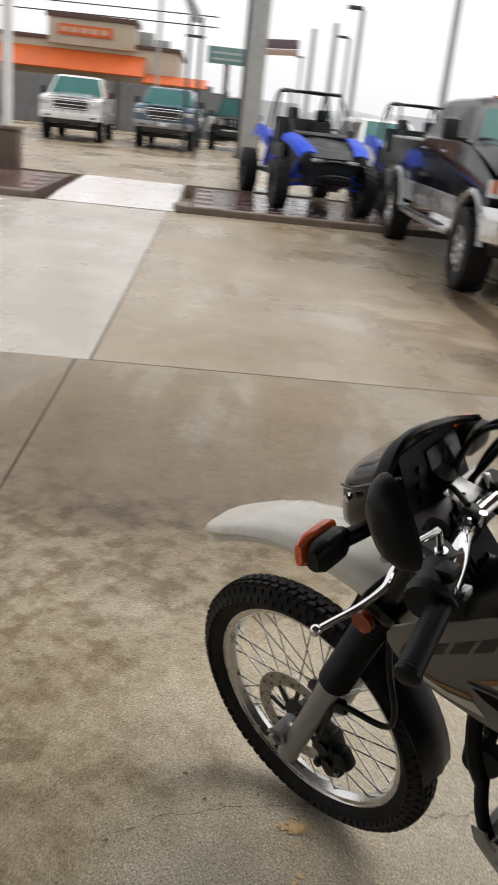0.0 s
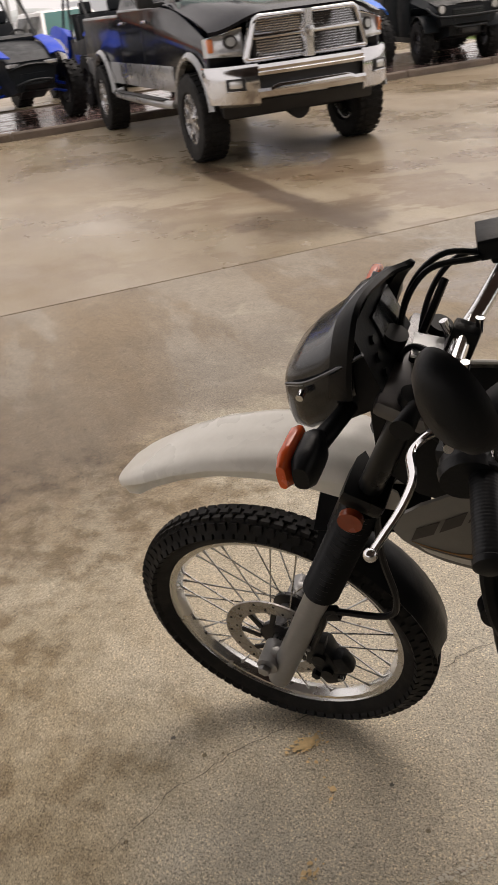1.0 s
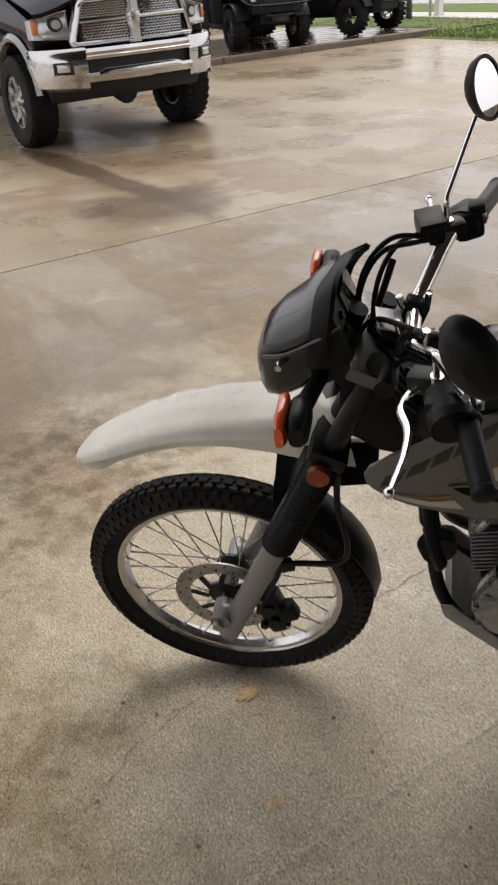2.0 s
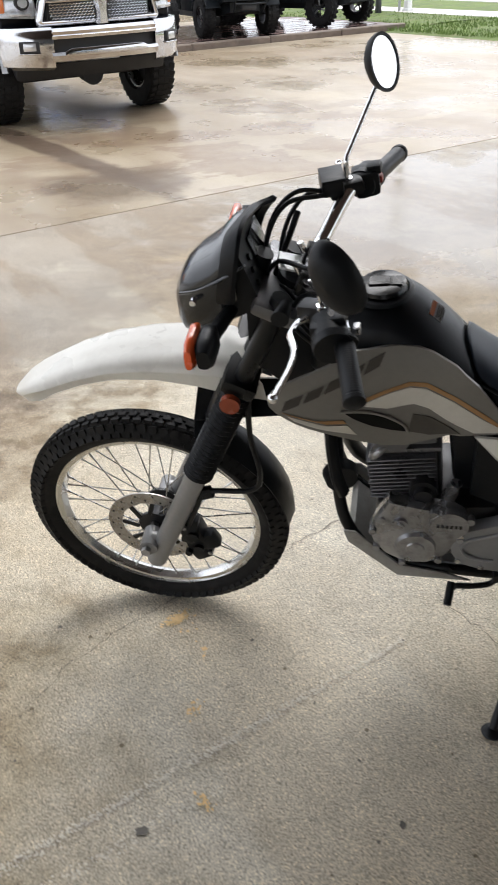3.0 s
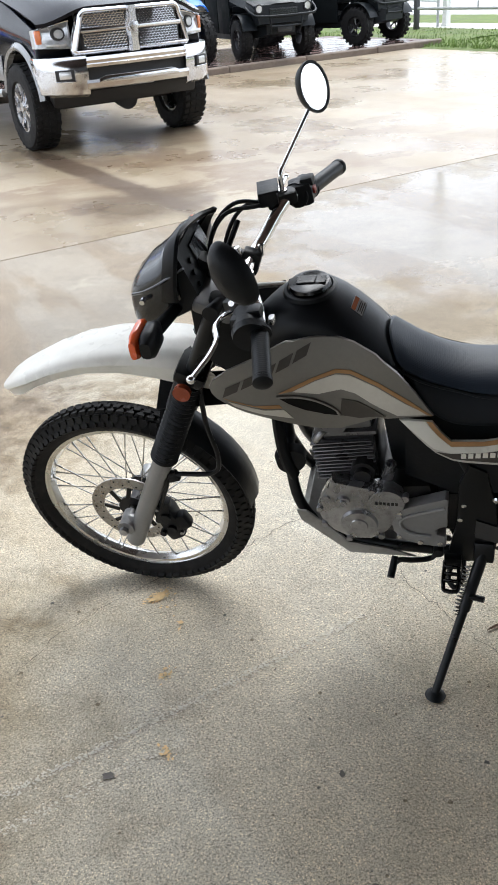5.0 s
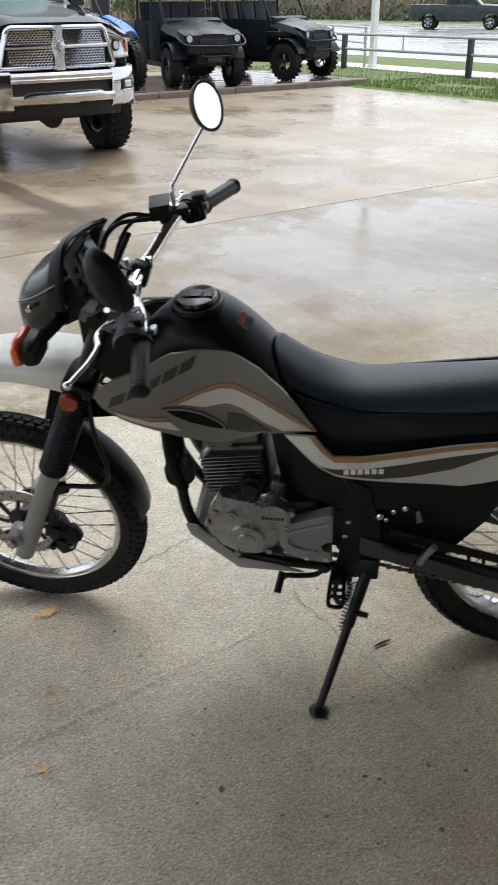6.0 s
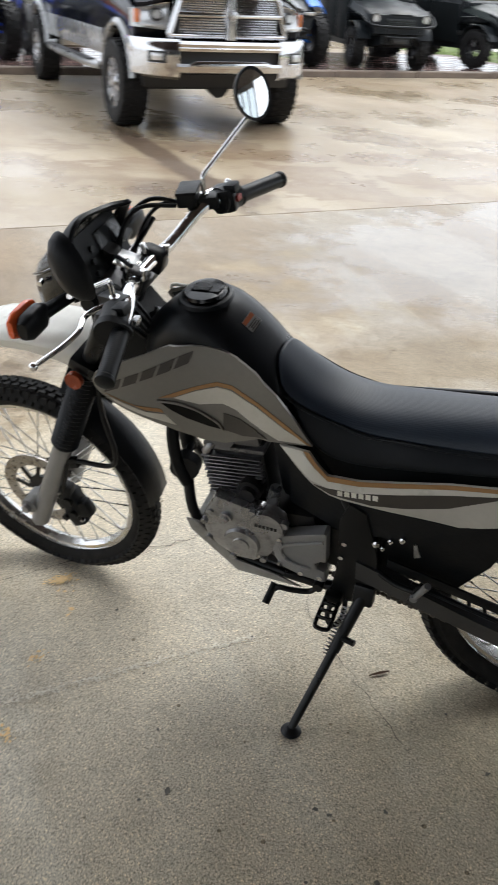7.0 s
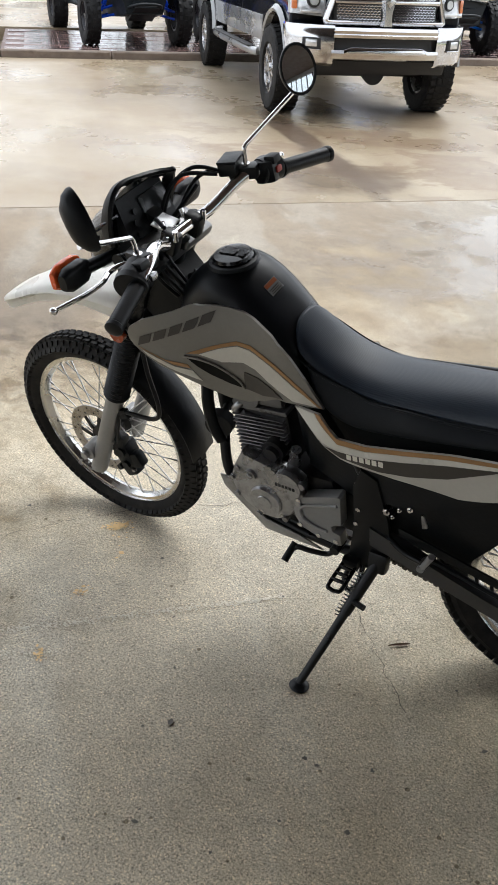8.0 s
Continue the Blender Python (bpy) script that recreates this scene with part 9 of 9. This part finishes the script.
def crack(points, seed, w=0.0012):
    """A thin wandering crack along straight stretches."""
    r = random.Random(seed)
    P = []
    for (a, b), (c, d) in zip(points, points[1:]):
        n = max(2, int(math.hypot(c - a, d - b) / 0.022))
        for k in range(n):
            t = k / n
            P.append((a + (c - a) * t + r.gauss(0, 0.005), b + (d - b) * t + r.gauss(0, 0.005)))
    P.append(points[-1])
    bm = bm_new()
    prev = None
    for k, (x, y) in enumerate(P):
        x1, y1 = P[min(k + 1, len(P) - 1)]
        x0, y0 = P[max(k - 1, 0)]
        dx, dy = x1 - x0, y1 - y0
        L = math.hypot(dx, dy) or 1
        ww = w * r.uniform(0.4, 1.3)
        cur = (bm.verts.new((x - dy / L * ww, y + dx / L * ww, 0.003)), bm.verts.new((x + dy / L * ww, y - dx / L * ww, 0.003)))
        if prev:
            bm.faces.new((prev[0], cur[0], cur[1], prev[1]))
        prev = cur
    return finish(bm, "crack", M_CRACK, lot, matrix=LOT.inverted())


crack([(-1.125, 0.04), (-1.077, 0.135), (-1.034, 0.225), (-0.939, 0.338), (-0.795, 0.487), (-0.70, 0.57), (-0.52, 0.66), (-0.34, 0.84), (-0.1, 1.0)], 1)
crack([(-0.055, 0.525), (-0.03, 0.46), (0.04, 0.37), (0.072, 0.306), (0.146, 0.213), (0.195, 0.137), (0.235, 0.085), (0.272, 0.033)], 2, 0.0009)
# two old marking lines worn down to pale flecks
M_FLECK = mat("pale_fleck", (0.74, 0.695, 0.59), 0.85, var=0.15, scale=40)
for (x0, y0), (x1, y1), wide, count, seed in (((-1.06, -0.36), (-0.16, 0.315), 0.0075, 1000, 31), ((-1.02, -0.445), (-0.62, -0.15), 0.010, 240, 32)):
    r = random.Random(seed)
    bm = bm_new()
    L = math.hypot(x1 - x0, y1 - y0)
    for k in range(count):
        t, o = r.random(), r.gauss(0, wide)
        cx, cy = x0 + (x1 - x0) * t - (y1 - y0) / L * o, y0 + (y1 - y0) * t + (x1 - x0) / L * o
        a = r.uniform(0.0012, 0.0042)
        bm.faces.new([bm.verts.new((cx + a * r.uniform(0.6, 1.3) * math.cos(w), cy + a * r.uniform(0.4, 1.0) * math.sin(w), 0.0012 + 0.000002 * k)) for w in (0.0, 1.05, 2.1, 3.14, 4.2, 5.25)])
    finish(bm, "worn_line", M_FLECK, lot, "pale flecks of a worn-off marking line", matrix=LOT.inverted())["kind"] = "stuff"
# fallen leaf near the stand
bm = shell([[(x, y * w, 0.004 + 0.012 * abs(y) + 0.006 * (x * 20) ** 2 * 0.2) for y in (-1, 0, 1)] for x, w in ((-0.042, 0.001), (-0.02, 0.007), (0.005, 0.009), (0.028, 0.006), (0.044, 0.001))], 0.0008)
leaf = finish(bm, "leaf", mat("dry_leaf", (0.13, 0.08, 0.05), 0.7, var=0.3, scale=40), matrix=pose(0.192, 0.262, 0.001, 0, 0, 32) @ Matrix.Diagonal((0.72, 0.6, 0.30, 1)))
tagged(leaf, "curled dry brown leaf lying on the concrete", "leaf")
